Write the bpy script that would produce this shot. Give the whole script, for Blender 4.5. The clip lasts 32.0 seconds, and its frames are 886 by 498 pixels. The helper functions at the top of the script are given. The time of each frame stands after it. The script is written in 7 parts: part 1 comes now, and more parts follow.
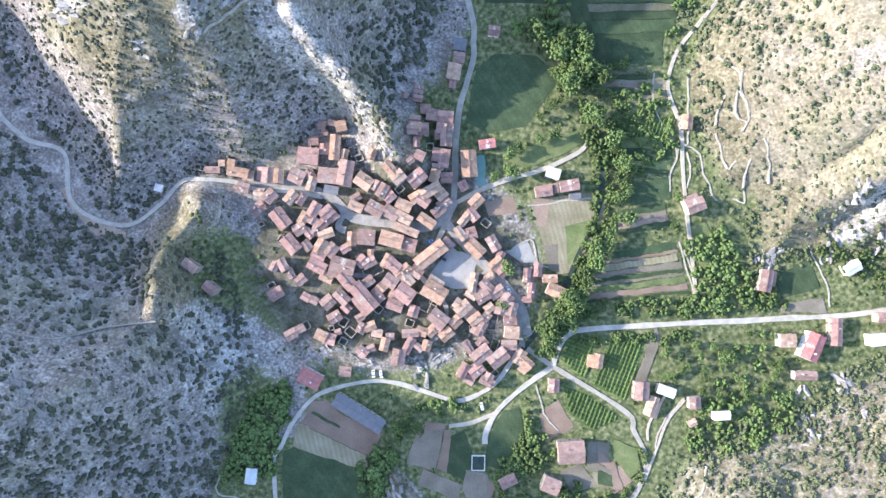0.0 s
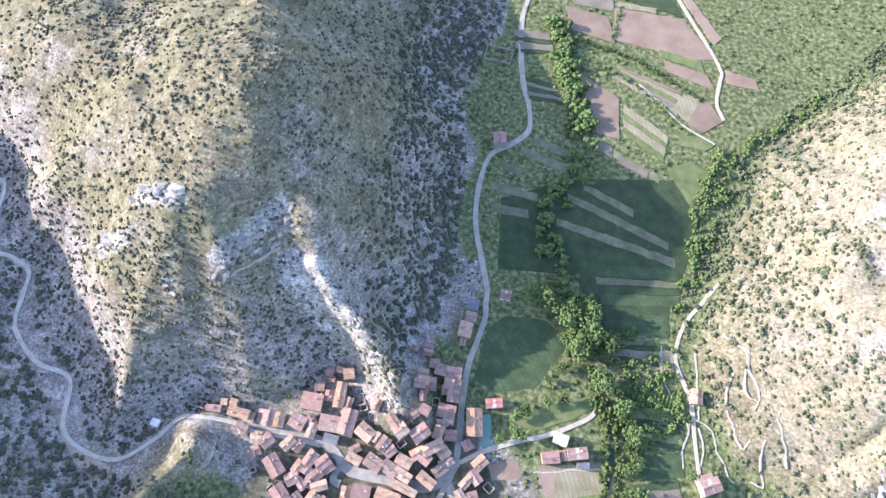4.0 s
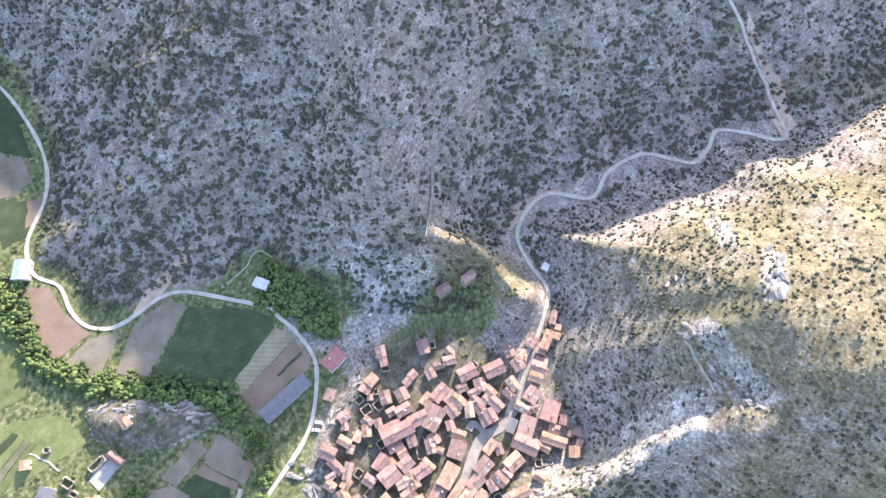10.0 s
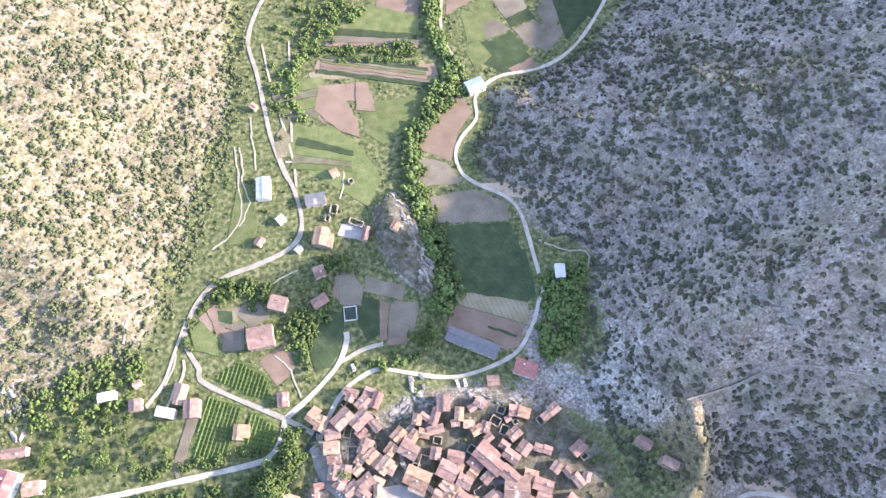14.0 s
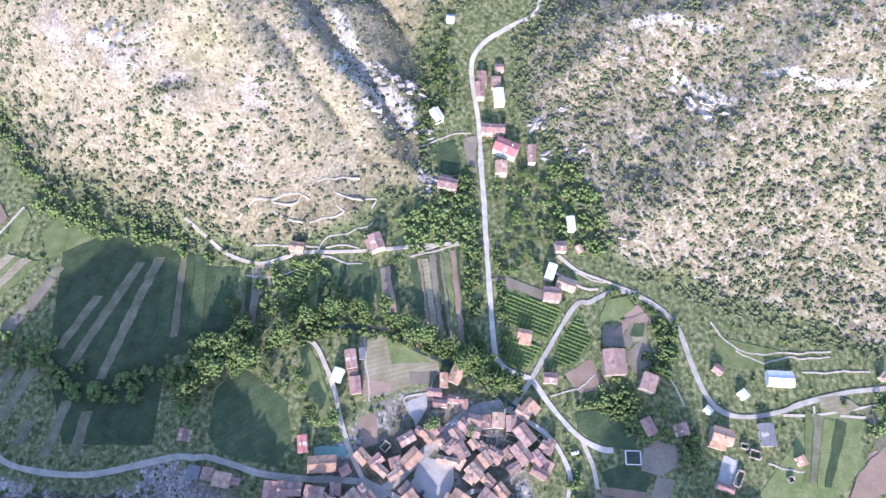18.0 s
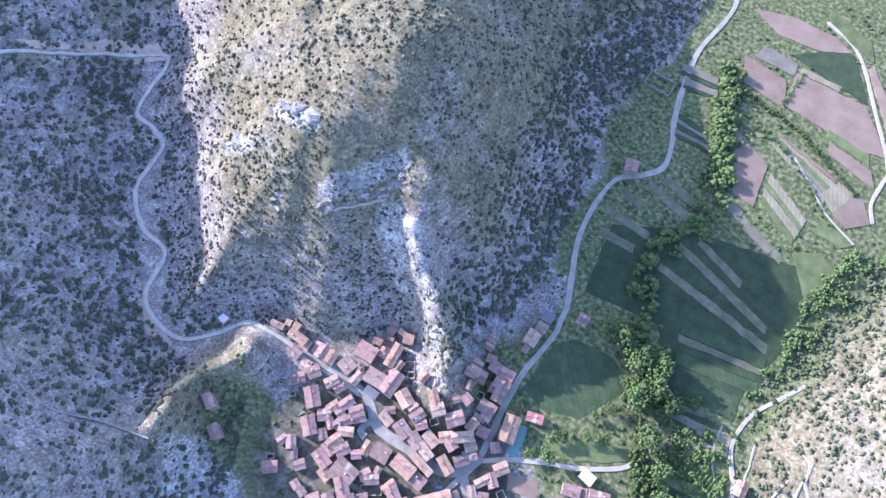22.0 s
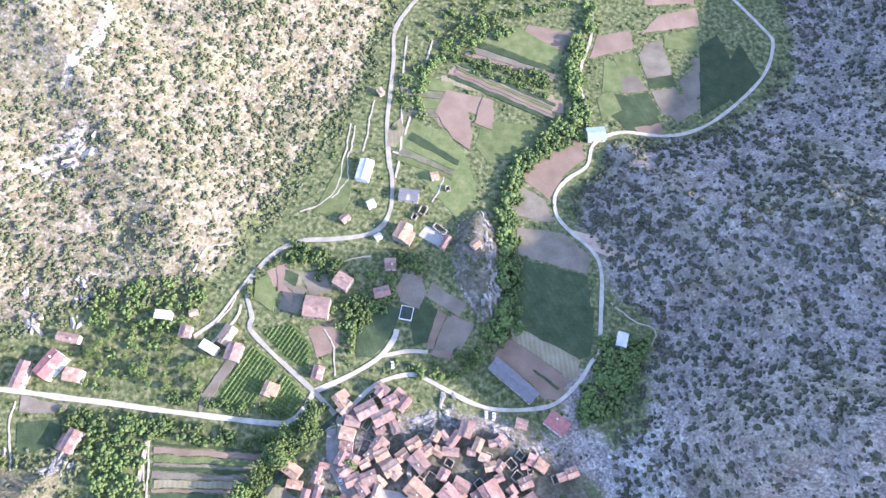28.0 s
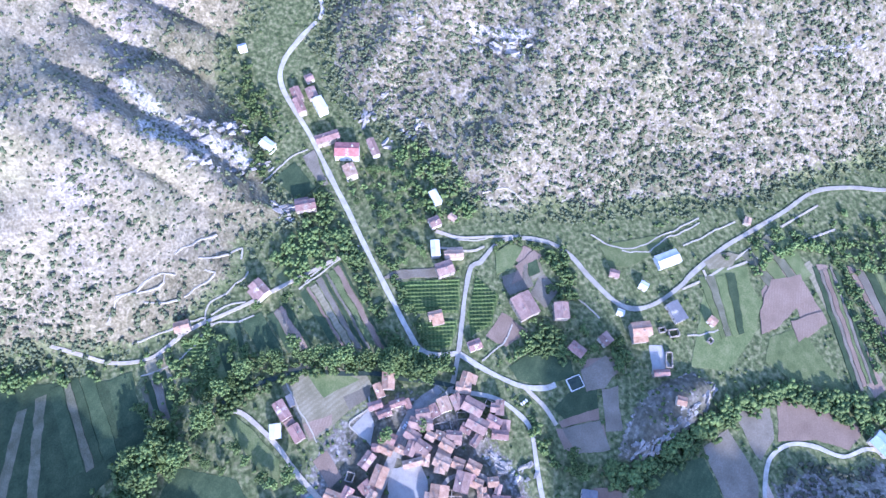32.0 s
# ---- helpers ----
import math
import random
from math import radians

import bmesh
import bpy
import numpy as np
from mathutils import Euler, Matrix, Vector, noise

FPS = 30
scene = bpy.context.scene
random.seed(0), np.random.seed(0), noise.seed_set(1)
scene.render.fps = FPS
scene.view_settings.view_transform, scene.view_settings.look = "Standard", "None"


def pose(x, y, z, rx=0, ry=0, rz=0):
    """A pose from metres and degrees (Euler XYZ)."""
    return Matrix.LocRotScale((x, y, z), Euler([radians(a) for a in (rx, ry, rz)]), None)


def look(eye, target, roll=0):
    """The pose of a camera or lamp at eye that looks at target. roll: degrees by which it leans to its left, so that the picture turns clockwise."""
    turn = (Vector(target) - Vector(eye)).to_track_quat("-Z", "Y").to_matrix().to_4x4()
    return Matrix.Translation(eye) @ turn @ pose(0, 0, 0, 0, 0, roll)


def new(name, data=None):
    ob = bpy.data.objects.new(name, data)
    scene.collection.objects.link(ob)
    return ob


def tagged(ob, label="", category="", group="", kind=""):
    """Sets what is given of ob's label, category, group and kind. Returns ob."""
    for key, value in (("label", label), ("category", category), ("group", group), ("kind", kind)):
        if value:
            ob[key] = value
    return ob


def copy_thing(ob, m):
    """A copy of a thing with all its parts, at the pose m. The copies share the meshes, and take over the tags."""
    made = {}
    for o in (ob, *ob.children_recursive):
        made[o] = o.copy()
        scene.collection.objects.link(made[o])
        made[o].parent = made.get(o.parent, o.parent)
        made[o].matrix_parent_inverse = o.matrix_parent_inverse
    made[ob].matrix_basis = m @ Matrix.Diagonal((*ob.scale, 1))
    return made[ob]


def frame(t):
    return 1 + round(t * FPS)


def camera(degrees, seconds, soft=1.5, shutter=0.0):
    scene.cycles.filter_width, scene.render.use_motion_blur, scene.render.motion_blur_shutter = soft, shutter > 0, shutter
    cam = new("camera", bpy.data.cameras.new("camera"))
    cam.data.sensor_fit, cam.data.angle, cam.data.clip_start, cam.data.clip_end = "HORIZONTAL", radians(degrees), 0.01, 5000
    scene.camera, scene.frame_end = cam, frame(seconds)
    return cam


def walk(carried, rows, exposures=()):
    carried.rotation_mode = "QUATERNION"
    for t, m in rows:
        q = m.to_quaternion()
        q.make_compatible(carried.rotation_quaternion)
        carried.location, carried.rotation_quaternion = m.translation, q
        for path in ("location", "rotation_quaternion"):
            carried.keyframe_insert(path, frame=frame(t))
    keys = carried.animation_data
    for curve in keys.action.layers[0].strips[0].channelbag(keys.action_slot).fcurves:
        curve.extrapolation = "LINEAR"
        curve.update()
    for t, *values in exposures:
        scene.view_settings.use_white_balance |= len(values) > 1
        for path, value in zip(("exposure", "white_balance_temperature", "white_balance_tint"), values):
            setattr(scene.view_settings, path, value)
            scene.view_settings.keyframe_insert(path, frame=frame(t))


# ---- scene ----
# ---------- camera and its turn over the village ----------
cam = camera(66.3, 32.0, soft=1.5)
EYE = (0.0, 0.0, 380.0)


def aim(yaw, pitch, roll):
    """A pose at the hovering point: yaw to the left from +y, pitch up, roll, in degrees."""
    a, p = radians(yaw), radians(pitch)
    ahead = Vector((-math.sin(a) * math.cos(p), math.cos(a) * math.cos(p), math.sin(p)))
    level = Vector((math.cos(a), math.sin(a), 0))
    above = level.cross(ahead)
    r = radians(roll)
    right, up = level * math.cos(r) + above * math.sin(r), above * math.cos(r) - level * math.sin(r)
    m = Matrix((right, up, -ahead)).transposed().to_4x4()
    return Matrix.Translation(EYE) @ m


# seconds, yaw, pitch, roll
TURNS = [
    (0, -62.57, -88.21, 62.46),
    (0.5, -32.94, -87.01, 32.84),
    (1, -16.20, -83.76, 15.99),
    (2, -7.36, -75.40, 7.41),
    (2.5, -5.78, -71.15, 5.79),
    (4.5, 4.20, -67.87, 4.92),
    (5, 10.00, -67.90, 5.25),
    (6, 23.71, -68.10, 5.57),
    (7, 40.15, -68.39, 5.83),
    (8, 58.06, -68.72, 6.32),
    (9, 78.26, -68.88, 5.74),
    (10, 98.85, -69.14, 5.09),
    (11, 117.55, -69.27, 4.32),
    (12, 132.80, -69.15, 3.61),
    (13, 148.64, -69.00, 2.96),
    (14, 168.49, -68.73, 2.06),
    (14.5, -178.17, -68.56, 1.77),
    (16.5, -138.25, -68.34, 4.86),
    (17, -125.77, -68.38, 4.62),
    (18, -93.92, -68.47, 4.64),
    (19, -64.93, -68.87, 5.03),
    (20, -39.92, -69.02, 5.67),
    (21, -11.48, -69.50, 5.05),
    (22, 21.49, -69.47, 3.96),
    (23, 50.03, -69.38, 2.90),
    (24, 80.23, -68.98, 2.21),
    (25, 111.29, -68.52, 1.28),
    (26, 140.45, -67.99, 0.74),
    (26.5, 152.28, -67.81, 0.88),
    (28.5, -163.77, -67.54, 5.12),
    (29, -153.69, -67.49, 5.74),
    (30, -136.56, -67.66, 6.11),
    (31, -124.23, -67.75, 6.52),
    (32, -120.48, -67.74, 6.74),
]
# seconds, stops, kelvin, tint
EXPOSURES = [(0.0, 2.01, 6030, 14), (6.0, 2.17, 6050, 20), (9.0, 2.32, 6780, 20), (13.0, 2.34, 6780, 22), (16.5, 1.96, 6200, 19), (19.0, 1.85, 5490, 30),
             (21.0, 1.88, 5260, 28), (23.0, 2.10, 5560, 25), (26.0, 2.38, 6380, 22), (28.5, 2.16, 5780, 26), (30.0, 1.99, 5150, 29), (32.0, 1.86, 4900, 28)]

walk(cam, [(t, aim(*turn)) for t, *turn in TURNS], EXPOSURES)

# ---------- sky and evening sun ----------
SUN_FROM = Vector((-0.99, 0.10, 0.0)).normalized()
SUN_HEIGHT = radians(22)
world = bpy.data.worlds.new("evening_sky")
scene.world = world
world.use_nodes = True
wn = world.node_tree.nodes
sky = wn.new("ShaderNodeTexSky")
sky.sky_type, sky.sun_disc, sky.sun_elevation = "NISHITA", False, SUN_HEIGHT
sky.sun_rotation = math.atan2(SUN_FROM.x, SUN_FROM.y)
sky.dust_density, sky.air_density, sky.altitude = 1.5, 1.0, 900
wn["Background"].inputs["Strength"].default_value = 0.15
world.node_tree.links.new(sky.outputs[0], wn["Background"].inputs["Color"])
lamp = bpy.data.lights.new("sun", "SUN")
lamp.energy, lamp.angle, lamp.color = 2.65, radians(0.6), (1.0, 0.92, 0.80)
sun = new("sun", lamp)
sun.matrix_world = look(SUN_FROM * math.cos(SUN_HEIGHT) * 900 + Vector((0, 0, 900 * math.sin(SUN_HEIGHT))), (0, 0, 0))


# ---------- the lie of the land ----------
def lattice(ix, iy, seed):
    h = (ix * 374761393 + iy * 668265263 + seed * 974634777) & 0xFFFFFFFF
    h = ((h ^ (h >> 13)) * 1274126177) & 0xFFFFFFFF
    return ((h ^ (h >> 16)) & 0xFFFF) / 65535.0


def vnoise(x, y, seed=0):
    ix, iy = np.floor(x).astype(np.int64), np.floor(y).astype(np.int64)
    fx, fy = x - ix, y - iy
    fx, fy = fx * fx * (3 - 2 * fx), fy * fy * (3 - 2 * fy)
    a, b = lattice(ix, iy, seed), lattice(ix + 1, iy, seed)
    c, d = lattice(ix, iy + 1, seed), lattice(ix + 1, iy + 1, seed)
    return (a + (b - a) * fx) * (1 - fy) + (c + (d - c) * fx) * fy


def fbm(x, y, size, octaves=4, seed=0):
    total, amp, norm = 0.0, 1.0, 0.0
    for k in range(octaves):
        total = total + amp * (2 * vnoise(x / size, y / size, seed + 17 * k) - 1)
        norm, amp, size = norm + amp, amp * 0.5, size * 0.5
    return total / norm


def inside_depth(x, y, ring):
    """How deep a place lies inside a ring of corners; below zero outside."""
    pts = np.array(ring, float)
    best, odd = np.full(np.shape(x), 1e9), np.zeros(np.shape(x), bool)
    for (ax, ay), (bx, by) in zip(pts, np.roll(pts, -1, 0)):
        ex, ey = bx - ax, by - ay
        t = np.clip(((x - ax) * ex + (y - ay) * ey) / (ex * ex + ey * ey), 0, 1)
        best = np.minimum(best, np.hypot(x - ax - t * ex, y - ay - t * ey))
        if ay != by:
            odd ^= ((ay > y) != (by > y)) & (x < ax + (y - ay) * ex / ey)
    return np.where(odd, best, -best)


HILL_NW = [(-128, 47), (-94, 49), (-72, 56), (-57, 72), (-39, 73), (-27, 66), (-18, 50), (-14, 54), (-12, 75), (-13, 95), (0, 108), (10, 130), (13, 182),
           (13, 225), (9, 263), (17, 292), (32, 330), (50, 450), (110, 700), (60, 1300), (-700, 1300), (-430, 420), (-310, 230), (-264, 168),
           (-253, 143), (-247, 126), (-225, 114), (-218, 86), (-197, 64), (-184, 50), (-176, 30), (-162, 24), (-140, 42)]
HILL_SW = [(-70, -1300), (-70, -520), (-100, -470), (-150, -432), (-195, -395), (-203, -350), (-178, -298), (-136, -267), (-108, -259), (-86, -259), (-74, -248), (-72, -230), (-60, -218),
           (-54, -204), (-57, -192), (-80, -170), (-92, -142), (-117, -127), (-108, -106), (-94, -73), (-100, -44), (-112, 0), (-130, 9), (-162, 8),
           (-187, 20), (-204, 38), (-212, 58), (-232, 78), (-241, 116), (-268, 132), (-285, 180), (-345, 260), (-470, 420), (-760, 1300),
           (-1400, 1300), (-1400, -1300)]
HILL_E = [(420, 520), (320, 350), (261, 296), (234, 276), (194, 239), (179, 202), (158, 153), (148, 132), (146, 111), (148, 81), (154, 63), (162, 41),
          (184, 22), (189, -8), (200, -6), (215, 3), (253, 1), (300, 4), (322, -10), (344, -38), (385, -52), (460, -70), (620, -80),
          (1400, -90), (1400, 1300), (620, 1300)]
HILL_SE = [(1400, -130), (620, -122), (450, -108), (385, -96), (330, -74), (305, -60), (260, -60), (223, -77), (210, -88), (167, -100), (144, -112),
           (126, -155), (108, -207), (87, -262), (83, -310), (76, -356), (76, -405), (50, -470), (10, -560), (0, -1300), (1400, -1300)]
# sharp crests: their line, rise and half width
CRESTS = [([(-122.3, 28.4), (-130.3, 19.4), (-137.2, 8.8), (-140.3, -6.1), (-135.5, -24.8)], 21.0, 9.0), ([(-70.6, 125.7), (-60.7, 112.4), (-44.9, 98.3), (-29.5, 83.1), (-18.9, 68.6), (-12.1, 53.6)], 17.0, 13.0)]
# the hill road's bench: places and heights
BENCH = [(-144.1, 31.2, 2.2), (-160.1, 19.2, 3.5), (-178.0, 21.7, 5.1), (-191.9, 32.9, 6.1), (-195.4, 58.0, 6.4), (-214.8, 65.4, 8.0), (-231.3, 83.2, 9.6),
         (-232.8, 103.6, 9.7), (-233.3, 115.5, 9.9), (-244.7, 123.2, 11.1), (-258.1, 126.8, 12.7), (-261.3, 145.5, 12.9), (-261.2, 163.8, 12.8), (-267.7, 169.5, 13.6),
         (-293.5, 149.1, 24.6), (-306.9, 133.6, 36.8), (-321.6, 121.3, 44.4), (-333.3, 108.0, 54.3)]
KNOLL = [(-3, -188), (-18, -172), (-24, -153), (-24, -123), (-15, -115), (6, -137), (12, -160), (10, -180)]


def rise(d, slope, top):
    d = np.sqrt(np.maximum(d, 0) ** 2 + 144.0) - 12.0
    return top * (1 - np.exp(-d * slope / top))


def ground(x, y):
    """The height of the ground at places in plan."""
    x, y = np.asarray(x, float), np.asarray(y, float)
    nw, sw, ea, se = (inside_depth(x, y, r) for r in (HILL_NW, HILL_SW, HILL_E, HILL_SE))
    knoll = inside_depth(x, y, KNOLL)
    top_nw = rise(nw, 1.25, 260)
    tilted = np.maximum(92 + 0.30 * (x + 100), 30) + 0.06 * np.maximum(y - 120, 0)
    top_nw = top_nw - np.logaddexp(0, (top_nw - tilted) / 7) * 7
    z = np.maximum(top_nw, 0) * (1 - 0.6 * np.clip((y - 215) / 140, 0, 1)) + rise(sw, 0.63 + 0.42 * np.exp(-((y + 68) / 38) ** 2) + 0.05 * np.exp(-((y - 22) / 38) ** 2), 340) + rise(ea, 0.85, 190) + rise(se, 0.75, 200)
    z = z + 0.10 * np.maximum(0, -x - 130) * np.exp(-np.maximum(0, np.abs(y - 90) - 140) / 120) + 0.05 * np.maximum(0, x - 230)
    z = z + 9 * (1 - np.exp(-np.maximum(knoll, 0) / 8))
    hill = np.clip(np.maximum.reduce([nw, sw, ea, se]) / 30, 0, 1)
    ridged = 1 - np.abs(fbm(x * 0.8 + y * 0.5, y * 0.8 - x * 0.35, 60, 3, 5)) * 2
    z = z + hill * (fbm(x, y, 70, 4, 1) * 9 + (ridged - 0.6) * 7 + fbm(x, y, 14, 3, 3) * 1.8)
    across = 0.67 * x - 0.74 * y
    ravines = np.clip(ea / 22, 0, 1) * np.clip((x - 200) / 25, 0, 1) * np.clip((110 - y) / 45, 0, 1)
    z = z + 10 * ravines * (np.abs(np.sin(across * 0.085 + 1.8 * fbm(x, y, 60, 3, 8))) ** 0.7 - 0.45)
    for line, high, wide in CRESTS:
        far = np.full(x.shape, 1e9)
        for (ax, ay), (bx, by) in zip(line, line[1:]):
            t = np.clip(((x - ax) * (bx - ax) + (y - ay) * (by - ay)) / ((bx - ax) ** 2 + (by - ay) ** 2), 0, 1)
            far = np.minimum(far, np.hypot(x - ax - t * (bx - ax), y - ay - t * (by - ay)))
        z = z + high * (1 + 0.6 * fbm(x, y, 18, 3, 44)) * np.exp(-(far / wide) ** 1.5)
    for (ax, ay, az), (bx, by, bz) in zip(BENCH, BENCH[1:]):
        t = np.clip(((x - ax) * (bx - ax) + (y - ay) * (by - ay)) / ((bx - ax) ** 2 + (by - ay) ** 2), 0, 1)
        far = np.hypot(x - ax - t * (bx - ax), y - ay - t * (by - ay))
        z = np.minimum(z, az + t * (bz - az) + 0.75 * np.maximum(far - 5, 0))
    return z + fbm(x, y, 120, 2, 9) * 1.2


# ---------- materials ----------
def material(name, tones, size, rough=0.9, bump=0.3, fine=None, random_tint=0.0, metal=0.0):
    """A procedural surface: tones mixed by coarse and fine noise at real size in metres, with relief."""
    m = bpy.data.materials.new(name)
    m.use_nodes = True
    n, l = m.node_tree.nodes, m.node_tree.links
    b = n["Principled BSDF"]
    b.inputs["Roughness"].default_value, b.inputs["Metallic"].default_value = rough, metal
    b.inputs["Specular IOR Level"].default_value = 0.25
    geo = n.new("ShaderNodeNewGeometry")
    coarse, grain = n.new("ShaderNodeTexNoise"), n.new("ShaderNodeTexNoise")
    coarse.inputs["Scale"].default_value, coarse.inputs["Detail"].default_value = 1 / size, 5
    grain.inputs["Scale"].default_value, grain.inputs["Detail"].default_value = 1 / (fine or size / 8), 3
    for t in (coarse, grain):
        l.new(geo.outputs["Position"], t.inputs["Vector"])
    mix = n.new("ShaderNodeMath")
    mix.operation = "MULTIPLY_ADD"
    mix.inputs[1].default_value, mix.inputs[2].default_value = 0.45, 0.0
    l.new(grain.outputs["Fac"], mix.inputs[0])
    add = n.new("ShaderNodeMath")
    add.operation = "MULTIPLY_ADD"
    add.inputs[1].default_value = 0.6
    l.new(coarse.outputs["Fac"], add.inputs[0])
    l.new(mix.outputs[0], add.inputs[2])
    ramp = n.new("ShaderNodeValToRGB")
    e = ramp.color_ramp.elements
    e[0].position, e[1].position = 0.36, 0.70
    for k in range(len(tones) - 2):
        e.new(0.36 + 0.34 * (k + 1) / (len(tones) - 1))
    for el, tone in zip(e, tones):
        el.color = (*tone, 1)
    l.new(add.outputs[0], ramp.inputs[0])
    out = ramp.outputs[0]
    if random_tint:
        info, hsv, mr = n.new("ShaderNodeObjectInfo"), n.new("ShaderNodeHueSaturation"), n.new("ShaderNodeMapRange")
        mr.inputs["To Min"].default_value, mr.inputs["To Max"].default_value = 1 - random_tint, 1 + random_tint
        l.new(info.outputs["Random"], mr.inputs["Value"])
        l.new(mr.outputs[0], hsv.inputs["Value"])
        l.new(out, hsv.inputs["Color"])
        out = hsv.outputs[0]
    l.new(out, b.inputs["Base Color"])
    bp = n.new("ShaderNodeBump")
    bp.inputs["Strength"].default_value, bp.inputs["Distance"].default_value = bump, 0.3
    l.new(grain.outputs["Fac"], bp.inputs["Height"])
    l.new(bp.outputs[0], b.inputs["Normal"])
    return m


def striped(m, spacing, angle, dark, weight=0.7):
    """Adds furrows or tile rows to a surface: waves of the given spacing, turned by angle."""
    n, l = m.node_tree.nodes, m.node_tree.links
    b = n["Principled BSDF"]
    src = b.inputs["Base Color"].links[0].from_socket
    geo, rot, wave, mixer = n.new("ShaderNodeNewGeometry"), n.new("ShaderNodeMapping"), n.new("ShaderNodeTexWave"), n.new("ShaderNodeMix")
    rot.inputs["Rotation"].default_value = (0, 0, -angle)
    wave.inputs["Scale"].default_value, wave.inputs["Distortion"].default_value = 0.314 / spacing, 1.2
    wave.inputs["Detail"].default_value = 2
    l.new(geo.outputs["Position"], rot.inputs["Vector"])
    l.new(rot.outputs[0], wave.inputs["Vector"])
    mixer.data_type = "RGBA"
    sc = n.new("ShaderNodeMath")
    sc.operation = "MULTIPLY"
    sc.inputs[1].default_value = weight
    l.new(wave.outputs["Fac"], sc.inputs[0])
    l.new(sc.outputs[0], mixer.inputs[0])
    l.new(src, mixer.inputs[6])
    mixer.inputs[7].default_value = (*dark, 1)
    l.new(mixer.outputs[2], b.inputs["Base Color"])
    return m


TERRACE_STONE = material("pale_field_stone", [(0.30, 0.27, 0.21), (0.42, 0.38, 0.31), (0.54, 0.50, 0.42)], 1.5, 0.95, 0.5, 0.3)
STONE_WALL = material("rubble_stone_wall", [(0.20, 0.17, 0.14), (0.33, 0.29, 0.24), (0.44, 0.39, 0.33)], 1.2, 0.95, 0.6, 0.25)
PLASTER = material("old_plaster", [(0.45, 0.40, 0.34), (0.58, 0.52, 0.45), (0.68, 0.62, 0.55)], 2.0, 0.9, 0.2)
WHITE_PAINT = material("white_plaster", [(0.66, 0.65, 0.62), (0.78, 0.77, 0.75)], 2.5, 0.8, 0.1)
# clay tiles: o is coloured as roofs in sun, p as roofs in shade
ROOFS = {
    "o": [material("clay_tile_ochre_sunlit", [(0.297, 0.171, 0.113), (0.423, 0.266, 0.180), (0.540, 0.378, 0.275)], 2.2, 0.85, 0.4, 0.35, 0.2),
          material("clay_tile_sand_sunlit", [(0.324, 0.203, 0.140), (0.468, 0.320, 0.230), (0.576, 0.432, 0.333)], 2.2, 0.85, 0.4, 0.35, 0.2)],
    "p": [material("clay_tile_rose_shaded", [(0.234, 0.140, 0.117), (0.333, 0.203, 0.171), (0.432, 0.284, 0.243)], 2.2, 0.85, 0.4, 0.35, 0.24),
          material("clay_tile_brown_shaded", [(0.225, 0.144, 0.117), (0.315, 0.211, 0.176), (0.414, 0.293, 0.248)], 2.2, 0.85, 0.4, 0.35, 0.24)],
    "r": [material("red_tile", [(0.32, 0.125, 0.11), (0.42, 0.18, 0.16), (0.50, 0.25, 0.22)], 2.0, 0.7, 0.3, 0.3, 0.08)],
    "w": [material("pale_sheet_roof", [(0.55, 0.55, 0.55), (0.72, 0.72, 0.72)], 3.0, 0.6, 0.1, 0.5)],
    "g": [material("fibre_cement_roof", [(0.15, 0.15, 0.16), (0.22, 0.22, 0.235)], 2.5, 0.8, 0.3, 0.4)],
    "b": [material("blue_sheet_roof", [(0.28, 0.36, 0.46), (0.38, 0.47, 0.58)], 3.0, 0.5, 0.1, 0.5)],
}
DARK_GLASS = material("dark_window", [(0.02, 0.02, 0.025), (0.04, 0.045, 0.05)], 1.0, 0.25, 0.0)
DOOR_WOOD = material("door_wood", [(0.10, 0.06, 0.04), (0.18, 0.11, 0.07)], 0.8, 0.7, 0.3)
ROAD = material("dusty_asphalt", [(0.27, 0.245, 0.20), (0.36, 0.33, 0.275), (0.45, 0.415, 0.35)], 5.0, 0.95, 0.2, 0.6)
PALE_ROAD = material("concrete_road", [(0.34, 0.31, 0.26), (0.46, 0.425, 0.365), (0.57, 0.535, 0.47)], 4.0, 0.95, 0.2, 0.6)
DIRT = material("dirt_track", [(0.36, 0.31, 0.24), (0.46, 0.40, 0.32), (0.54, 0.48, 0.40)], 3.0, 0.95, 0.3, 0.5)
STREET = material("village_street", [(0.22, 0.205, 0.185), (0.31, 0.29, 0.265), (0.42, 0.385, 0.35)], 4.0, 0.95, 0.2, 0.6)
BARK = material("bark", [(0.07, 0.05, 0.035), (0.13, 0.10, 0.07)], 0.5, 0.95, 0.5)
LEAF = material("tree_leaves", [(0.048, 0.078, 0.024), (0.10, 0.145, 0.045), (0.175, 0.23, 0.080)], 1.6, 0.8, 0.3, 0.4, 0.3)
SHRUB = material("dry_shrub", [(0.057, 0.062, 0.041), (0.092, 0.098, 0.063), (0.148, 0.150, 0.097)], 9.0, 0.9, 0.3, 0.5)
# lighter leaf tone that stands in for sun on the eastern slopes
SUNLIT_EVERGREEN = material("sunlit_evergreen_leaves", [(0.070, 0.085, 0.045), (0.115, 0.135, 0.070), (0.17, 0.19, 0.11)], 7.0, 0.9, 0.3, 0.5)
LIMESTONE = material("limestone", [(0.20, 0.185, 0.165), (0.31, 0.29, 0.265), (0.44, 0.42, 0.385)], 3.0, 0.95, 0.9, 0.5, 0.2)
WATER = material("stream_water", [(0.03, 0.045, 0.035), (0.06, 0.08, 0.06)], 3.0, 0.15, 0.1)
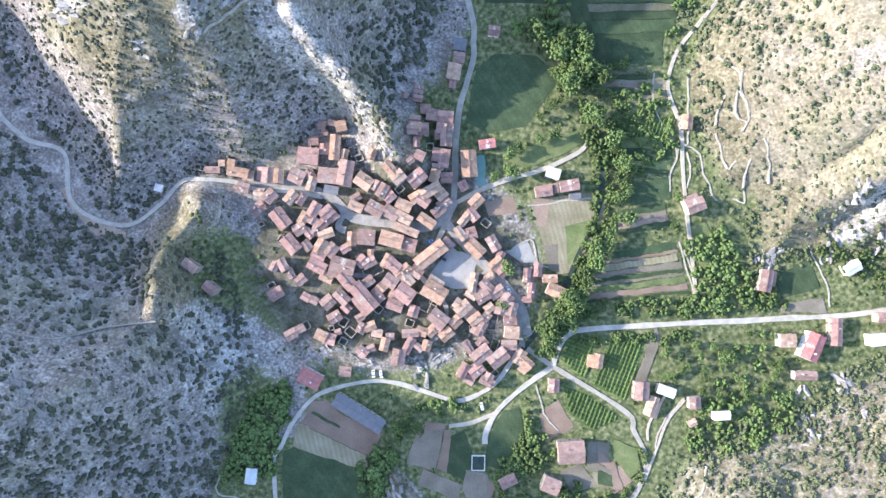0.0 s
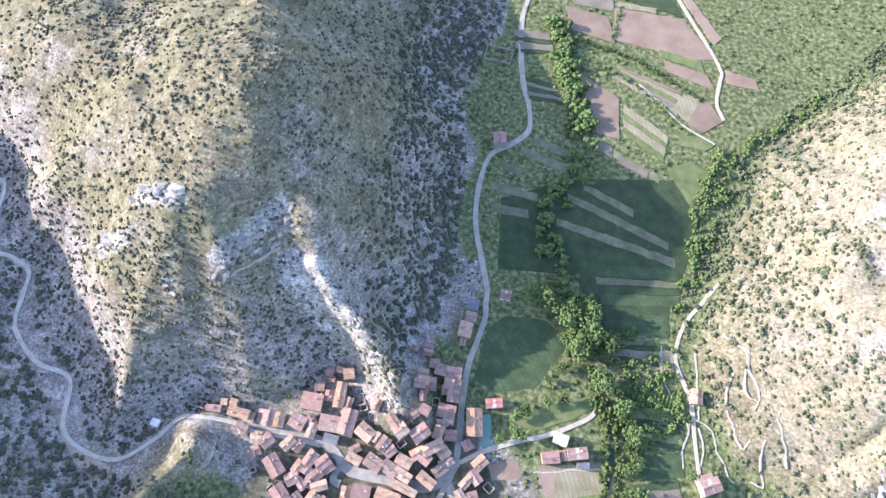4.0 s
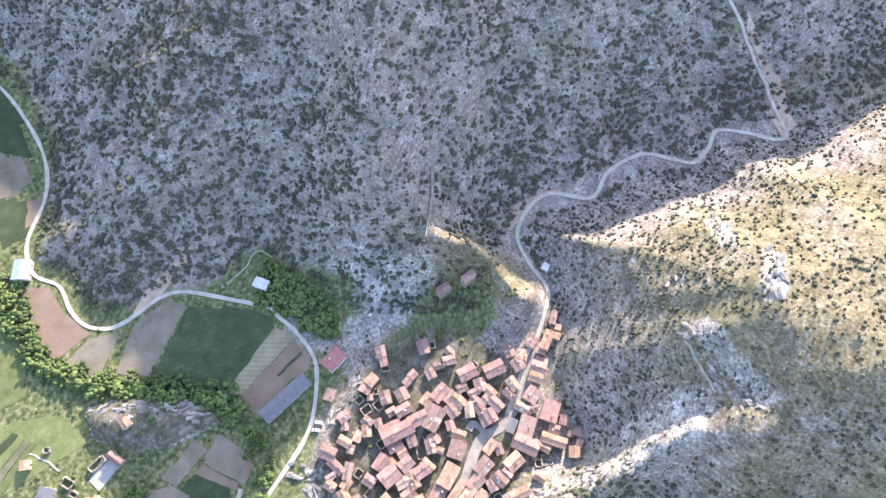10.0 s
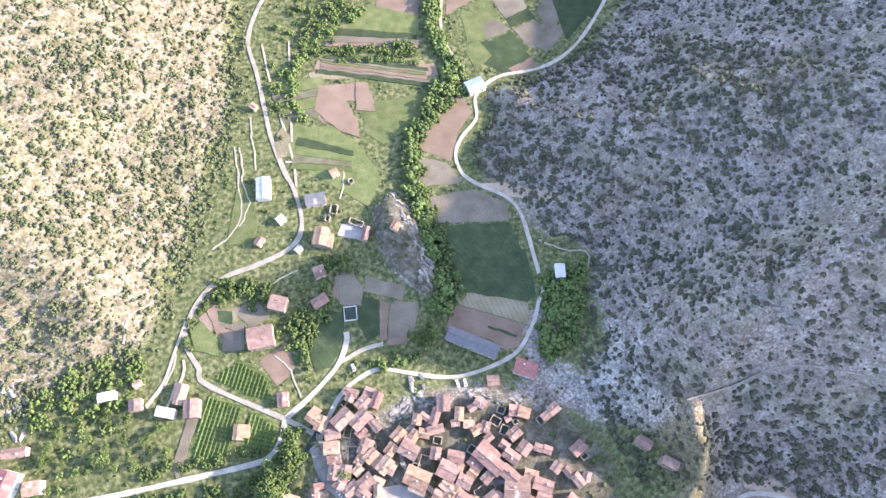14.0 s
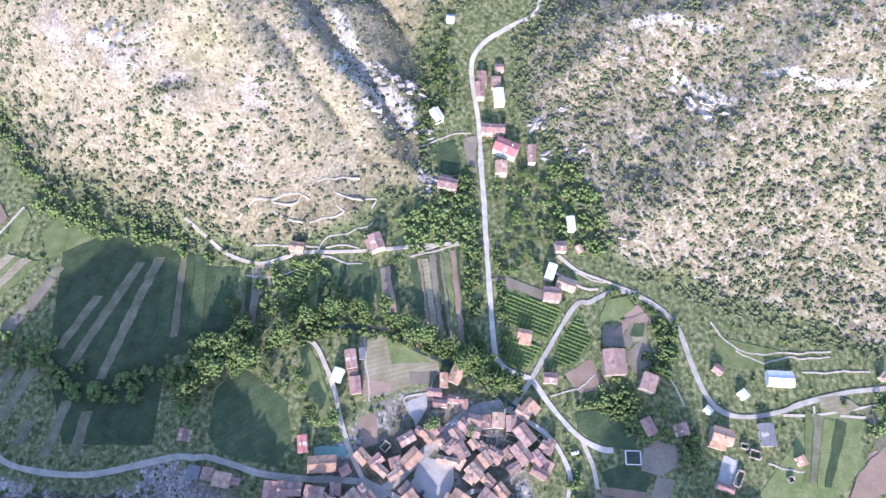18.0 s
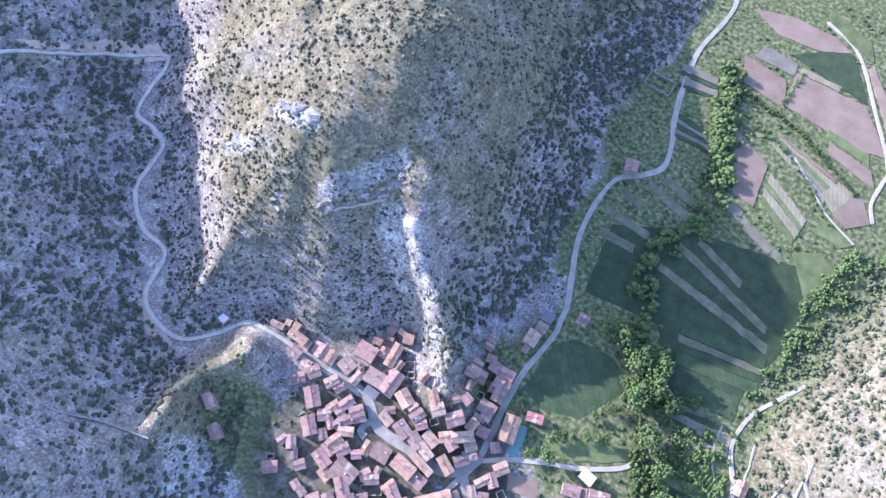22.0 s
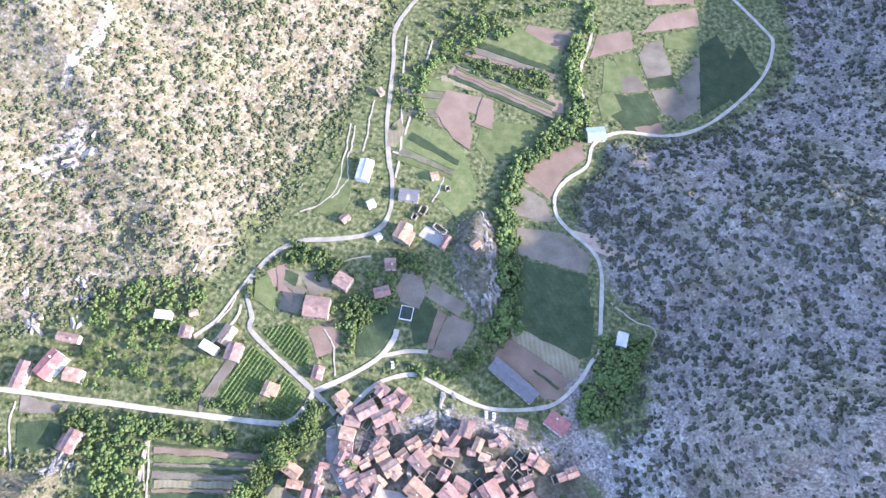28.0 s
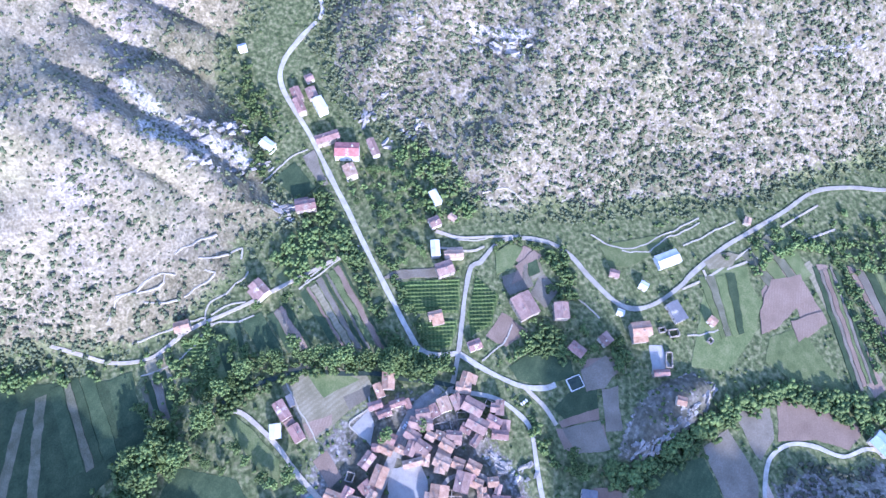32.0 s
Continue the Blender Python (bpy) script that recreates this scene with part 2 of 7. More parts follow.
FIELDS = {
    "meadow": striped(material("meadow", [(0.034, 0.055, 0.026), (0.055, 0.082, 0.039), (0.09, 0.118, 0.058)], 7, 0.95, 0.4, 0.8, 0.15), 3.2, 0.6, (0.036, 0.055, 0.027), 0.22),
    "bright": material("fresh_grass", [(0.085, 0.115, 0.042), (0.140, 0.168, 0.066), (0.215, 0.222, 0.105)], 7, 0.95, 0.3, 0.7, 0.13),
    "soil": striped(material("ploughed_soil", [(0.20, 0.14, 0.10), (0.27, 0.195, 0.145), (0.34, 0.255, 0.195)], 12, 0.95, 0.4, 0.7, 0.13), 1.6, 0.9, (0.22, 0.16, 0.12), 0.35),
    "grey": material("fallow_soil", [(0.145, 0.124, 0.092), (0.20, 0.174, 0.132), (0.26, 0.232, 0.182)], 10, 0.95, 0.3, 0.7, 0.13),
    "straw": striped(material("stubble", [(0.20, 0.175, 0.105), (0.28, 0.245, 0.16), (0.37, 0.33, 0.235)], 9, 0.95, 0.3, 0.6, 0.13), 2.6, 0.25, (0.16, 0.15, 0.08), 0.35),
    "rows": striped(material("vine_rows_soil", [(0.10, 0.15, 0.04), (0.15, 0.19, 0.06), (0.22, 0.23, 0.10)], 8, 0.95, 0.3, 0.7, 0.13), 2.2, 1.2, (0.045, 0.085, 0.025), 0.8),
    "yard": material("paved_yard", [(0.30, 0.28, 0.26), (0.44, 0.42, 0.39)], 5, 0.9, 0.1, 0.6, 0.13),
    "strip": material("mown_strip", [(0.10, 0.105, 0.06), (0.155, 0.15, 0.095), (0.22, 0.21, 0.145)], 6, 0.95, 0.3, 0.6, 0.13),
    "dirt": material("bare_earth", [(0.33, 0.24, 0.18), (0.45, 0.34, 0.26), (0.55, 0.45, 0.36)], 5, 0.95, 0.4, 0.6, 0.13),
    "teal": material("green_court", [(0.16, 0.28, 0.25), (0.22, 0.35, 0.31)], 4, 0.8, 0.1, 0.6),
}


def ground_material():
    """Scree, dry grass and valley grass, shared out by how deep a place lies in the hills."""
    m = bpy.data.materials.new("valley_and_scree")
    m.use_nodes = True
    n, l = m.node_tree.nodes, m.node_tree.links
    b = n["Principled BSDF"]
    b.inputs["Roughness"].default_value = 0.95
    b.inputs["Specular IOR Level"].default_value = 0.1
    geo = n.new("ShaderNodeNewGeometry")

    def tex(scale, detail, kind="ShaderNodeTexNoise"):
        t = n.new(kind)
        t.inputs["Scale"].default_value = scale
        if kind.endswith("Noise"):
            t.inputs["Detail"].default_value = detail
        l.new(geo.outputs["Position"], t.inputs["Vector"])
        return t.outputs["Fac"] if kind.endswith("Noise") else t.outputs["Distance"]

    def ramp(src, *stops):
        r = n.new("ShaderNodeValToRGB")
        e = r.color_ramp.elements
        for k in range(len(stops) - 2):
            e.new(0.5)
        for el, (p, c) in zip(e, stops):
            el.position, el.color = p, (*c, 1)
        l.new(src, r.inputs[0])
        return r.outputs[0]

    def blend(fac, a, c):
        x = n.new("ShaderNodeMix")
        x.data_type = "RGBA"
        l.new(fac, x.inputs[0])
        l.new(a, x.inputs[6])
        l.new(c, x.inputs[7])
        return x.outputs[2]

    def attr(name):
        a = n.new("ShaderNodeAttribute")
        a.attribute_name = name
        return a.outputs["Fac"]

    mid, fine = tex(0.13, 8), tex(0.55, 7)
    patch = tex(0.35, 6)
    half = n.new("ShaderNodeMath")
    half.operation = "MULTIPLY"
    half.inputs[1].default_value = 0.4
    l.new(mid, half.inputs[0])
    both = n.new("ShaderNodeMath")
    both.operation = "MULTIPLY_ADD"
    both.inputs[1].default_value = 0.6
    l.new(tex(0.8, 4), both.inputs[0])
    l.new(half.outputs[0], both.inputs[2])
    gritty = both.outputs[0]
    scree = ramp(gritty, (0.40, (0.18, 0.154, 0.138)), (0.50, (0.262, 0.231, 0.208)), (0.61, (0.41, 0.375, 0.345)))
    dry = ramp(gritty, (0.40, (0.125, 0.110, 0.068)), (0.50, (0.182, 0.160, 0.102)), (0.62, (0.27, 0.24, 0.168)))
    pale = ramp(gritty, (0.38, (0.195, 0.168, 0.112)), (0.50, (0.252, 0.22, 0.155)), (0.64, (0.32, 0.28, 0.21)))
    grass = ramp(patch, (0.34, (0.064, 0.083, 0.035)), (0.50, (0.128, 0.148, 0.066)), (0.66, (0.24, 0.235, 0.125)))

    def zone(name, sharp):
        """A zone's share, with a ragged border."""
        a = n.new("ShaderNodeMath")
        a.operation, a.use_clamp = "MULTIPLY_ADD", True
        b1 = n.new("ShaderNodeMath")
        b1.operation = "MULTIPLY_ADD"
        l.new(patch, b1.inputs[0])
        b1.inputs[1].default_value, b1.inputs[2].default_value = 1.6, -0.8
        b2 = n.new("ShaderNodeMath")
        b2.operation = "ADD"
        l.new(attr(name), b2.inputs[0])
        l.new(b1.outputs[0], b2.inputs[1])
        l.new(b2.outputs[0], a.inputs[0])
        a.inputs[1].default_value, a.inputs[2].default_value = sharp, 0.5 - 0.5 * sharp
        return a.outputs[0]

    col = blend(zone("dry", 2.0), scree, dry)
    col = blend(zone("pale", 2.2), col, pale)
    col = blend(zone("bare", 2.4), col, ramp(gritty, (0.40, (0.19, 0.175, 0.157)), (0.49, (0.34, 0.318, 0.29)), (0.59, (0.56, 0.53, 0.49))))
    olive = n.new("ShaderNodeMath")
    olive.operation, olive.use_clamp = "MULTIPLY_ADD", True
    l.new(tex(0.028, 5), olive.inputs[0])
    olive.inputs[1].default_value, olive.inputs[2].default_value = 4.0, -1.9
    thin = n.new("ShaderNodeMath")
    thin.operation = "MULTIPLY"
    thin.inputs[1].default_value = 0.55
    l.new(olive.outputs[0], thin.inputs[0])
    col = blend(thin.outputs[0], col, ramp(mid, (0.32, (0.13, 0.135, 0.065)), (0.5, (0.21, 0.20, 0.11)), (0.68, (0.30, 0.275, 0.17))))
    col = blend(zone("valley", 4.0), col, grass)
    # dark olive village earth, its tone also lowered for shade in the alleys
    col = blend(zone("paved", 4.0), col, ramp(mid, (0.3, (0.07, 0.072, 0.046)), (0.5, (0.125, 0.118, 0.086)), (0.7, (0.22, 0.20, 0.165))))
    strata_way = n.new("ShaderNodeMapping")
    strata_way.inputs["Scale"].default_value = (0.09, 0.09, 0.75)
    l.new(geo.outputs["Position"], strata_way.inputs["Vector"])
    strata = n.new("ShaderNodeTexNoise")
    strata.inputs["Scale"].default_value, strata.inputs["Detail"].default_value, strata.inputs["Roughness"].default_value = 1.0, 7, 0.68
    l.new(strata_way.outputs[0], strata.inputs["Vector"])
    beds = n.new("ShaderNodeMix")
    beds.data_type, beds.blend_type = "RGBA", "MULTIPLY"
    beds.inputs[0].default_value = 0.45
    l.new(col, beds.inputs[6])
    l.new(ramp(strata.outputs["Fac"], (0.36, (0.62, 0.61, 0.60)), (0.5, (0.98, 0.98, 0.98)), (0.62, (1.5, 1.48, 1.44))), beds.inputs[7])
    col = blend(zone("valley", 4.0), beds.outputs[2], col)
    speck = ramp(fine, (0.37, (0.42, 0.42, 0.40)), (0.50, (0.97, 0.97, 0.97)), (0.62, (1.6, 1.57, 1.52)))
    mul = n.new("ShaderNodeMix")
    mul.data_type, mul.blend_type = "RGBA", "MULTIPLY"
    mul.inputs[0].default_value = 0.38
    l.new(col, mul.inputs[6])
    l.new(speck, mul.inputs[7])
    l.new(mul.outputs[2], b.inputs["Base Color"])
    bp = n.new("ShaderNodeBump")
    bp.inputs["Strength"].default_value, bp.inputs["Distance"].default_value = 0.6, 0.6
    l.new(fine, bp.inputs["Height"])
    l.new(bp.outputs[0], b.inputs["Normal"])
    return m


# ---------- building helpers ----------
def mesh_of(name, verts, faces, mat):
    me = bpy.data.meshes.new(name)
    me.from_pydata(verts, [], faces)
    me.materials.append(mat)
    me.update()
    return me


def part(name, verts, faces, mat, parent, label=""):
    ob = new(name, mesh_of(name, verts, faces, mat))
    ob.parent = parent
    return tagged(ob, label)


def box(x0, x1, y0, y1, z0, z1):
    v = [(x, y, z) for z in (z0, z1) for y in (y0, y1) for x in (x0, x1)]
    return v, [(0, 2, 3, 1), (4, 5, 7, 6), (0, 1, 5, 4), (2, 6, 7, 3), (0, 4, 6, 2), (1, 3, 7, 5)]


def joined(pieces):
    verts, faces = [], []
    for v, f in pieces:
        k = len(verts)
        verts += v
        faces += [tuple(i + k for i in face) for face in f]
    return verts, faces


def level(x, y):
    return float(ground(x, y))


STREAKS = [(237, -195, 229, -220, 2.5), (229, -220, 227, -246, 3), (285, -125, 269, -171, 2.5), (252, -148, 226, -175, 2.5), (285, 56, 268, 47, 4.5), (261, 201, 253, 183, 3), (-28, 77, -56, 107, 5), (-56, 107, -67, 118, 8), (-67, 118, -72, 105, 5), (-153, 141, -131, 138, 5), (-112, 114, -83, 144, 5), (-177, 121, -160, 124, 5), (255, 49, 229, -15, 10), (2, -62, -3, -71, 6), (5, -56, 14, -50, 5), (-82, -63, -121, -32, 10), (-99, -90, -115, -58, 14), (-100, -32, -85, -56, 5), (-77, 118, -55, 98, 9)]
GREENS = [[(-129.0, 12.2), (-109.9, 18.5), (-94.4, 12.2), (-85.0, -3.5), (-56.9, -19.3), (-60.0, -34.9), (-78.7, -44.3), (-97.4, -31.6), (-115.2, -28.2), (-125.7, -15.5)], [(-113.0, -73.0), (-97.9, -55.5), (-76.7, -70.6), (-81.0, -98.3), (-85.7, -130.1), (-114.2, -127.3)]]

# ---------- the ground ----------
def build_ground():
    def axis():
        near = np.arange(-460, 461, 2.5)
        far = 460 + np.cumsum(np.linspace(4, 120, 40))
        return np.r_[-far[::-1], near, far]
    ax = axis()
    gx, gy = np.meshgrid(ax, ax)
    x, y = gx.ravel(), gy.ravel()
    z = ground(x, y)
    n = len(ax)
    i = (np.arange(n - 1)[:, None] * n + np.arange(n - 1)[None]).ravel()
    faces = np.stack([i, i + 1, i + n + 1, i + n], 1)
    me = bpy.data.meshes.new("ground")
    me.vertices.add(len(x))
    me.vertices.foreach_set("co", np.stack([x, y, z], 1).astype(np.float32).ravel())
    me.loops.add(faces.size)
    me.loops.foreach_set("vertex_index", faces.astype(np.int32).ravel())
    me.polygons.add(len(faces))
    me.polygons.foreach_set("loop_start", np.arange(0, faces.size, 4, dtype=np.int32))
    me.polygons.foreach_set("use_smooth", np.ones(len(faces), bool))
    me.update(calc_edges=True)
    nw, sw, ea, se = (inside_depth(x, y, r) for r in (HILL_NW, HILL_SW, HILL_E, HILL_SE))
    hill = np.maximum.reduce([nw, sw, ea, se])
    knoll = inside_depth(x, y, KNOLL)
    wob = fbm(x, y, 25, 3, 21)
    town = np.clip(1.25 - np.hypot((x + 20) / 78, (y + 2) / 56), 0, 1)
    valley = np.clip(0.75 - np.maximum(np.maximum.reduce([nw, sw, ea - 5, se - 5]), np.where(y < 150, nw + 14, -99)) / 14 + wob * 0.8, 0, 1) * np.clip(1.0 - town * 3.0, 0, 1) * (knoll < 2 + wob * 4) * np.where(y > -100, np.clip((x + 75) / 20, 0, 1), 1)
    for ring in GREENS:
        valley = np.maximum(valley, np.clip(0.5 + inside_depth(x, y, ring) / 12, 0, 1) * 0.85)
    dry = np.clip((nw - 22) / 30, 0, 1) * np.clip(0.85 + wob * 0.7, 0, 1)
    dry = np.maximum(dry, 0.35 * np.clip(fbm(x, y, 60, 3, 31) * 2, 0, 1))
    pale = np.clip((ea - 4) / 30, 0, 1) * np.clip(0.75 + wob * 0.8, 0, 1)
    dry = np.maximum(dry, np.clip((np.maximum(ea, se) + 6) / 10, 0, 1) * np.where(se > 0, 0.62, np.clip(1.6 - ea / 40, 0, 1)))
    # dry-grass tan round the western crest, put there for its sunlit yellow
    (ax_, ay_), (bx_, by_) = CRESTS[0][0][0], CRESTS[0][0][-1]
    dry = np.maximum(dry, np.exp(-((x - (ax_ + bx_) / 2) / 22) ** 2 - ((y - (ay_ + by_) / 2) / 38) ** 2))
    bare = np.zeros(len(x))
    # rock streaks: the bare spur above the church and the clean ledges on the hills
    for ax_, ay_, bx_, by_, wide in STREAKS:
        ex, ey = bx_ - ax_, by_ - ay_
        t = np.clip(((x - ax_) * ex + (y - ay_) * ey) / (ex * ex + ey * ey), 0, 1)
        d = np.hypot(x - ax_ - t * ex, y - ay_ - t * ey)
        bare = np.maximum(bare, 1.4 * np.exp(-(d / wide) ** 2) * (0.8 + 0.6 * wob))
    # the knoll's rock takes part of the same dark ground tone
    paved = np.maximum(np.clip(town * 2.6 - 0.2, 0, 1), 0.72 * np.clip(knoll / 3, 0, 1))
    for name, values in (("valley", valley), ("dry", dry), ("pale", pale), ("bare", bare), ("paved", paved)):
        me.attributes.new(name, "FLOAT", "POINT").data.foreach_set("value", values.astype(np.float32))
    me.materials.append(ground_material())
    tagged(new("ground", me), "limestone hills and green valley floor round the village", "ground", kind="structure")


build_ground()


ROAD_LINES, FIELD_RINGS, HOUSE_SPOTS = [], [], []


def smooth_line(pts, step=3.0):
    p = np.array(pts, float)
    p = np.vstack([2 * p[0] - p[1], p, 2 * p[-1] - p[-2]])
    out = []
    for k in range(1, len(p) - 2):
        a, b, c, d = p[k - 1:k + 3]
        for t in np.arange(0, 1, step / max(step, np.hypot(*(c - b)))):
            out.append(0.5 * (2 * b + (c - a) * t + (2 * a - 5 * b + 4 * c - d) * t ** 2 + (3 * b - a - 3 * c + d) * t ** 3))
    return np.array(out + [p[-2]])


def ribbon(name, pts, width, mat, label, category="road", lift=0.3, kind="structure"):
    """A road or track laid on the ground, with sides that go down into it."""
    c = smooth_line(pts)
    if category == "wall":
        c = c + np.stack([fbm(c[:, 0], c[:, 1], 7, 3, 45), fbm(c[:, 0], c[:, 1], 7, 3, 46)], 1) * 1.6
    t = np.gradient(c, axis=0)
    nrm = np.stack([-t[:, 1], t[:, 0]], 1) / np.hypot(t[:, 0], t[:, 1])[:, None]
    offs = np.array([-0.5, -0.5, -0.17, 0.17, 0.5, 0.5]) * width
    wob = 1 + 0.30 * fbm(c[:, 0], c[:, 1], 11, 3, 40)
    x = c[:, :1] + nrm[:, :1] * offs * wob[:, None]
    y = c[:, 1:] + nrm[:, 1:] * offs * wob[:, None]
    top = np.maximum.reduce([ground(x[:, k], y[:, k]) for k in (1, 2, 3, 4)])
    pad = np.pad(top, 4, mode="edge")
    even = np.mean([pad[k:k + len(top)] for k in range(9)], 0)
    z = np.repeat(np.maximum(even, top + 0.2)[:, None], 6, 1) + lift
    ROAD_LINES.append((c, width))
    z[:, [0, 5]] -= 2.5
    m = len(offs)
    verts = np.stack([x, y, z], 2).reshape(-1, 3).tolist()
    faces = [(i * m + j, i * m + j + 1, (i + 1) * m + j + 1, (i + 1) * m + j) for i in range(len(c) - 1) for j in range(m - 1)]
    me = mesh_of(name, verts, [f[::-1] for f in faces], mat)
    return tagged(new(name, me), label, category, kind=kind)


def field(kind, label, lift, *ring):
    """A plot of land as a low slab with its own cover, laid on the ground."""
    FIELD_RINGS.append(ring)
    lift = 0.1 + 0.3 * lift
    ring = [Vector((a, b, 0)) for a, b in ring]
    bm = bmesh.new()
    face = bm.faces.new([bm.verts.new(p) for p in ring])
    if face.normal.z < 0:
        face.normal_flip()
    bmesh.ops.triangulate(bm, faces=bm.faces[:])
    for _ in range(6):
        long = [e for e in bm.edges if e.calc_length() > 4.5]
        if not long:
            break
        bmesh.ops.subdivide_edges(bm, edges=long, cuts=1)
        bmesh.ops.triangulate(bm, faces=bm.faces[:])
    bx, by = np.array([v.co.x for v in bm.verts]), np.array([v.co.y for v in bm.verts])
    for v, dx, dy in zip(bm.verts, fbm(bx, by, 5, 3, 51), fbm(bx, by, 5, 3, 52)):
        v.co.x, v.co.y = v.co.x + 0.95 * dx, v.co.y + 0.95 * dy
    edges = [e for e in bm.edges if e.is_boundary]
    got = bmesh.ops.extrude_edge_only(bm, edges=edges)["geom"]
    low = {v for v in got if isinstance(v, bmesh.types.BMVert)}
    xs = ground([v.co.x for v in bm.verts], [v.co.y for v in bm.verts])
    for v, h in zip(bm.verts, xs):
        v.co.z = h + (-1.5 if v in low else lift)
    bmesh.ops.recalc_face_normals(bm, faces=bm.faces[:])
    me = bpy.data.meshes.new("field")
    bm.to_mesh(me)
    bm.free()
    me.materials.append(FIELDS[kind])
    ob = tagged(new("field", me), label, "field", kind="structure")
    if kind == "rows":
        vine_rows(ob, [(p.x, p.y) for p in ring], lift)
    return ob


def vine_rows(ob, ring, lift):
    """Lumpy green rows of vines across a plot, each row a part."""
    r = np.array(ring)
    turn = 1.2
    u, v = np.array((math.cos(turn), math.sin(turn))), np.array((-math.sin(turn), math.cos(turn)))
    a0, a1, b0, b1 = (r @ v).min(), (r @ v).max(), (r @ u).min(), (r @ u).max()
    for s in np.arange(a0 + 1.1, a1 - 0.6, 2.3):
        t = np.arange(b0, b1, 0.8)
        p = t[:, None] * u + s * v
        p = p[inside_depth(p[:, 0], p[:, 1], ring) > 0.5]
        if len(p) < 4:
            continue
        w = 0.42 + 0.22 * fbm(p[:, 0], p[:, 1], 1.6, 2, 70)
        z = ground(p[:, 0], p[:, 1]) + lift
        verts = []
        for (px, py), ww, zz in zip(p, w, z):
            verts += [(px - v[0] * ww, py - v[1] * ww, zz - 0.1), (px - v[0] * ww * 0.6, py - v[1] * ww * 0.6, zz + ww * 1.5),
                      (px + v[0] * ww * 0.6, py + v[1] * ww * 0.6, zz + ww * 1.7), (px + v[0] * ww, py + v[1] * ww, zz - 0.1)]
        faces = [(4 * i + j, 4 * i + j + 1, 4 * i + 5 + j, 4 * i + 4 + j) for i in range(len(p) - 1) for j in range(3)]
        part("vine_row", verts, [f[::-1] for f in faces], LEAF, ob)


# ---------- houses ----------
HOUSE_COUNT = [0]
ROOF_WORDS = {"o": "weathered sunlit-toned ochre clay tile", "p": "faded shade-toned rose clay tile", "r": "red tile", "w": "pale sheet", "g": "grey fibre-cement", "b": "blue-grey sheet"}


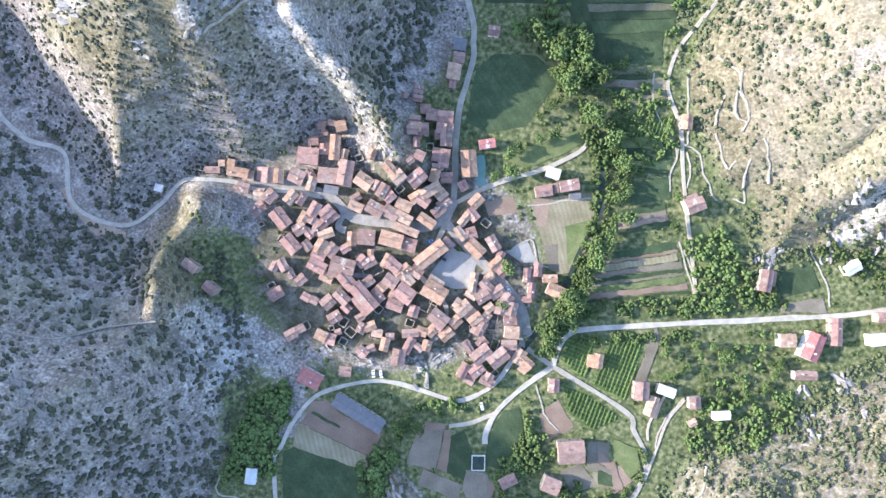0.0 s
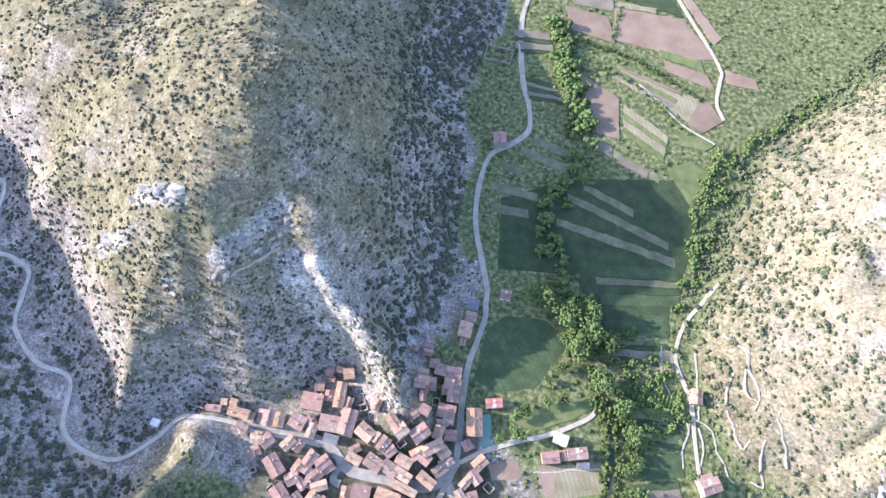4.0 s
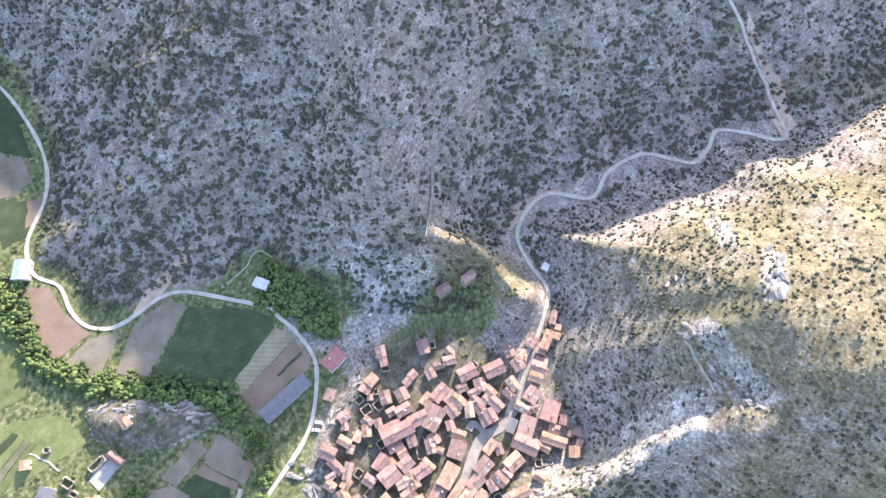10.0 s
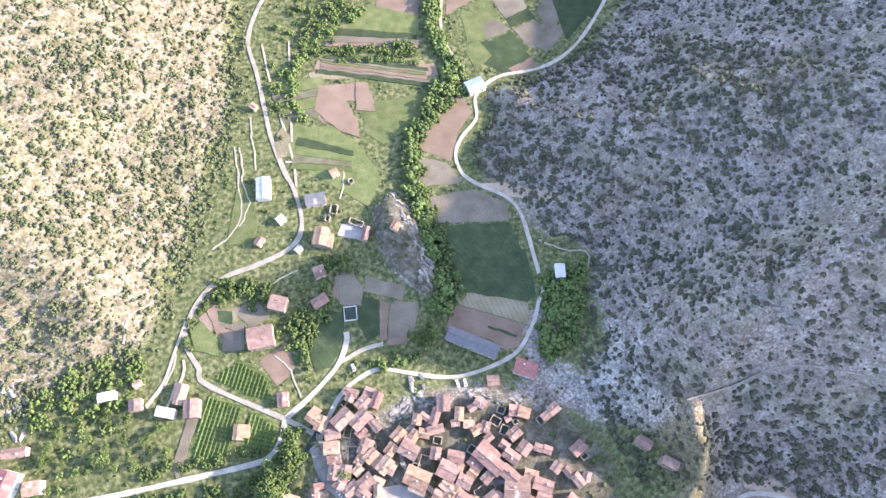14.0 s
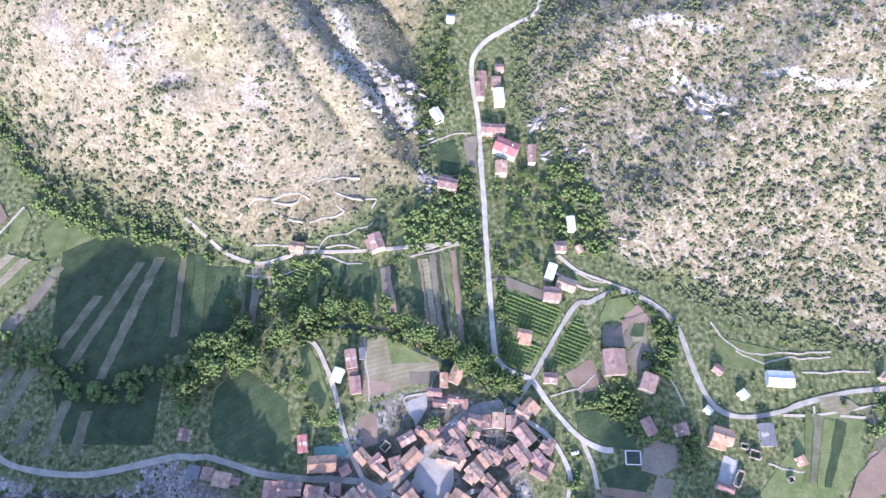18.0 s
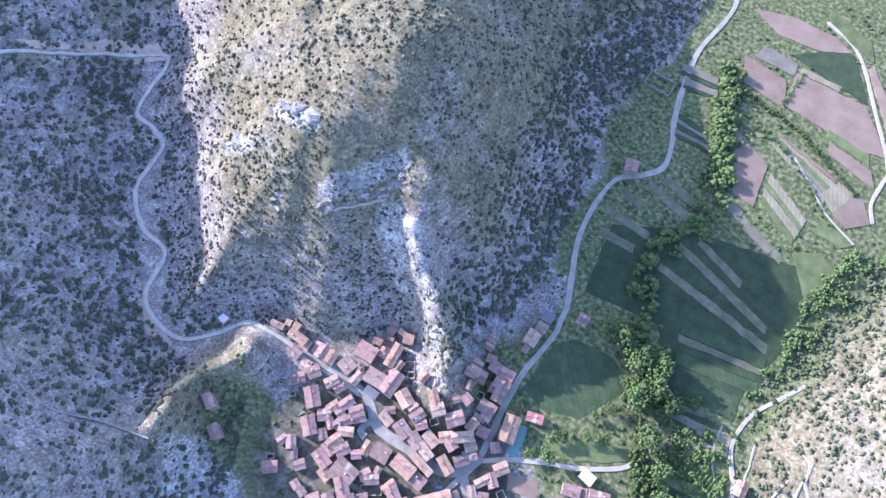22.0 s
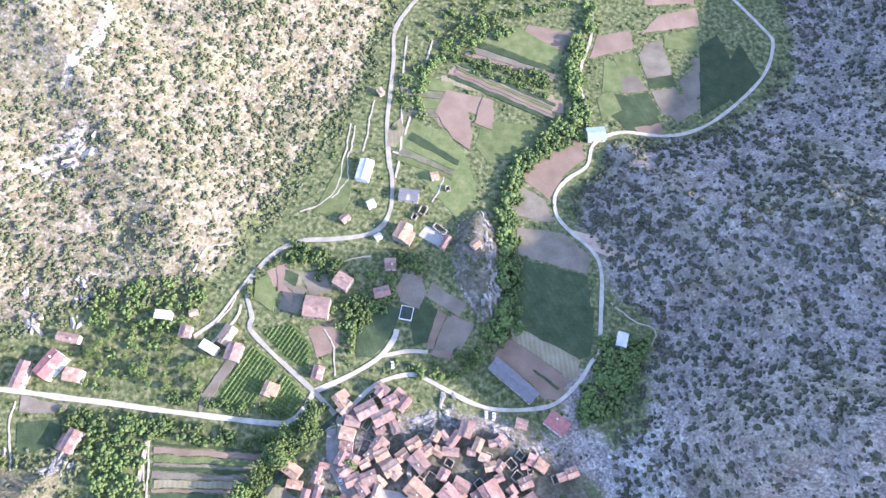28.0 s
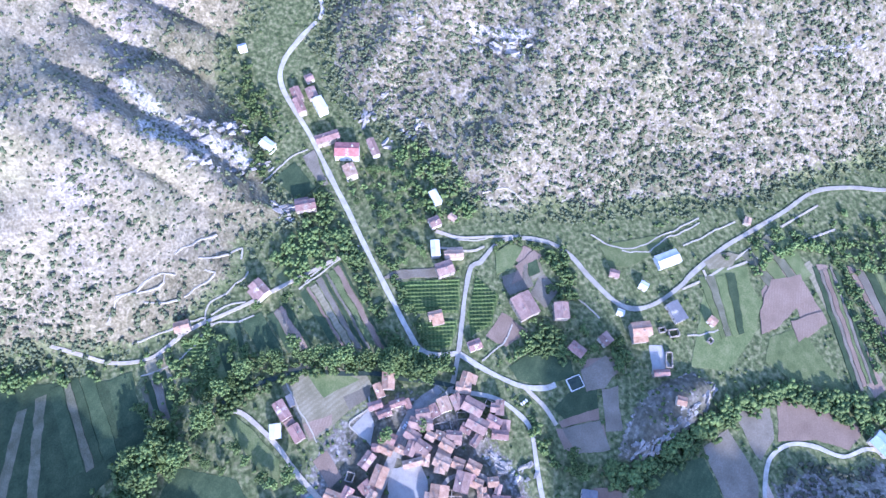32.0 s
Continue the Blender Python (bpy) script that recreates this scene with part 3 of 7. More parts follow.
def house(x, y, length, width, turn, tall, kind="p", flat=0.27, name="house"):
    """A gabled house: ridge along its length, turned by degrees, on ground at x, y."""
    k = HOUSE_COUNT[0] = HOUSE_COUNT[0] + 1
    rnd = random.Random(k * 7 + 3)
    a = radians(turn)
    ca, sa = math.cos(a), math.sin(a)
    L, W = length / 2, width / 2
    corners = [level(x + u * ca - v * sa, y + u * sa + v * ca) for u in (-L, L) for v in (-W, W)]
    base, foot = max(corners), min(corners) - 1.2
    HOUSE_SPOTS.append((x, y))
    root = new(name)
    root.matrix_world = pose(x, y, base, 0, 0, turn)
    plaster = rnd.random() < 0.35 or kind in "rwb"
    wall_mat = WHITE_PAINT if kind in "wr" and rnd.random() < 0.8 else PLASTER if plaster else STONE_WALL
    top = W * flat
    f0 = foot - base
    v = [(-L, -W, f0), (L, -W, f0), (L, W, f0), (-L, W, f0), (-L, -W, tall), (L, -W, tall), (L, W, tall), (-L, W, tall), (-L, 0, tall + top), (L, 0, tall + top)]
    part("wall", v, [(0, 1, 5, 4), (2, 3, 7, 6), (1, 2, 6, 9, 5), (3, 0, 4, 8, 7), (4, 5, 9, 8), (6, 7, 8, 9), (3, 2, 1, 0)], wall_mat, root)
    mats = ROOFS[kind]
    roof_mat = mats[rnd.randrange(len(mats))]
    eave, gable, thick = 0.32, 0.28, 0.2
    rows = 7
    for side in (-1, 1):
        line = []
        for r in range(rows):
            for u, bump in ((r / rows, 0.06), ((r + 1) / rows, 0.02)):
                yy = (W + eave) * (1 - u)
                line.append((side * yy, tall + top - yy * flat + 0.06 + bump))
        line += [(y1, z1 - thick - 0.1) for y1, z1 in (line[-1], line[0])]
        m = len(line)
        sag = rnd.uniform(0.0, 0.12)
        q = [(-L - gable, yy, zz) for yy, zz in line] + [(0, yy, zz - sag) for yy, zz in line] + [(L + gable, yy, zz) for yy, zz in line]
        f = [(j * m + i, j * m + (i + 1) % m, (j + 1) * m + (i + 1) % m, (j + 1) * m + i) for j in range(2) for i in range(m)]
        f += [tuple(range(m))[::-1], tuple(range(2 * m, 3 * m))]
        part("roof_slope", q, [g[::-1] for g in f] if side < 0 else f, roof_mat, root)
    part("ridge_cap", *box(-L - gable, L + gable, -0.22, 0.22, tall + top + 0.02, tall + top + 0.26), roof_mat, root)
    if kind in "opr" and length > 5.5:
        cx, cy = rnd.uniform(-0.6, 0.6) * L, rnd.choice((-1, 1)) * W * 0.35
        stack = part("chimney", *box(cx - 0.35, cx + 0.35, cy - 0.3, cy + 0.3, tall, tall + top + 0.7), wall_mat, root)
        part("cap", *box(cx - 0.45, cx + 0.45, cy - 0.4, cy + 0.4, tall + top + 0.7, tall + top + 0.85), wall_mat, stack)
    if kind in "op" and length > 7.5 and rnd.random() < 0.22:
        # a lean-to along one side
        side, deep, share = rnd.choice((-1, 1)), rnd.uniform(2.2, 3.6), rnd.uniform(0.45, 0.85)
        x0 = -L if rnd.random() < 0.5 else L - 2 * L * share
        x1, hi = x0 + 2 * L * share, tall - rnd.uniform(0.5, 1.4)
        lo = hi - deep * 0.35
        y0, y1 = sorted((side * (W + 0.01), side * (W + deep)))
        za, zb = (lo, hi) if side < 0 else (hi, lo)
        v = [(x0, y0, f0), (x1, y0, f0), (x1, y1, f0), (x0, y1, f0), (x0, y0, za), (x1, y0, za), (x1, y1, zb), (x0, y1, zb)]
        q = [(0, 3, 2, 1), (4, 5, 6, 7), (0, 1, 5, 4), (2, 3, 7, 6), (1, 2, 6, 5), (3, 0, 4, 7)]
        part("lean_to_wall", v, q, wall_mat, root)
        g = 0.3
        ya, yb = (y0 - g, y1) if side < 0 else (y0, y1 + g)
        drop = g * 0.35
        za, zb = (za - drop, zb) if side < 0 else (za, zb - drop)
        v = [(x0 - g, ya, za + 0.05), (x1 + g, ya, za + 0.05), (x1 + g, yb, zb + 0.05), (x0 - g, yb, zb + 0.05)]
        part("lean_to_roof", v + [(a1, b1, c1 + 0.2) for a1, b1, c1 in v], q, mats[rnd.randrange(len(mats))], root)
    n = 0
    for side in (-1, 1):
        for r in range(max(1, int(length // 4))):
            wx = -L + length * (r + 0.5) / max(1, int(length // 4)) + rnd.uniform(-0.4, 0.4)
            for zz in ((1.3, tall - 1.7) if tall > 5 else (1.2,)):
                if side < 0 and n == 0:
                    part("door", *box(wx - 0.5, wx + 0.5, -W - 0.06, -W + 0.1, 0.0, 2.05), DOOR_WOOD, root)
                else:
                    part("window", *box(wx - 0.45, wx + 0.45, side * W - 0.06, side * W + 0.06, zz, zz + 1.1), DARK_GLASS, root)
                n += 1
    what = {"w": "white", "r": "white-walled"}.get(kind, "plastered" if plaster else "rubble-stone")
    return tagged(root, f"{what} gabled house under a {ROOF_WORDS[kind]} roof", "house", group="village houses")


def ruin(x, y, length, width, turn, tall=2.6):
    """A roofless house: four broken stone walls round an overgrown floor."""
    k = HOUSE_COUNT[0] = HOUSE_COUNT[0] + 1
    rnd = random.Random(k * 11)
    base = level(x, y)
    root = new("ruined_house")
    root.matrix_world = pose(x, y, base, 0, 0, turn)
    L, W, t = length / 2, width / 2, 0.55
    for (ax, ay), (bx, by) in (((-L, -W), (L, -W)), ((L, -W), (L, W)), ((L, W), (-L, W)), ((-L, W), (-L, -W))):
        n = max(3, int(math.hypot(bx - ax, by - ay) / 1.3))
        ux, uy = (bx - ax) / math.hypot(bx - ax, by - ay), (by - ay) / math.hypot(bx - ax, by - ay)
        hgt = [tall * rnd.uniform(0.55, 1.0) for _ in range(n + 1)]
        nx, ny = -uy * t / 2, ux * t / 2
        v = []
        for i in range(n + 1):
            x0, y0 = ax + (bx - ax) * i / n, ay + (by - ay) * i / n
            v += [(x0 - nx, y0 - ny, -2), (x0 + nx, y0 + ny, -2), (x0 + nx, y0 + ny, hgt[i]), (x0 - nx, y0 - ny, hgt[i])]
        f = [(4 * i + j, 4 * i + (j + 1) % 4, 4 * i + 4 + (j + 1) % 4, 4 * i + 4 + j) for i in range(n) for j in range(4)] + [(3, 2, 1, 0), (4 * n, 4 * n + 1, 4 * n + 2, 4 * n + 3)]
        part("broken_wall", v, [g[::-1] for g in f], STONE_WALL, root)
    return tagged(root, "roofless ruin with broken rubble-stone walls", "ruin", group="ruined houses")


# ---------- trees and shrubs ----------
def blob_mesh(rng, n, squash=0.8):
    """Vertices and faces of one small uneven clump."""
    base = np.array([(1, 0, 0), (-1, 0, 0), (0, 1, 0), (0, -1, 0), (0, 0, 1), (0, 0, -1), (0.6, 0.6, 0.5), (-0.6, 0.6, 0.5), (-0.6, -0.6, 0.5), (0.6, -0.6, 0.5)], float)
    tri = [(0, 6, 9), (2, 7, 6), (1, 8, 7), (3, 9, 8), (4, 9, 6), (4, 6, 7), (4, 7, 8), (4, 8, 9), (0, 2, 6), (2, 1, 7), (1, 3, 8), (3, 0, 9), (0, 5, 2), (2, 5, 1), (1, 5, 3), (3, 5, 0)]
    tri = np.array(tri)
    v = base[None] * rng.uniform(0.65, 1.25, (n, 10, 1)) + rng.normal(0, 0.08, (n, 10, 3))
    v[:, :, 2] *= squash
    a = rng.uniform(0, 2 * np.pi, n)
    c, s = np.cos(a)[:, None], np.sin(a)[:, None]
    v = np.stack([v[:, :, 0] * c - v[:, :, 1] * s, v[:, :, 0] * s + v[:, :, 1] * c, v[:, :, 2]], 2)
    return v, tri


def clump_mesh(name, places, sizes, mat, seed, squash=0.8):
    rng = np.random.default_rng(seed)
    v, tri = blob_mesh(rng, len(places), squash)
    v = v * np.asarray(sizes)[:, None, None] + np.asarray(places)[:, None, :]
    f = (tri[None] + 10 * np.arange(len(places))[:, None, None]).reshape(-1, 3)
    me = bpy.data.meshes.new(name)
    me.vertices.add(v.size // 3)
    me.vertices.foreach_set("co", v.astype(np.float32).ravel())
    me.loops.add(f.size)
    me.loops.foreach_set("vertex_index", f.astype(np.int32).ravel())
    me.polygons.add(len(f))
    me.polygons.foreach_set("loop_start", np.arange(0, f.size, 3, dtype=np.int32))
    me.update(calc_edges=True)
    me.materials.append(mat)
    return me


def tree_model(seed, tall, spread, label):
    rng = np.random.default_rng(seed)
    root = new("tree")
    ring, v, f = 7, [], []
    stem = [(0, 0, -0.6, 0.30), (0.05, 0.02, tall * 0.3, 0.2), (0.12, -0.05, tall * 0.62, 0.1)]
    for px, py, pz, r in stem:
        v += [(px + r * math.cos(i * math.tau / ring), py + r * math.sin(i * math.tau / ring), pz) for i in range(ring)]
    for k in range(2):
        f += [(k * ring + i, k * ring + (i + 1) % ring, (k + 1) * ring + (i + 1) % ring, (k + 1) * ring + i) for i in range(ring)]
    for j in range(4):
        a = rng.uniform(0, math.tau)
        e = Vector((math.cos(a) * spread * 0.55, math.sin(a) * spread * 0.55, tall * rng.uniform(0.55, 0.75)))
        s = Vector((0.05, 0.02, tall * 0.32))
        k = len(v)
        side = Vector((-math.sin(a), math.cos(a), 0))
        v += [tuple(s + side * 0.12), tuple(s - side * 0.12), tuple(s + Vector((0, 0, 0.2))), tuple(e)]
        f += [(k, k + 3, k + 1), (k + 1, k + 3, k + 2), (k + 2, k + 3, k)]
    part("trunk", v, f, BARK, root)
    n = 130
    lobes = rng.normal(0, 0.45, (6, 3)) * (spread * 0.75, spread * 0.75, tall * 0.16) + (0, 0, tall * 0.66)
    d = rng.normal(0, 1, (n, 3))
    d /= np.linalg.norm(d, axis=1)[:, None]
    p = lobes[rng.integers(0, 6, n)] + d * rng.uniform(0.3, 0.62, (n, 1)) * (spread, spread, tall * 0.34)
    crown = new("crown", clump_mesh("crown", p, rng.uniform(0.28, 0.62, n) * spread / 3.2, LEAF, seed + 1))
    crown.parent = root
    return tagged(root, label, "tree", group="valley trees")


TREES = [tree_model(11, 7.0, 3.4, "broad leafy fruit tree with a rounded green crown"), tree_model(12, 9.0, 3.8, "leafy riverside tree with an uneven crown"),
         tree_model(13, 5.0, 2.6, "small bushy garden tree"), tree_model(14, 12.0, 4.2, "tall full-crowned poplar by the stream")]
for n, proto in enumerate(TREES):
    proto.matrix_world = pose(-16 + 4 * n, -92, level(-16 + 4 * n, -92))


def tree(x, y, model, size=1.0, turn=0.0):
    t = copy_thing(TREES[model], pose(x, y, level(x, y), 0, 0, turn))
    t.scale = (size, size, size * (0.9 + 0.2 * ((x * 7 + y * 3) % 1)))


def grove(name, label, spots, size, seed, mat=None, tall=1.1):
    """Many bushes or far trees that nobody could count, joined: each a heap of clumps."""
    rng = np.random.default_rng(seed)
    pts = np.array(spots, float)
    n = 14
    c = np.repeat(pts, n, 0)
    rad = np.repeat(size * rng.uniform(0.6, 1.3, len(pts)), n)
    off = rng.normal(0, 0.5, (len(c), 3)) * rad[:, None]
    z = ground(c[:, 0], c[:, 1]) + rad * tall * rng.uniform(0.2, 1.2, len(c))
    me = clump_mesh(name, np.stack([c[:, 0] + off[:, 0], c[:, 1] + off[:, 1], z], 1), rad * rng.uniform(0.3, 0.55, len(c)), mat or LEAF, seed + 1)
    return tagged(new(name, me), label, "trees", kind="stuff")


def along(pts, step, spread, seed):
    c = smooth_line(pts, step)
    rng = np.random.default_rng(seed)
    return c + rng.normal(0, spread, c.shape)


def scatter(ring, count, seed):
    rng = np.random.default_rng(seed)
    r = np.array(ring, float)
    p = rng.uniform(r.min(0), r.max(0), (count * 4, 2))
    return p[inside_depth(p[:, 0], p[:, 1], ring) > 1][:count]


def off_roads(x, y, gap):
    """True where a place keeps clear of every road and track by the given gap."""
    free = np.ones(len(x), bool)
    for line, width in ROAD_LINES:
        (x0, y0), (x1, y1) = line.min(0) - 6, line.max(0) + 6
        near = np.nonzero(free & (x > x0) & (x < x1) & (y > y0) & (y < y1))[0]
        if len(near):
            d = np.min([np.hypot(x[near] - cx, y[near] - cy) for cx, cy in line], 0)
            free[near] = d > width * 0.5 + gap
    return free


def shrubs():
    """Scattered dry shrubs over all the hillsides."""
    rng = np.random.default_rng(5)
    p = rng.uniform(-470, 470, (260000, 2))
    x, y = p.T
    depth = np.maximum.reduce([inside_depth(x, y, r) for r in (HILL_NW, HILL_SW, HILL_E, HILL_SE)])
    dens = 0.44 - 0.12 * (inside_depth(x, y, HILL_E) > 0) - 0.06 * (inside_depth(x, y, HILL_NW) > 4) + 0.34 * (inside_depth(x, y, HILL_NW) > 4) * (x > -35) + 0.5 * fbm(x, y, 45, 3, 60) + 0.30 * fbm(x, y, 12, 2, 61)
    keep = (depth > 3 - 6 * (x < -95) - 9 * (x > 90)) & (rng.uniform(0, 1, len(x)) < dens) & (np.hypot(x, y) < 470)
    x, y = x[keep][:95000], y[keep][:95000]
    free = off_roads(x, y, 1.6)
    x, y = x[free], y[free]
    size = np.where(rng.uniform(0, 1, len(x)) < 0.6, rng.uniform(0.9, 1.95, len(x)), rng.uniform(0.45, 0.9, len(x)))
    nw = inside_depth(x, y, HILL_NW) > 0
    size = size * np.where(nw & (x < -40), 0.7, np.where(x > 70, 0.72, 1.0))
    # eastern shrubs are the same growth, with sunlight put into their colour
    for east, mat, label in ((False, SHRUB, "dark dry shrubs dotted over the limestone slopes"), (True, SUNLIT_EVERGREEN, "low shrubs in a sunlit grey-green tone dotted over the pale eastern slopes")):
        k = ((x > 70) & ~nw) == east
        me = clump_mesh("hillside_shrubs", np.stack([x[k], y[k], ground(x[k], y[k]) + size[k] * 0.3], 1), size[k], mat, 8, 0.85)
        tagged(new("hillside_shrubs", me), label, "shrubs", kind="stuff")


def hill_trees():
    """Low evergreen trees, thickest at the foot of the eastern hills."""
    rng = np.random.default_rng(6)
    p = rng.uniform((60, -430), (470, 430), (60000, 2))
    x, y = p.T
    depth = np.maximum(inside_depth(x, y, HILL_E), inside_depth(x, y, HILL_SE))
    dens = 0.20 * np.exp(-np.maximum(depth, 0) / 45) + 0.03 + 0.15 * (inside_depth(x, y, HILL_SE) > 0) + 0.25 * fbm(x, y, 50, 3, 64)
    keep = (depth > -4) & (rng.uniform(0, 1, len(x)) < dens) & (np.hypot(x, y) < 440)
    x, y = x[keep][:9000], y[keep][:9000]
    n = 5
    rad = np.repeat(rng.uniform(1.1, 2.2, len(x)), n)
    c = np.stack([np.repeat(x, n), np.repeat(y, n)], 1)
    off = rng.normal(0, 0.4, c.shape) * rad[:, None]
    z = ground(c[:, 0], c[:, 1]) + rad * rng.uniform(0.2, 1.1, len(c))
    me = clump_mesh("hillside_trees", np.stack([c[:, 0] + off[:, 0], c[:, 1] + off[:, 1], z], 1), rad * rng.uniform(0.4, 0.7, len(c)), SUNLIT_EVERGREEN, 9)
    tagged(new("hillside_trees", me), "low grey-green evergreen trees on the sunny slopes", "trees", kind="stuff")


def tree_line(spots, models, size, seed):
    """Separate trees at the given spots."""
    rnd = random.Random(seed)
    for x, y in spots:
        tree(float(x), float(y), rnd.choice(models), size * rnd.uniform(0.75, 1.25), rnd.randrange(360))


def rock_meshes():
    """A few angular limestone blocks that the ledges share."""
    made = []
    for k in range(7):
        rng = np.random.default_rng(300 + k)
        bm = bmesh.new()
        for _ in range(16):
            p = rng.uniform(-1, 1, 3) * (1.0, 0.62, 0.5)
            bm.verts.new(p / max(1.0, np.abs(p / (1.0, 0.62, 0.5)).max() ** 0.5))
        got = bmesh.ops.convex_hull(bm, input=bm.verts[:])
        bmesh.ops.delete(bm, geom=[v for v in bm.verts if not v.link_faces], context="VERTS")
        me = bpy.data.meshes.new("rock")
        bm.to_mesh(me)
        bm.free()
        me.materials.append(LIMESTONE)
        made.append(me)
    return made


ROCKS = rock_meshes()


def outcrop(x, y, length, turn, size, seed):
    """A ledge of bare limestone blocks standing out of the slope, each block a part."""
    rng = np.random.default_rng(seed)
    root = new("rock_outcrop")
    root.matrix_world = pose(x, y, level(x, y))
    a = radians(turn)
    for _ in range(int(min(34, max(9, length / size * 2.6)))):
        u, v = rng.uniform(-0.5, 0.5) * length, rng.normal(0, 0.7) * size
        px, py, s = x + u * math.cos(a) - v * math.sin(a), y + u * math.sin(a) + v * math.cos(a), size * rng.uniform(0.3, 0.9)
        ob = new("rock", ROCKS[rng.integers(len(ROCKS))])
        ob.parent = root
        tip = pose(px - x, py - y, level(px, py) - level(x, y) + s * 0.05, rng.uniform(-18, 18), rng.uniform(-18, 18), turn + rng.uniform(-30, 30))
        ob.matrix_local = tip @ Matrix.Diagonal((s * rng.uniform(0.9, 1.7), s, s * rng.uniform(0.7, 1.2), 1))
    tagged(root, "bare grey limestone ledge breaking out of the slope", "rock", group="limestone ledges")


def car(x, y, turn, paint, label):
    """A parked car: body, cabin glass and four wheels."""
    root = new("car")
    root.matrix_world = pose(x, y, level(x, y) + 0.3, 0, 0, turn)
    prof = [(-2.1, 0.35), (-2.1, 0.8), (-1.9, 0.95), (-1.5, 1.0), (-1.1, 1.42), (0.5, 1.45), (1.1, 1.0), (1.95, 0.88), (2.1, 0.7), (2.1, 0.35)]
    m = len(prof)
    v = [(px, sy * (0.85 if pz < 1.2 else 0.68), pz) for sy in (-1, 1) for px, pz in prof]
    f = [tuple(range(m)), tuple(range(2 * m - 1, m - 1, -1))] + [(i, m + i, m + (i + 1) % m, (i + 1) % m) for i in range(m)]
    part("body", v, f, paint, root)
    part("windscreen", [(0.56, -0.66, 1.42), (0.56, 0.66, 1.42), (1.08, 0.76, 1.06), (1.08, -0.76, 1.06), (0.5, -0.6, 1.3), (0.5, 0.6, 1.3)], [(0, 3, 2, 1), (0, 1, 5, 4), (0, 4, 3), (1, 2, 5), (2, 3, 4, 5)], DARK_GLASS, root)
    part("rear_window", [(-1.12, -0.66, 1.42), (-1.12, 0.66, 1.42), (-1.5, 0.76, 1.05), (-1.5, -0.76, 1.05), (-1.05, -0.6, 1.3), (-1.05, 0.6, 1.3)], [(0, 1, 2, 3), (0, 4, 5, 1), (0, 3, 4), (1, 5, 2), (2, 5, 4, 3)], DARK_GLASS, root)
    for wx in (-1.3, 1.3):
        for wy in (-0.8, 0.8):
            ring = [(wx + 0.32 * math.cos(i * math.tau / 12), wy + s, 0.32 + 0.32 * math.sin(i * math.tau / 12)) for s in (-0.1, 0.1) for i in range(12)]
            part("wheel", ring, [tuple(range(12)), tuple(range(23, 11, -1))] + [(i, 12 + i, 12 + (i + 1) % 12, (i + 1) % 12) for i in range(12)], DARK_GLASS, root)
    tagged(root, label, "car", group="parked cars")


def tank(x, y, length, width, turn):
    """An open water basin with white walls."""
    root = new("water_basin")
    root.matrix_world = pose(x, y, level(x, y), 0, 0, turn)
    L, W, t = length / 2, width / 2, 0.35
    for s in (-1, 1):
        part("basin_wall", *box(-L, L, *sorted((s * W, s * (W - t))), -1.5, 1.6), WHITE_PAINT, root)
        part("basin_wall", *box(*sorted((s * L, s * (L - t))), -W + t, W - t, -1.5, 1.6), WHITE_PAINT, root)
    part("water_surface", *box(-L + t, L - t, -W + t, W - t, -1.4, 1.2), WATER, root)
    tagged(root, "white-walled open basin of dark water", "basin")


CAR_WHITE = material("car_white", [(0.70, 0.70, 0.70), (0.76, 0.76, 0.76)], 2, 0.35, 0.0)
CAR_DARK = material("car_dark", [(0.05, 0.06, 0.09), (0.07, 0.08, 0.11)], 2, 0.35, 0.0)
CAR_BLUE = material("car_blue", [(0.10, 0.18, 0.34), (0.13, 0.22, 0.40)], 2, 0.35, 0.0)


# ---------- roads and tracks ----------
ribbon("road", [(6.6, 8.0), (12.0, 19.8), (16.0, 30.2), (17.3, 45.0), (17.7, 63.0), (19.9, 84.4), (24.5, 100.1), (28.2, 114.5), (27.8, 120.9), (28.2, 130.9), (24.2, 148.5), (18.9, 174.2), (20.0, 200.6), (26.0, 221.9), (39.0, 231.1), (49.9, 242.6), (49.1, 263.2), (45.9, 275.2), (43.1, 299.7), (43.2, 336.4), (52.4, 370.1), (54.6, 389.8), (46.9, 410.1)], 3.3, ROAD, "dusty grey valley road past the orange house", "road")
ribbon("road", [(-56.7, 34.6), (-75.0, 37.8), (-93.5, 39.1), (-106.1, 43.0), (-123.6, 44.2), (-133.1, 43.3), (-140.7, 35.0), (-144.1, 31.2), (-160.1, 19.2), (-178.0, 21.7), (-191.9, 32.9), (-195.4, 58.0), (-214.8, 65.4), (-231.3, 83.2), (-232.8, 103.6), (-233.3, 115.5), (-244.7, 123.2), (-258.1, 126.8), (-261.3, 145.5), (-261.2, 163.8), (-267.7, 169.5), (-293.5, 149.1), (-306.9, 133.6), (-321.6, 121.3), (-333.3, 108.0)], 2.4, PALE_ROAD, "narrow winding hill road", "road")
ribbon("road", [(72.0, -60.6), (76.0, -48.4), (82.8, -41.4), (93.7, -39.6), (112.8, -38.4), (138.9, -37.0), (159.1, -36.1), (180.0, -35.5), (205.1, -34.1), (238.4, -32.7), (279.7, -28.3), (298.6, -36.3), (313.0, -54.9), (327.3, -74.6), (356.0, -75.7), (373.7, -83.8), (382.7, -110.2), (379.7, -133.7)], 2.9, PALE_ROAD, "pale concrete road leading into the gorge", "road")
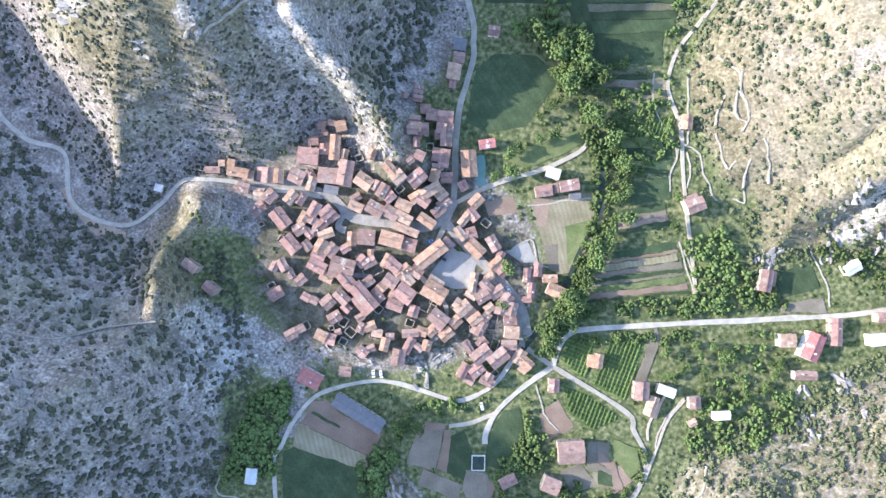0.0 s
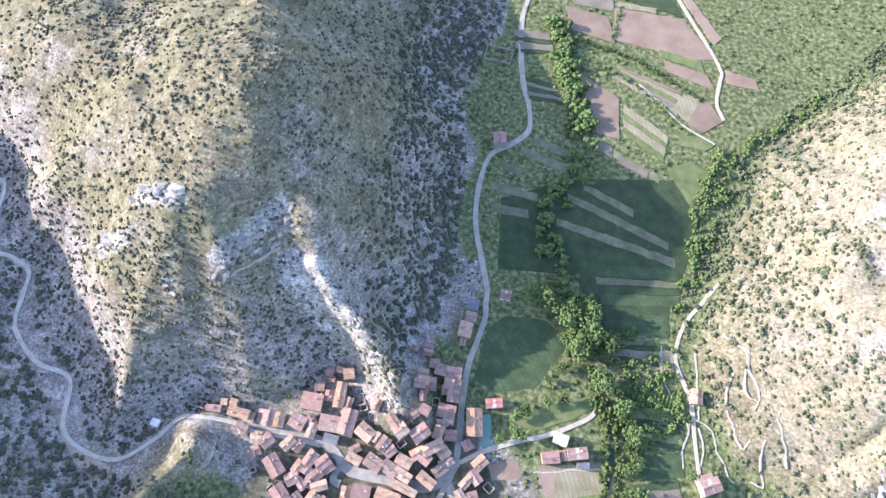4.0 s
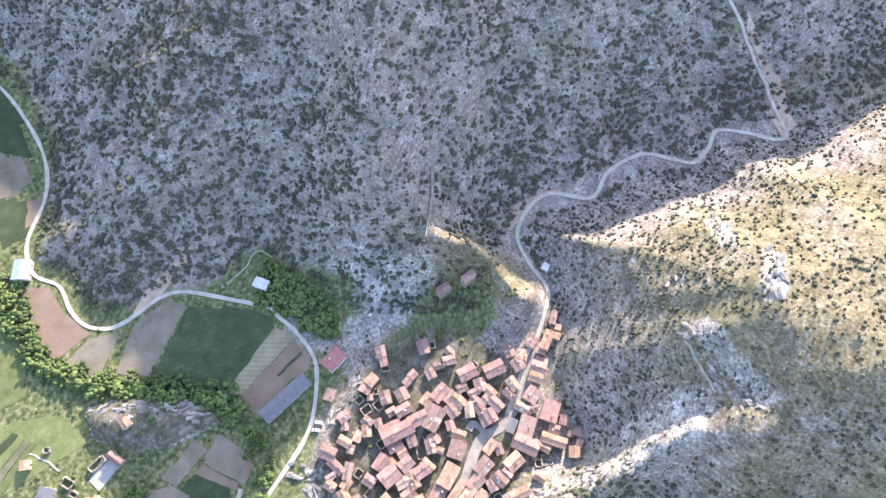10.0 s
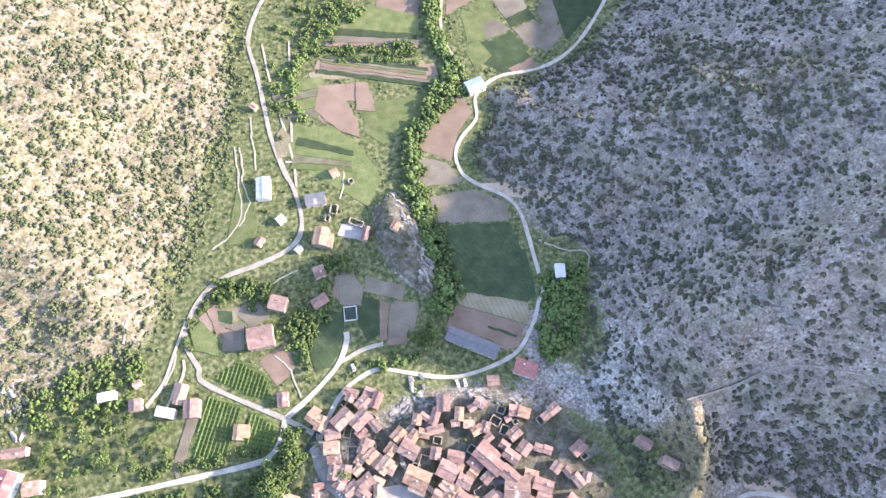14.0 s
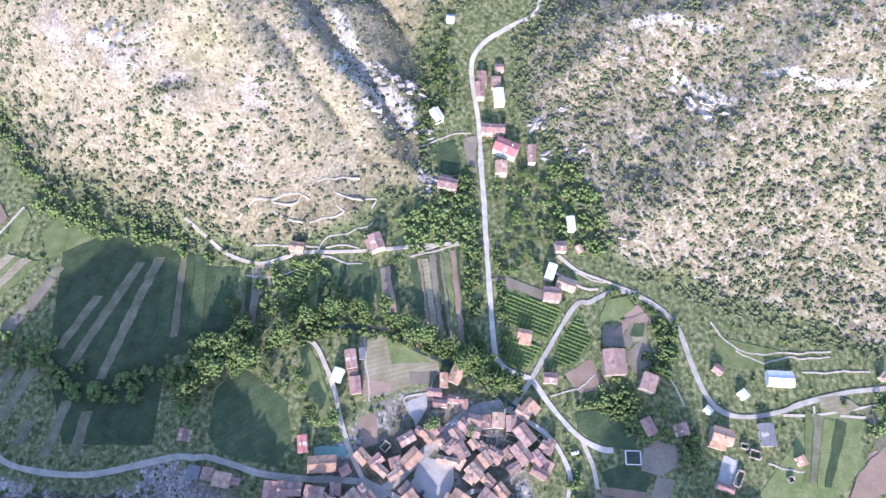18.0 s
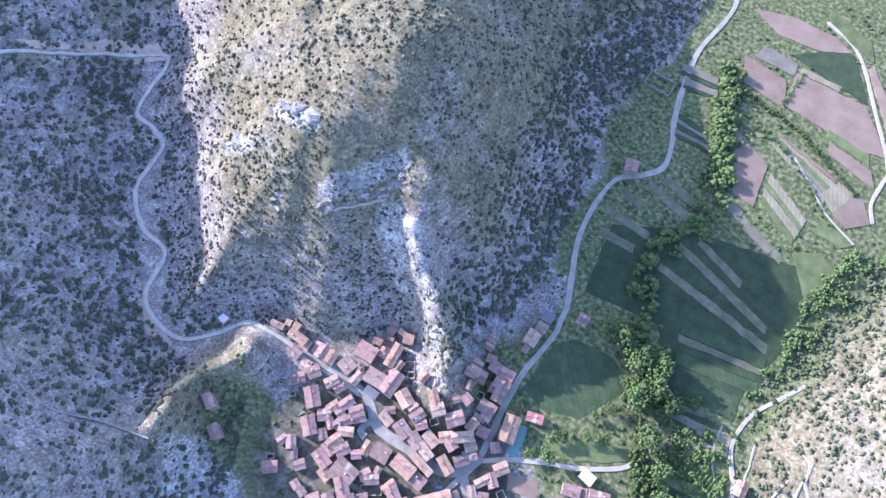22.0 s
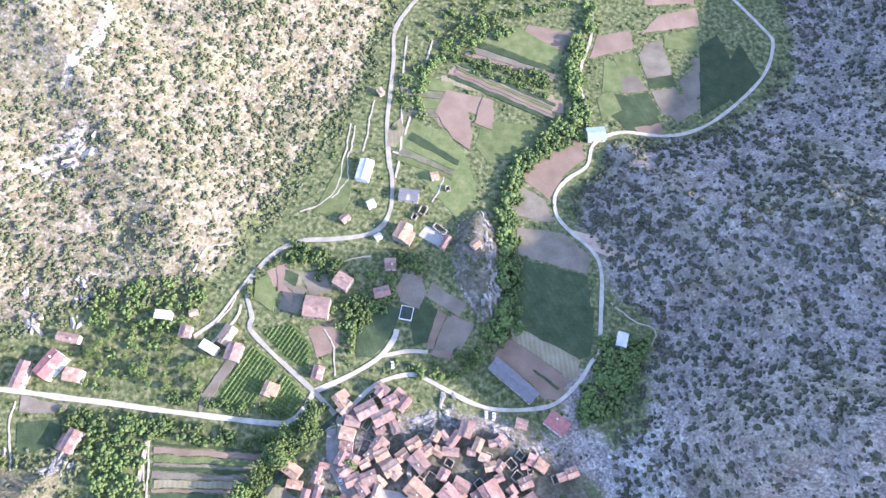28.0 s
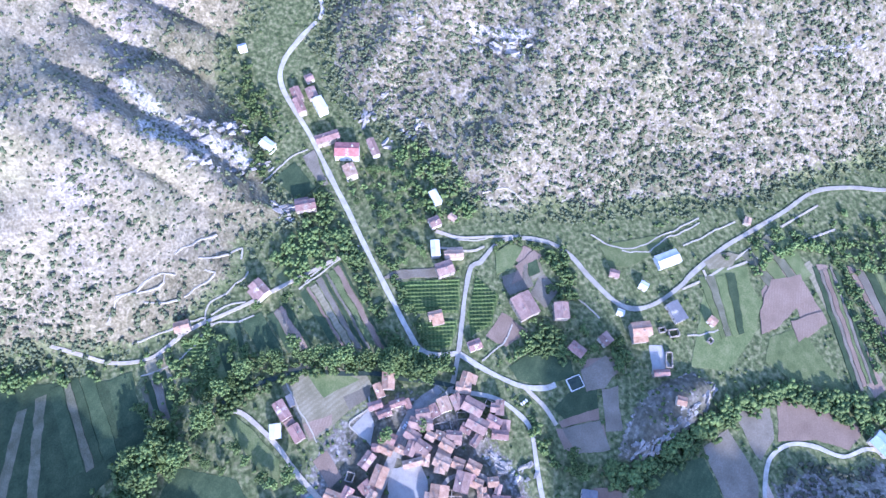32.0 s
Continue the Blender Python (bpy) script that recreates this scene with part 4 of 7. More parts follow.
ribbon("road", [(72.0, -60.6), (87.6, -70.0), (103.6, -79.7), (116.7, -89.6), (117.3, -96.2), (124.1, -110.3), (122.8, -123.4), (112.5, -140.0), (99.4, -148.4), (83.6, -152.0), (63.1, -158.8), (54.2, -167.8), (52.3, -182.4), (56.1, -202.2), (59.1, -209.8), (66.1, -237.2), (68.9, -260.9), (72.1, -289.4), (76.1, -315.2), (69.5, -338.6), (57.8, -362.8), (62.7, -381.5), (70.2, -411.1)], 2.7, ROAD, "grey road looping below the eastern cliff", "road")
ribbon("road", [(72.0, -60.6), (55.1, -47.4), (52.4, -31.7), (44.6, -18.3), (32.7, -7.4)], 2.7, ROAD, "grey road bridging from the junction to the village", "road")
ribbon("road", [(72.0, -60.6), (56.5, -71.1), (41.1, -84.7), (34.3, -97.0), (33.7, -103.3)], 2.9, PALE_ROAD, "pale concrete road below the village", "road")
ribbon("road", [(54.2, -47.3), (45.9, -61.8), (38.2, -70.9), (27.5, -76.9), (16.9, -79.2), (1.9, -74.5), (-16.1, -69.0), (-31.1, -68.1), (-49.3, -71.7), (-61.7, -77.2), (-72.9, -90.5), (-79.7, -104.5), (-83.2, -110.4), (-82.5, -132.3), (-80.6, -159.8), (-74.0, -172.6), (-60.1, -182.6), (-50.0, -193.1), (-48.2, -207.2), (-54.6, -219.4), (-66.1, -231.5), (-69.3, -248.6), (-86.1, -260.7), (-115.1, -263.1), (-138.7, -273.8), (-160.4, -295.4), (-180.5, -324.5), (-187.4, -352.3), (-181.2, -364.5), (-155.6, -393.6), (-144.4, -407.6)], 2.3, PALE_ROAD, "pale road curving round the foot of the village", "road")
ribbon("dirt_track", [(41.1, -85.7), (25.8, -91.6), (13.7, -93.3)], 2.2, DIRT, "dirt track beside the garden plots", "track")
ribbon("dirt_track", [(18.7, 31.7), (30.1, 37.8), (45.2, 44.0), (63.5, 49.0), (79.1, 55.6), (90.1, 62.2), (94.4, 70.2)], 2.6, DIRT, "dirt track leading to the long barn", "track")
ribbon("dirt_track", [(165.4, 144.9), (155.2, 132.4), (143.6, 116.9), (138.6, 96.8), (145.5, 74.7), (146.5, 52.5), (147.7, 33.8), (150.7, 5.8), (154.7, -31.7)], 2.1, DIRT, "dirt track along the foot of the pale hill", "track")
ribbon("footpath", [(-136.8, -31.6), (-163.4, -34.8), (-185.3, -38.8), (-211.7, -30.2), (-248.6, -13.3)], 0.7, ROAD, "faint footpath across the scree", "path")
ribbon("footpath", [(146.6, -79.7), (136.8, -91.2), (130.0, -108.7), (123.5, -124.9)], 1.5, DIRT, "grassy path above the loop road", "path")
ribbon("dirt_track", [(-64.7, -258.3), (-60.6, -278.6), (-55.3, -296.8), (-56.1, -312.8), (-60.2, -336.4), (-58.3, -368.4)], 1.9, DIRT, "dirt track beside the river trees", "track")
ribbon("stream", [(95.2, 74.9), (101.2, 59.7), (99.8, 38.1), (95.7, 19.7), (87.7, 4.5), (79.8, -13.6), (70.5, -27.2), (62.8, -40.7), (52.0, -55.8)], 2.6, WATER, "narrow dark stream between stone banks", "stream")
ribbon("street", [(-97.6, 44.4), (-82.0, 42.2), (-66.3, 39.6), (-50.6, 33.6), (-39.6, 23.2), (-19.1, 20.3), (-0.2, 17.5), (10.9, 22.9), (17.5, 33.6)], 5.5, STREET, "worn village street", "street")
ribbon("street", [(10.9, 22.2), (20.3, 10.2), (31.4, -1.2), (43.1, -12.6), (53.6, -26.6), (58.0, -42.5)], 5, STREET, "village street by the square", "street")
ribbon("street", [(-55.3, -6.7), (-39.6, -8.9), (-28.6, -9.9)], 2.4, STREET, "village lane between tight houses", "street")
ribbon("street", [(-43.7, 27.3), (-48.1, 17.9), (-43.7, 16.0)], 3.5, STREET, "short village lane beside the houses", "street")
ribbon("street", [(-1.8, -10.0), (12.3, -27.4), (6.0, -44.7), (-6.6, -44.6)], 2.2, STREET, "narrow village lane between houses", "street")
ribbon("dirt_track", [(117.3, 400.7), (142.9, 384.0), (163.0, 344.3), (180.0, 305.1), (179.0, 292.8), (175.8, 275.9), (179.5, 262.2)], 2.2, DIRT, "grassy farm lane across the northern fields", "track")
ribbon("dirt_track", [(123.6, 285.7), (139.3, 269.3), (151.9, 255.5), (172.2, 243.3)], 1.5, DIRT, "narrow farm track between plots", "track")
ribbon("footpath", [(58.8, -218.8), (39.6, -215.6), (18.6, -209.5)], 1.2, DIRT, "trodden path down the grass slope", "path")
ribbon("dirt_track", [(135.9, -76.4), (126.2, -93.2), (125.4, -102.5)], 1.5, DIRT, "narrow track above the orchard", "track")
# ---------- fields ----------
field("meadow", "dark green meadow", 0.158, (23.2, 76.8), (29.4, 107.2), (39.8, 115.8), (64.6, 114.4), (76.9, 102.3), (57.8, 74.7), (36.4, 70.1))
field("soil", "bare kidney-shaped yard", 0.166, (33.7, 31.9), (49.7, 34.3), (52.6, 26.3), (36.0, 23.9))
field("rows", "green vineyard rows", 0.174, (78.8, -43.8), (98.5, -44.5), (90.1, -68.5), (77.6, -59.1))
field("rows", "green vineyard rows", 0.182, (104.8, -43.9), (125.7, -44.1), (112.6, -80.8), (93.9, -70.4))
field("grey", "pale footpath between the vines", 0.190, (127.4, -43.4), (133.0, -43.5), (125.4, -69.1), (118.0, -75.3))
field("rows", "green rows inside the road loop", 0.198, (77.6, -71.4), (90.8, -75.3), (110.8, -89.4), (94.2, -96.9), (79.9, -85.5))
field("soil", "bare brown garden plot", 0.206, (64.3, -87.3), (74.5, -79.1), (84.0, -95.0), (67.4, -103.1))
field("yard", "pale paved square", 0.214, (1.6, -10.0), (15.6, 6.4), (30.8, -1.2), (27.6, -8.2), (28.8, -17.0), (15.5, -17.0))
field("yard", "walled terrace garden with pale paving", 0.222, (45.4, 3.9), (58.5, 10.0), (63.6, -3.3), (53.9, -1.9))
field("teal", "green surfaced court beside the house", 0.230, (28.8, 57.8), (33.6, 58.5), (35.0, 41.1), (29.5, 41.0))
field("meadow", "dark green hay meadow", 0.238, (-34.3, -159.9), (-72.8, -155.7), (-78.9, -122.4), (-76.2, -106.5), (-32.7, -120.1), (-29.4, -135.0))
field("grey", "pale fallow field", 0.246, (-27.1, -180.0), (-55.8, -181.5), (-73.4, -167.8), (-72.5, -156.7), (-29.9, -162.2))
field("grey", "pale fallow field", 0.254, (-21.1, -199.9), (-26.7, -208.5), (-42.5, -201.4), (-49.1, -187.2), (-32.4, -187.6), (-23.4, -188.1))
field("soil", "brown field along the river trees", 0.262, (-25.0, -215.1), (-41.4, -242.4), (-59.4, -251.5), (-64.7, -236.9), (-52.3, -222.9), (-44.8, -202.4))
field("soil", "pink-brown ploughed field", 0.270, (38.2, -272.6), (0.6, -270.0), (-2.2, -251.6), (15.5, -258.6), (9.5, -233.2), (33.4, -244.7), (40.4, -258.1))
field("bright", "fresh green field", 0.278, (5.2, -250.5), (-3.6, -253.1), (-41.5, -256.3), (-16.2, -228.5), (-3.9, -221.8), (7.3, -232.0))
field("straw", "striped strip field", 0.286, (37.6, -283.7), (-38.2, -281.8), (-46.5, -267.9), (35.8, -277.3))
field("bright", "bright green strip field", 0.294, (25.7, -312.2), (-11.4, -328.4), (-40.5, -316.7), (-37.3, -299.2), (19.1, -302.0))
field("soil", "brown strip field", 0.302, (-14.9, -338.2), (-43.9, -335.9), (-41.7, -319.4), (-13.8, -329.2))
field("grey", "grey patchwork field", 0.310, (-105.0, -294.8), (-131.9, -300.4), (-140.0, -290.3), (-123.0, -275.3), (-111.5, -286.4))
field("meadow", "dark green patchwork field", 0.318, (-77.1, -290.2), (-104.7, -290.1), (-113.6, -265.6), (-90.9, -262.3), (-76.7, -275.9))
field("bright", "fresh green patchwork field", 0.326, (-70.9, -318.1), (-96.9, -309.0), (-98.0, -293.7), (-71.2, -291.0))
field("bright", "sunny grass slope by the houses", 0.334, (50.5, -245.6), (14.2, -229.1), (0.1, -198.3), (11.5, -179.7), (30.2, -197.3), (56.0, -218.6))
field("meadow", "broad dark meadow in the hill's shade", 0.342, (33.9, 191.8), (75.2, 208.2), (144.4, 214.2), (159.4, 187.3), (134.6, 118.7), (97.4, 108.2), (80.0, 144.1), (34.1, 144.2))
field("strip", "pale mown strip between meadows", 0.350, (85.6, 207.1), (116.6, 190.9), (116.7, 185.0), (85.9, 201.5))
field("strip", "pale mown strip between meadows", 0.358, (75.8, 199.1), (137.8, 170.3), (137.8, 164.7), (76.1, 193.6))
field("strip", "pale mown strip between meadows", 0.366, (68.4, 181.2), (141.1, 160.0), (141.1, 154.4), (68.7, 175.9))
field("strip", "pale mown strip between meadows", 0.374, (112.1, 229.1), (133.8, 216.8), (133.8, 210.7), (112.2, 223.3))
field("strip", "pale mown strip between meadows", 0.382, (93.8, 241.9), (110.3, 229.7), (110.4, 223.4), (94.1, 236.0))
field("strip", "pale mown strip between meadows", 0.390, (45.3, 230.6), (74.7, 218.3), (75.0, 212.2), (45.8, 224.8))
field("strip", "pale mown strip between meadows", 0.398, (28.0, 202.7), (56.6, 197.0), (56.9, 191.2), (28.6, 197.2))
field("strip", "pale mown strip between meadows", 0.406, (27.7, 187.3), (51.2, 185.1), (51.5, 179.4), (28.3, 182.0))
field("strip", "pale mown strip between meadows", 0.414, (53.8, 238.2), (77.7, 228.7), (78.0, 222.5), (54.3, 232.3))
field("strip", "pale mown strip between meadows", 0.422, (32.7, 219.0), (46.2, 213.5), (46.6, 207.5), (33.3, 213.3))
field("grey", "grey fallow plot", 0.430, (-130.6, -329.8), (-136.5, -330.8), (-143.6, -309.4), (-129.5, -290.9), (-123.1, -309.3), (-132.8, -321.6))
field("grey", "grey fallow plot", 0.438, (-108.9, -341.6), (-118.3, -313.6), (-100.7, -307.1), (-94.4, -325.4), (-97.9, -336.4))
field("meadow", "dark green plot", 0.446, (-118.3, -313.6), (-121.1, -304.2), (-102.4, -299.5), (-100.7, -307.1))
field("grey", "grey fallow plot", 0.454, (-120.8, -302.9), (-128.6, -290.1), (-116.1, -278.8), (-112.5, -280.7), (-103.7, -297.6))
field("meadow", "dark green plot", 0.462, (-101.8, -296.1), (-111.9, -280.2), (-100.7, -270.9), (-87.4, -269.6), (-89.9, -291.1))
field("grey", "grey fallow plot", 0.470, (-93.0, -309.1), (-102.3, -297.5), (-83.9, -291.5), (-83.7, -303.8))
field("bright", "fresh green plot", 0.478, (-89.9, -328.5), (-97.1, -312.9), (-83.7, -303.8), (-76.9, -321.4))
field("soil", "brown garden strip", 0.486, (-68.5, -339.0), (-87.0, -346.1), (-90.4, -331.8), (-60.5, -316.7), (-64.3, -337.7))
field("soil", "brown garden strip", 0.494, (-111.5, -272.6), (-114.7, -265.4), (-99.5, -260.2), (-94.5, -265.8))
field("bright", "fresh green plot", 0.502, (-76.8, -292.9), (-86.3, -278.5), (-72.8, -268.4), (-67.9, -285.1))
field("soil", "striped brown field", 0.510, (-106.1, -363.1), (-132.7, -375.8), (-135.6, -359.8), (-95.1, -345.4))
field("soil", "striped brown field", 0.518, (-94.3, -379.3), (-130.8, -390.4), (-131.6, -379.9), (-96.1, -371.4))
field("bright", "fresh green plot", 0.526, (-132.7, -356.9), (-137.1, -337.2), (-111.5, -335.3), (-110.5, -346.1))
field("meadow", "dark green meadow by the road", 0.534, (-164.2, -348.9), (-179.7, -320.0), (-160.1, -297.0), (-149.7, -315.0))
field("soil", "dark ploughed strip", 0.542, (134.9, 31.0), (137.8, 24.4), (108.4, 13.3), (108.3, 20.2))
field("soil", "brown strip field", 0.550, (34.4, -285.7), (31.4, -291.4), (-45.9, -277.0), (-47.2, -268.1), (-33.8, -271.1))
field("soil", "brown strip field", 0.558, (22.5, -305.5), (19.4, -311.1), (-38.1, -295.8), (-35.2, -293.2), (-7.1, -296.9))
field("bright", "fresh green strip", 0.566, (17.4, -313.0), (-8.3, -334.0), (-41.3, -319.2), (-38.9, -301.7))
field("grey", "pale strip field", 0.574, (-31.0, -332.2), (-44.0, -338.7), (-56.6, -333.3), (-49.5, -321.1))
field("soil", "pink-brown field by the river bend", 0.582, (-1.0, -403.8), (-2.2, -416.6), (-16.7, -441.1), (-31.5, -426.2), (-34.5, -393.0), (-18.9, -393.9))
field("soil", "small brown garden plot", 0.590, (110.1, -116.4), (110.6, -128.8), (107.0, -129.9), (102.9, -118.7))
field("grey", "small grey garden plot", 0.598, (101.1, -103.0), (99.3, -119.8), (90.9, -118.4), (91.6, -102.9))
field("grey", "small grey garden plot", 0.606, (97.2, -127.1), (82.9, -131.5), (75.6, -119.1), (87.3, -114.7))
field("grey", "small grey garden plot", 0.614, (91.8, -103.9), (104.0, -103.6), (103.0, -116.6), (93.0, -116.8))
field("soil", "small brown garden plot", 0.622, (107.6, -117.4), (113.4, -115.7), (116.0, -125.4), (110.5, -129.5))
field("straw", "small pale garden plot", 0.630, (94.0, -119.5), (104.3, -119.3), (103.3, -129.1), (94.8, -128.1))
field("straw", "small pale garden plot", 0.638, (45.7, -97.2), (49.7, -95.8), (50.9, -103.7), (47.8, -104.5))
field("meadow", "dark lawn beside the pale road", 0.646, (38.0, -92.4), (45.7, -84.8), (53.4, -83.4), (56.5, -105.4), (41.0, -117.7))
field("bright", "lush grass bank", 0.654, (46.8, 54.6), (54.5, 60.9), (88.8, 73.0), (92.5, 67.0), (76.0, 57.9), (57.4, 50.9))
field("dirt", "red-brown soil scar on the slope", 0.662, (-59.2, -184.7), (-75.1, -182.0), (-93.2, -172.7), (-105.6, -164.0), (-104.8, -160.6), (-90.1, -167.0), (-71.5, -175.2))
field("dirt", "sandy cut bank beside the hill road", 0.670, (-163.6, 8.6), (-178.6, 13.5), (-191.5, 27.3), (-197.0, 37.3), (-193.1, 40.8), (-187.8, 27.8), (-176.3, 19.8), (-163.0, 15.0))
field("dirt", "pale sandy lay-by above the hill road", 0.678, (-326.3, 126.4), (-306.9, 143.5), (-293.2, 164.2), (-273.5, 175.0), (-263.9, 168.7), (-277.7, 155.0), (-290.2, 155.6), (-317.4, 127.2))
field("straw", "small stubble plot", 0.686, (118.4, 100.2), (137.5, 103.2), (137.8, 91.9), (119.7, 89.0))
field("meadow", "dark green plot", 0.694, (114.1, 63.4), (140.3, 66.4), (141.5, 52.3), (115.3, 47.9))
field("meadow", "dark green plot", 0.702, (113.5, 41.7), (139.7, 45.9), (139.4, 33.4), (111.7, 29.3))
field("meadow", "green plot by the track", 0.710, (107.7, 123.9), (135.5, 122.9), (135.1, 109.6), (107.3, 110.8))
field("rows", "green bean rows", 0.718, (103.2, 75.4), (111.2, 77.4), (140.7, 80.8), (138.7, 68.6), (112.5, 64.9))
field("soil", "brown garden plot", 0.726, (34.9, -140.6), (24.7, -132.6), (31.6, -119.4), (39.6, -125.5))
field("grey", "grey garden plot", 0.734, (19.0, -135.3), (-3.8, -125.6), (-0.8, -116.9), (20.6, -125.5))
field("meadow", "green garden lawn", 0.742, (22.2, -123.4), (7.3, -116.7), (14.0, -98.7), (22.1, -95.8), (27.3, -110.5))
field("soil", "garden plot dotted with bushes", 0.750, (2.8, -117.3), (-9.4, -114.0), (-1.9, -90.8), (12.0, -92.2))
field("meadow", "dark lawn by the pale road", 0.758, (42.8, -118.1), (32.0, -115.3), (37.7, -96.5), (48.4, -86.3), (51.0, -99.4))
field("yard", "walled paved yard", 0.766, (31.6, -164.1), (28.5, -171.0), (15.8, -168.9), (17.5, -157.7))
field("bright", "sunny green terrace", 0.774, (59.8, -223.6), (53.1, -241.6), (26.6, -240.2), (14.9, -227.5), (21.9, -212.9))
field("bright", "sunny grass bank above the road", 0.782, (98.4, -167.9), (90.3, -203.8), (81.4, -207.2), (78.7, -177.1), (83.5, -167.0))
field("meadow", "dark green meadow at the valley end", 0.790, (-148.1, -353.6), (-166.9, -316.6), (-156.5, -298.7), (-139.0, -282.0), (-137.3, -299.8), (-135.9, -340.6))
field("soil", "broad bare plot beside the long barn", 0.798, (-68.3, -91.0), (-62.3, -78.4), (-54.1, -78.4), (-46.7, -85.7), (-23.3, -95.6), (-26.6, -104.3), (-32.3, -109.3))
field("straw", "pale stubble band", 0.806, (-71.5, -92.6), (-68.3, -91.3), (-32.3, -109.6), (-31.0, -117.5), (-47.7, -114.4), (-72.6, -103.5))
field("meadow", "dark green meadow below the stubble", 0.814, (-78.3, -106.4), (-72.0, -104.5), (-32.5, -117.8), (-35.6, -136.2), (-78.2, -136.5))
field("meadow", "thin dark crop row", 0.822, (-63.5, -85.2), (-61.9, -84.2), (-46.4, -93.4), (-47.6, -94.3))
field("grey", "grey garden plot", 0.830, (-10.4, -114.4), (-4.6, -96.9), (10.6, -95.2), (6.0, -116.5))
field("soil", "brown plot edged with young trees", 0.838, (6.6, -116.5), (11.2, -95.2), (14.6, -94.6), (12.4, -118.8))
field("meadow", "dark green crop strip", 0.846, (141.3, 9.7), (121.4, 6.0), (103.7, 2.7), (102.1, -1.3), (121.1, 2.0), (142.5, 5.6))
field("soil", "strip of brown soil", 0.854, (142.8, 4.9), (121.0, 1.3), (101.1, -2.1), (100.5, -3.5), (120.9, -0.2), (143.2, 3.4))
field("straw", "strip of pale stubble", 0.862, (142.0, 2.5), (120.8, -0.9), (100.4, -4.1), (98.9, -7.8), (120.5, -4.6), (143.0, -1.4))
field("grey", "strip of fallow ground", 0.870, (144.5, -1.9), (120.5, -5.3), (97.7, -8.6), (96.4, -11.4), (120.2, -8.2), (145.3, -4.9))
field("meadow", "dark green crop strip", 0.878, (146.1, -5.5), (120.2, -8.9), (96.1, -12.1), (95.3, -13.9), (120.0, -10.8), (146.6, -7.4))
field("grey", "strip of fallow ground", 0.886, (146.2, -8.3), (120.0, -11.5), (94.6, -14.7), (94.0, -16.1), (119.8, -12.9), (146.6, -9.7))
field("bright", "fresh green crop strip", 0.894, (146.9, -10.4), (119.8, -13.6), (94.8, -16.6), (93.5, -19.5), (119.5, -16.6), (147.8, -13.6))
field("soil", "strip of brown soil", 0.902, (148.1, -14.3), (119.4, -17.3), (92.5, -20.3), (91.2, -23.3), (119.2, -20.4), (149.0, -17.5))
field("meadow", "dark green crop strip", 0.910, (149.1, -18.2), (119.1, -21.1), (91.7, -23.9), (91.1, -25.2), (119.0, -22.5), (149.5, -19.7))
field("meadow", "dark green crop strip", 0.918, (136.0, 31.6), (123.1, 29.3), (110.3, 27.0), (109.4, 22.7), (123.1, 25.1), (137.1, 27.6))
field("grey", "strip of fallow ground", 0.926, (136.5, 27.2), (123.1, 24.8), (109.3, 22.3), (108.6, 19.1), (123.2, 21.7), (137.2, 24.2))
field("soil", "strip of brown soil", 0.934, (137.4, 23.9), (123.2, 21.3), (108.8, 18.8), (108.2, 16.0), (123.2, 18.7), (138.1, 21.3))
field("meadow", "dark green crop strip", 0.942, (138.1, 21.0), (123.2, 18.3), (108.6, 15.8), (108.0, 12.9), (123.3, 15.6), (138.8, 18.3))
field("meadow", "dark green crop strip", 0.950, (132.3, 72.5), (116.8, 71.1), (102.1, 69.8), (102.4, 67.6), (117.4, 68.6), (133.3, 69.6))
field("bright", "fresh green crop strip", 0.958, (133.5, 69.0), (117.6, 68.0), (102.7, 67.1), (103.4, 62.0), (118.9, 62.3), (135.6, 62.6))
field("meadow", "dark green crop strip", 0.966, (136.6, 62.0), (119.1, 61.7), (102.7, 61.5), (103.3, 56.4), (120.5, 55.9), (138.9, 55.3))
field("bright", "fresh green crop strip", 0.974, (138.8, 54.7), (120.6, 55.3), (103.3, 55.9), (103.6, 52.4), (121.5, 51.3), (140.3, 50.2))
field("meadow", "dark green crop strip", 0.982, (139.6, 49.7), (121.6, 50.8), (104.5, 51.8), (104.7, 49.8), (122.2, 48.4), (140.4, 47.0))
field("strip", "mown grass strip", 0.990, (124.2, 107.6), (112.0, 106.8), (99.9, 106.1), (100.6, 103.8), (112.8, 104.2), (125.1, 104.7))
field("meadow", "dark green crop strip", 0.998, (125.7, 104.3), (112.9, 103.9), (100.9, 103.5), (101.6, 100.9), (113.8, 101.0), (126.8, 101.1))
field("grey", "strip of fallow ground", 1.006, (126.3, 100.7), (113.9, 100.7), (101.6, 100.6), (102.6, 97.1), (115.1, 96.8), (127.7, 96.5))
field("meadow", "dark green crop strip", 1.014, (128.1, 96.2), (115.2, 96.5), (102.3, 96.8), (103.2, 93.6), (116.3, 92.8), (129.5, 92.1))
field("straw", "pale stubble kitchen field", 1.022, (60.1, 33.6), (101.1, 37.5), (102.9, 24.7), (93.5, 8.2), (81.6, -7.7), (74.3, -8.9), (68.0, 5.7), (62.0, 20.9))
field("bright", "weedy green corner of the kitchen field", 1.046, (79.2, 17.7), (98.4, 22.8), (90.6, 6.3), (80.4, -3.9))
field("soil", "strip of brown soil in the kitchen field", 1.062, (61.4, 32.4), (70.3, 33.6), (69.0, 17.1), (63.9, 19.0))
field("grey", "fallow end of the kitchen field", 1.070, (67.0, 7.6), (74.7, 8.2), (75.3, -7.7), (70.2, -6.4))
field("grey", "pale track strip by the houses", 1.078, (130.6, -37.8), (132.9, -45.6), (123.3, -72.9), (117.4, -72.0))
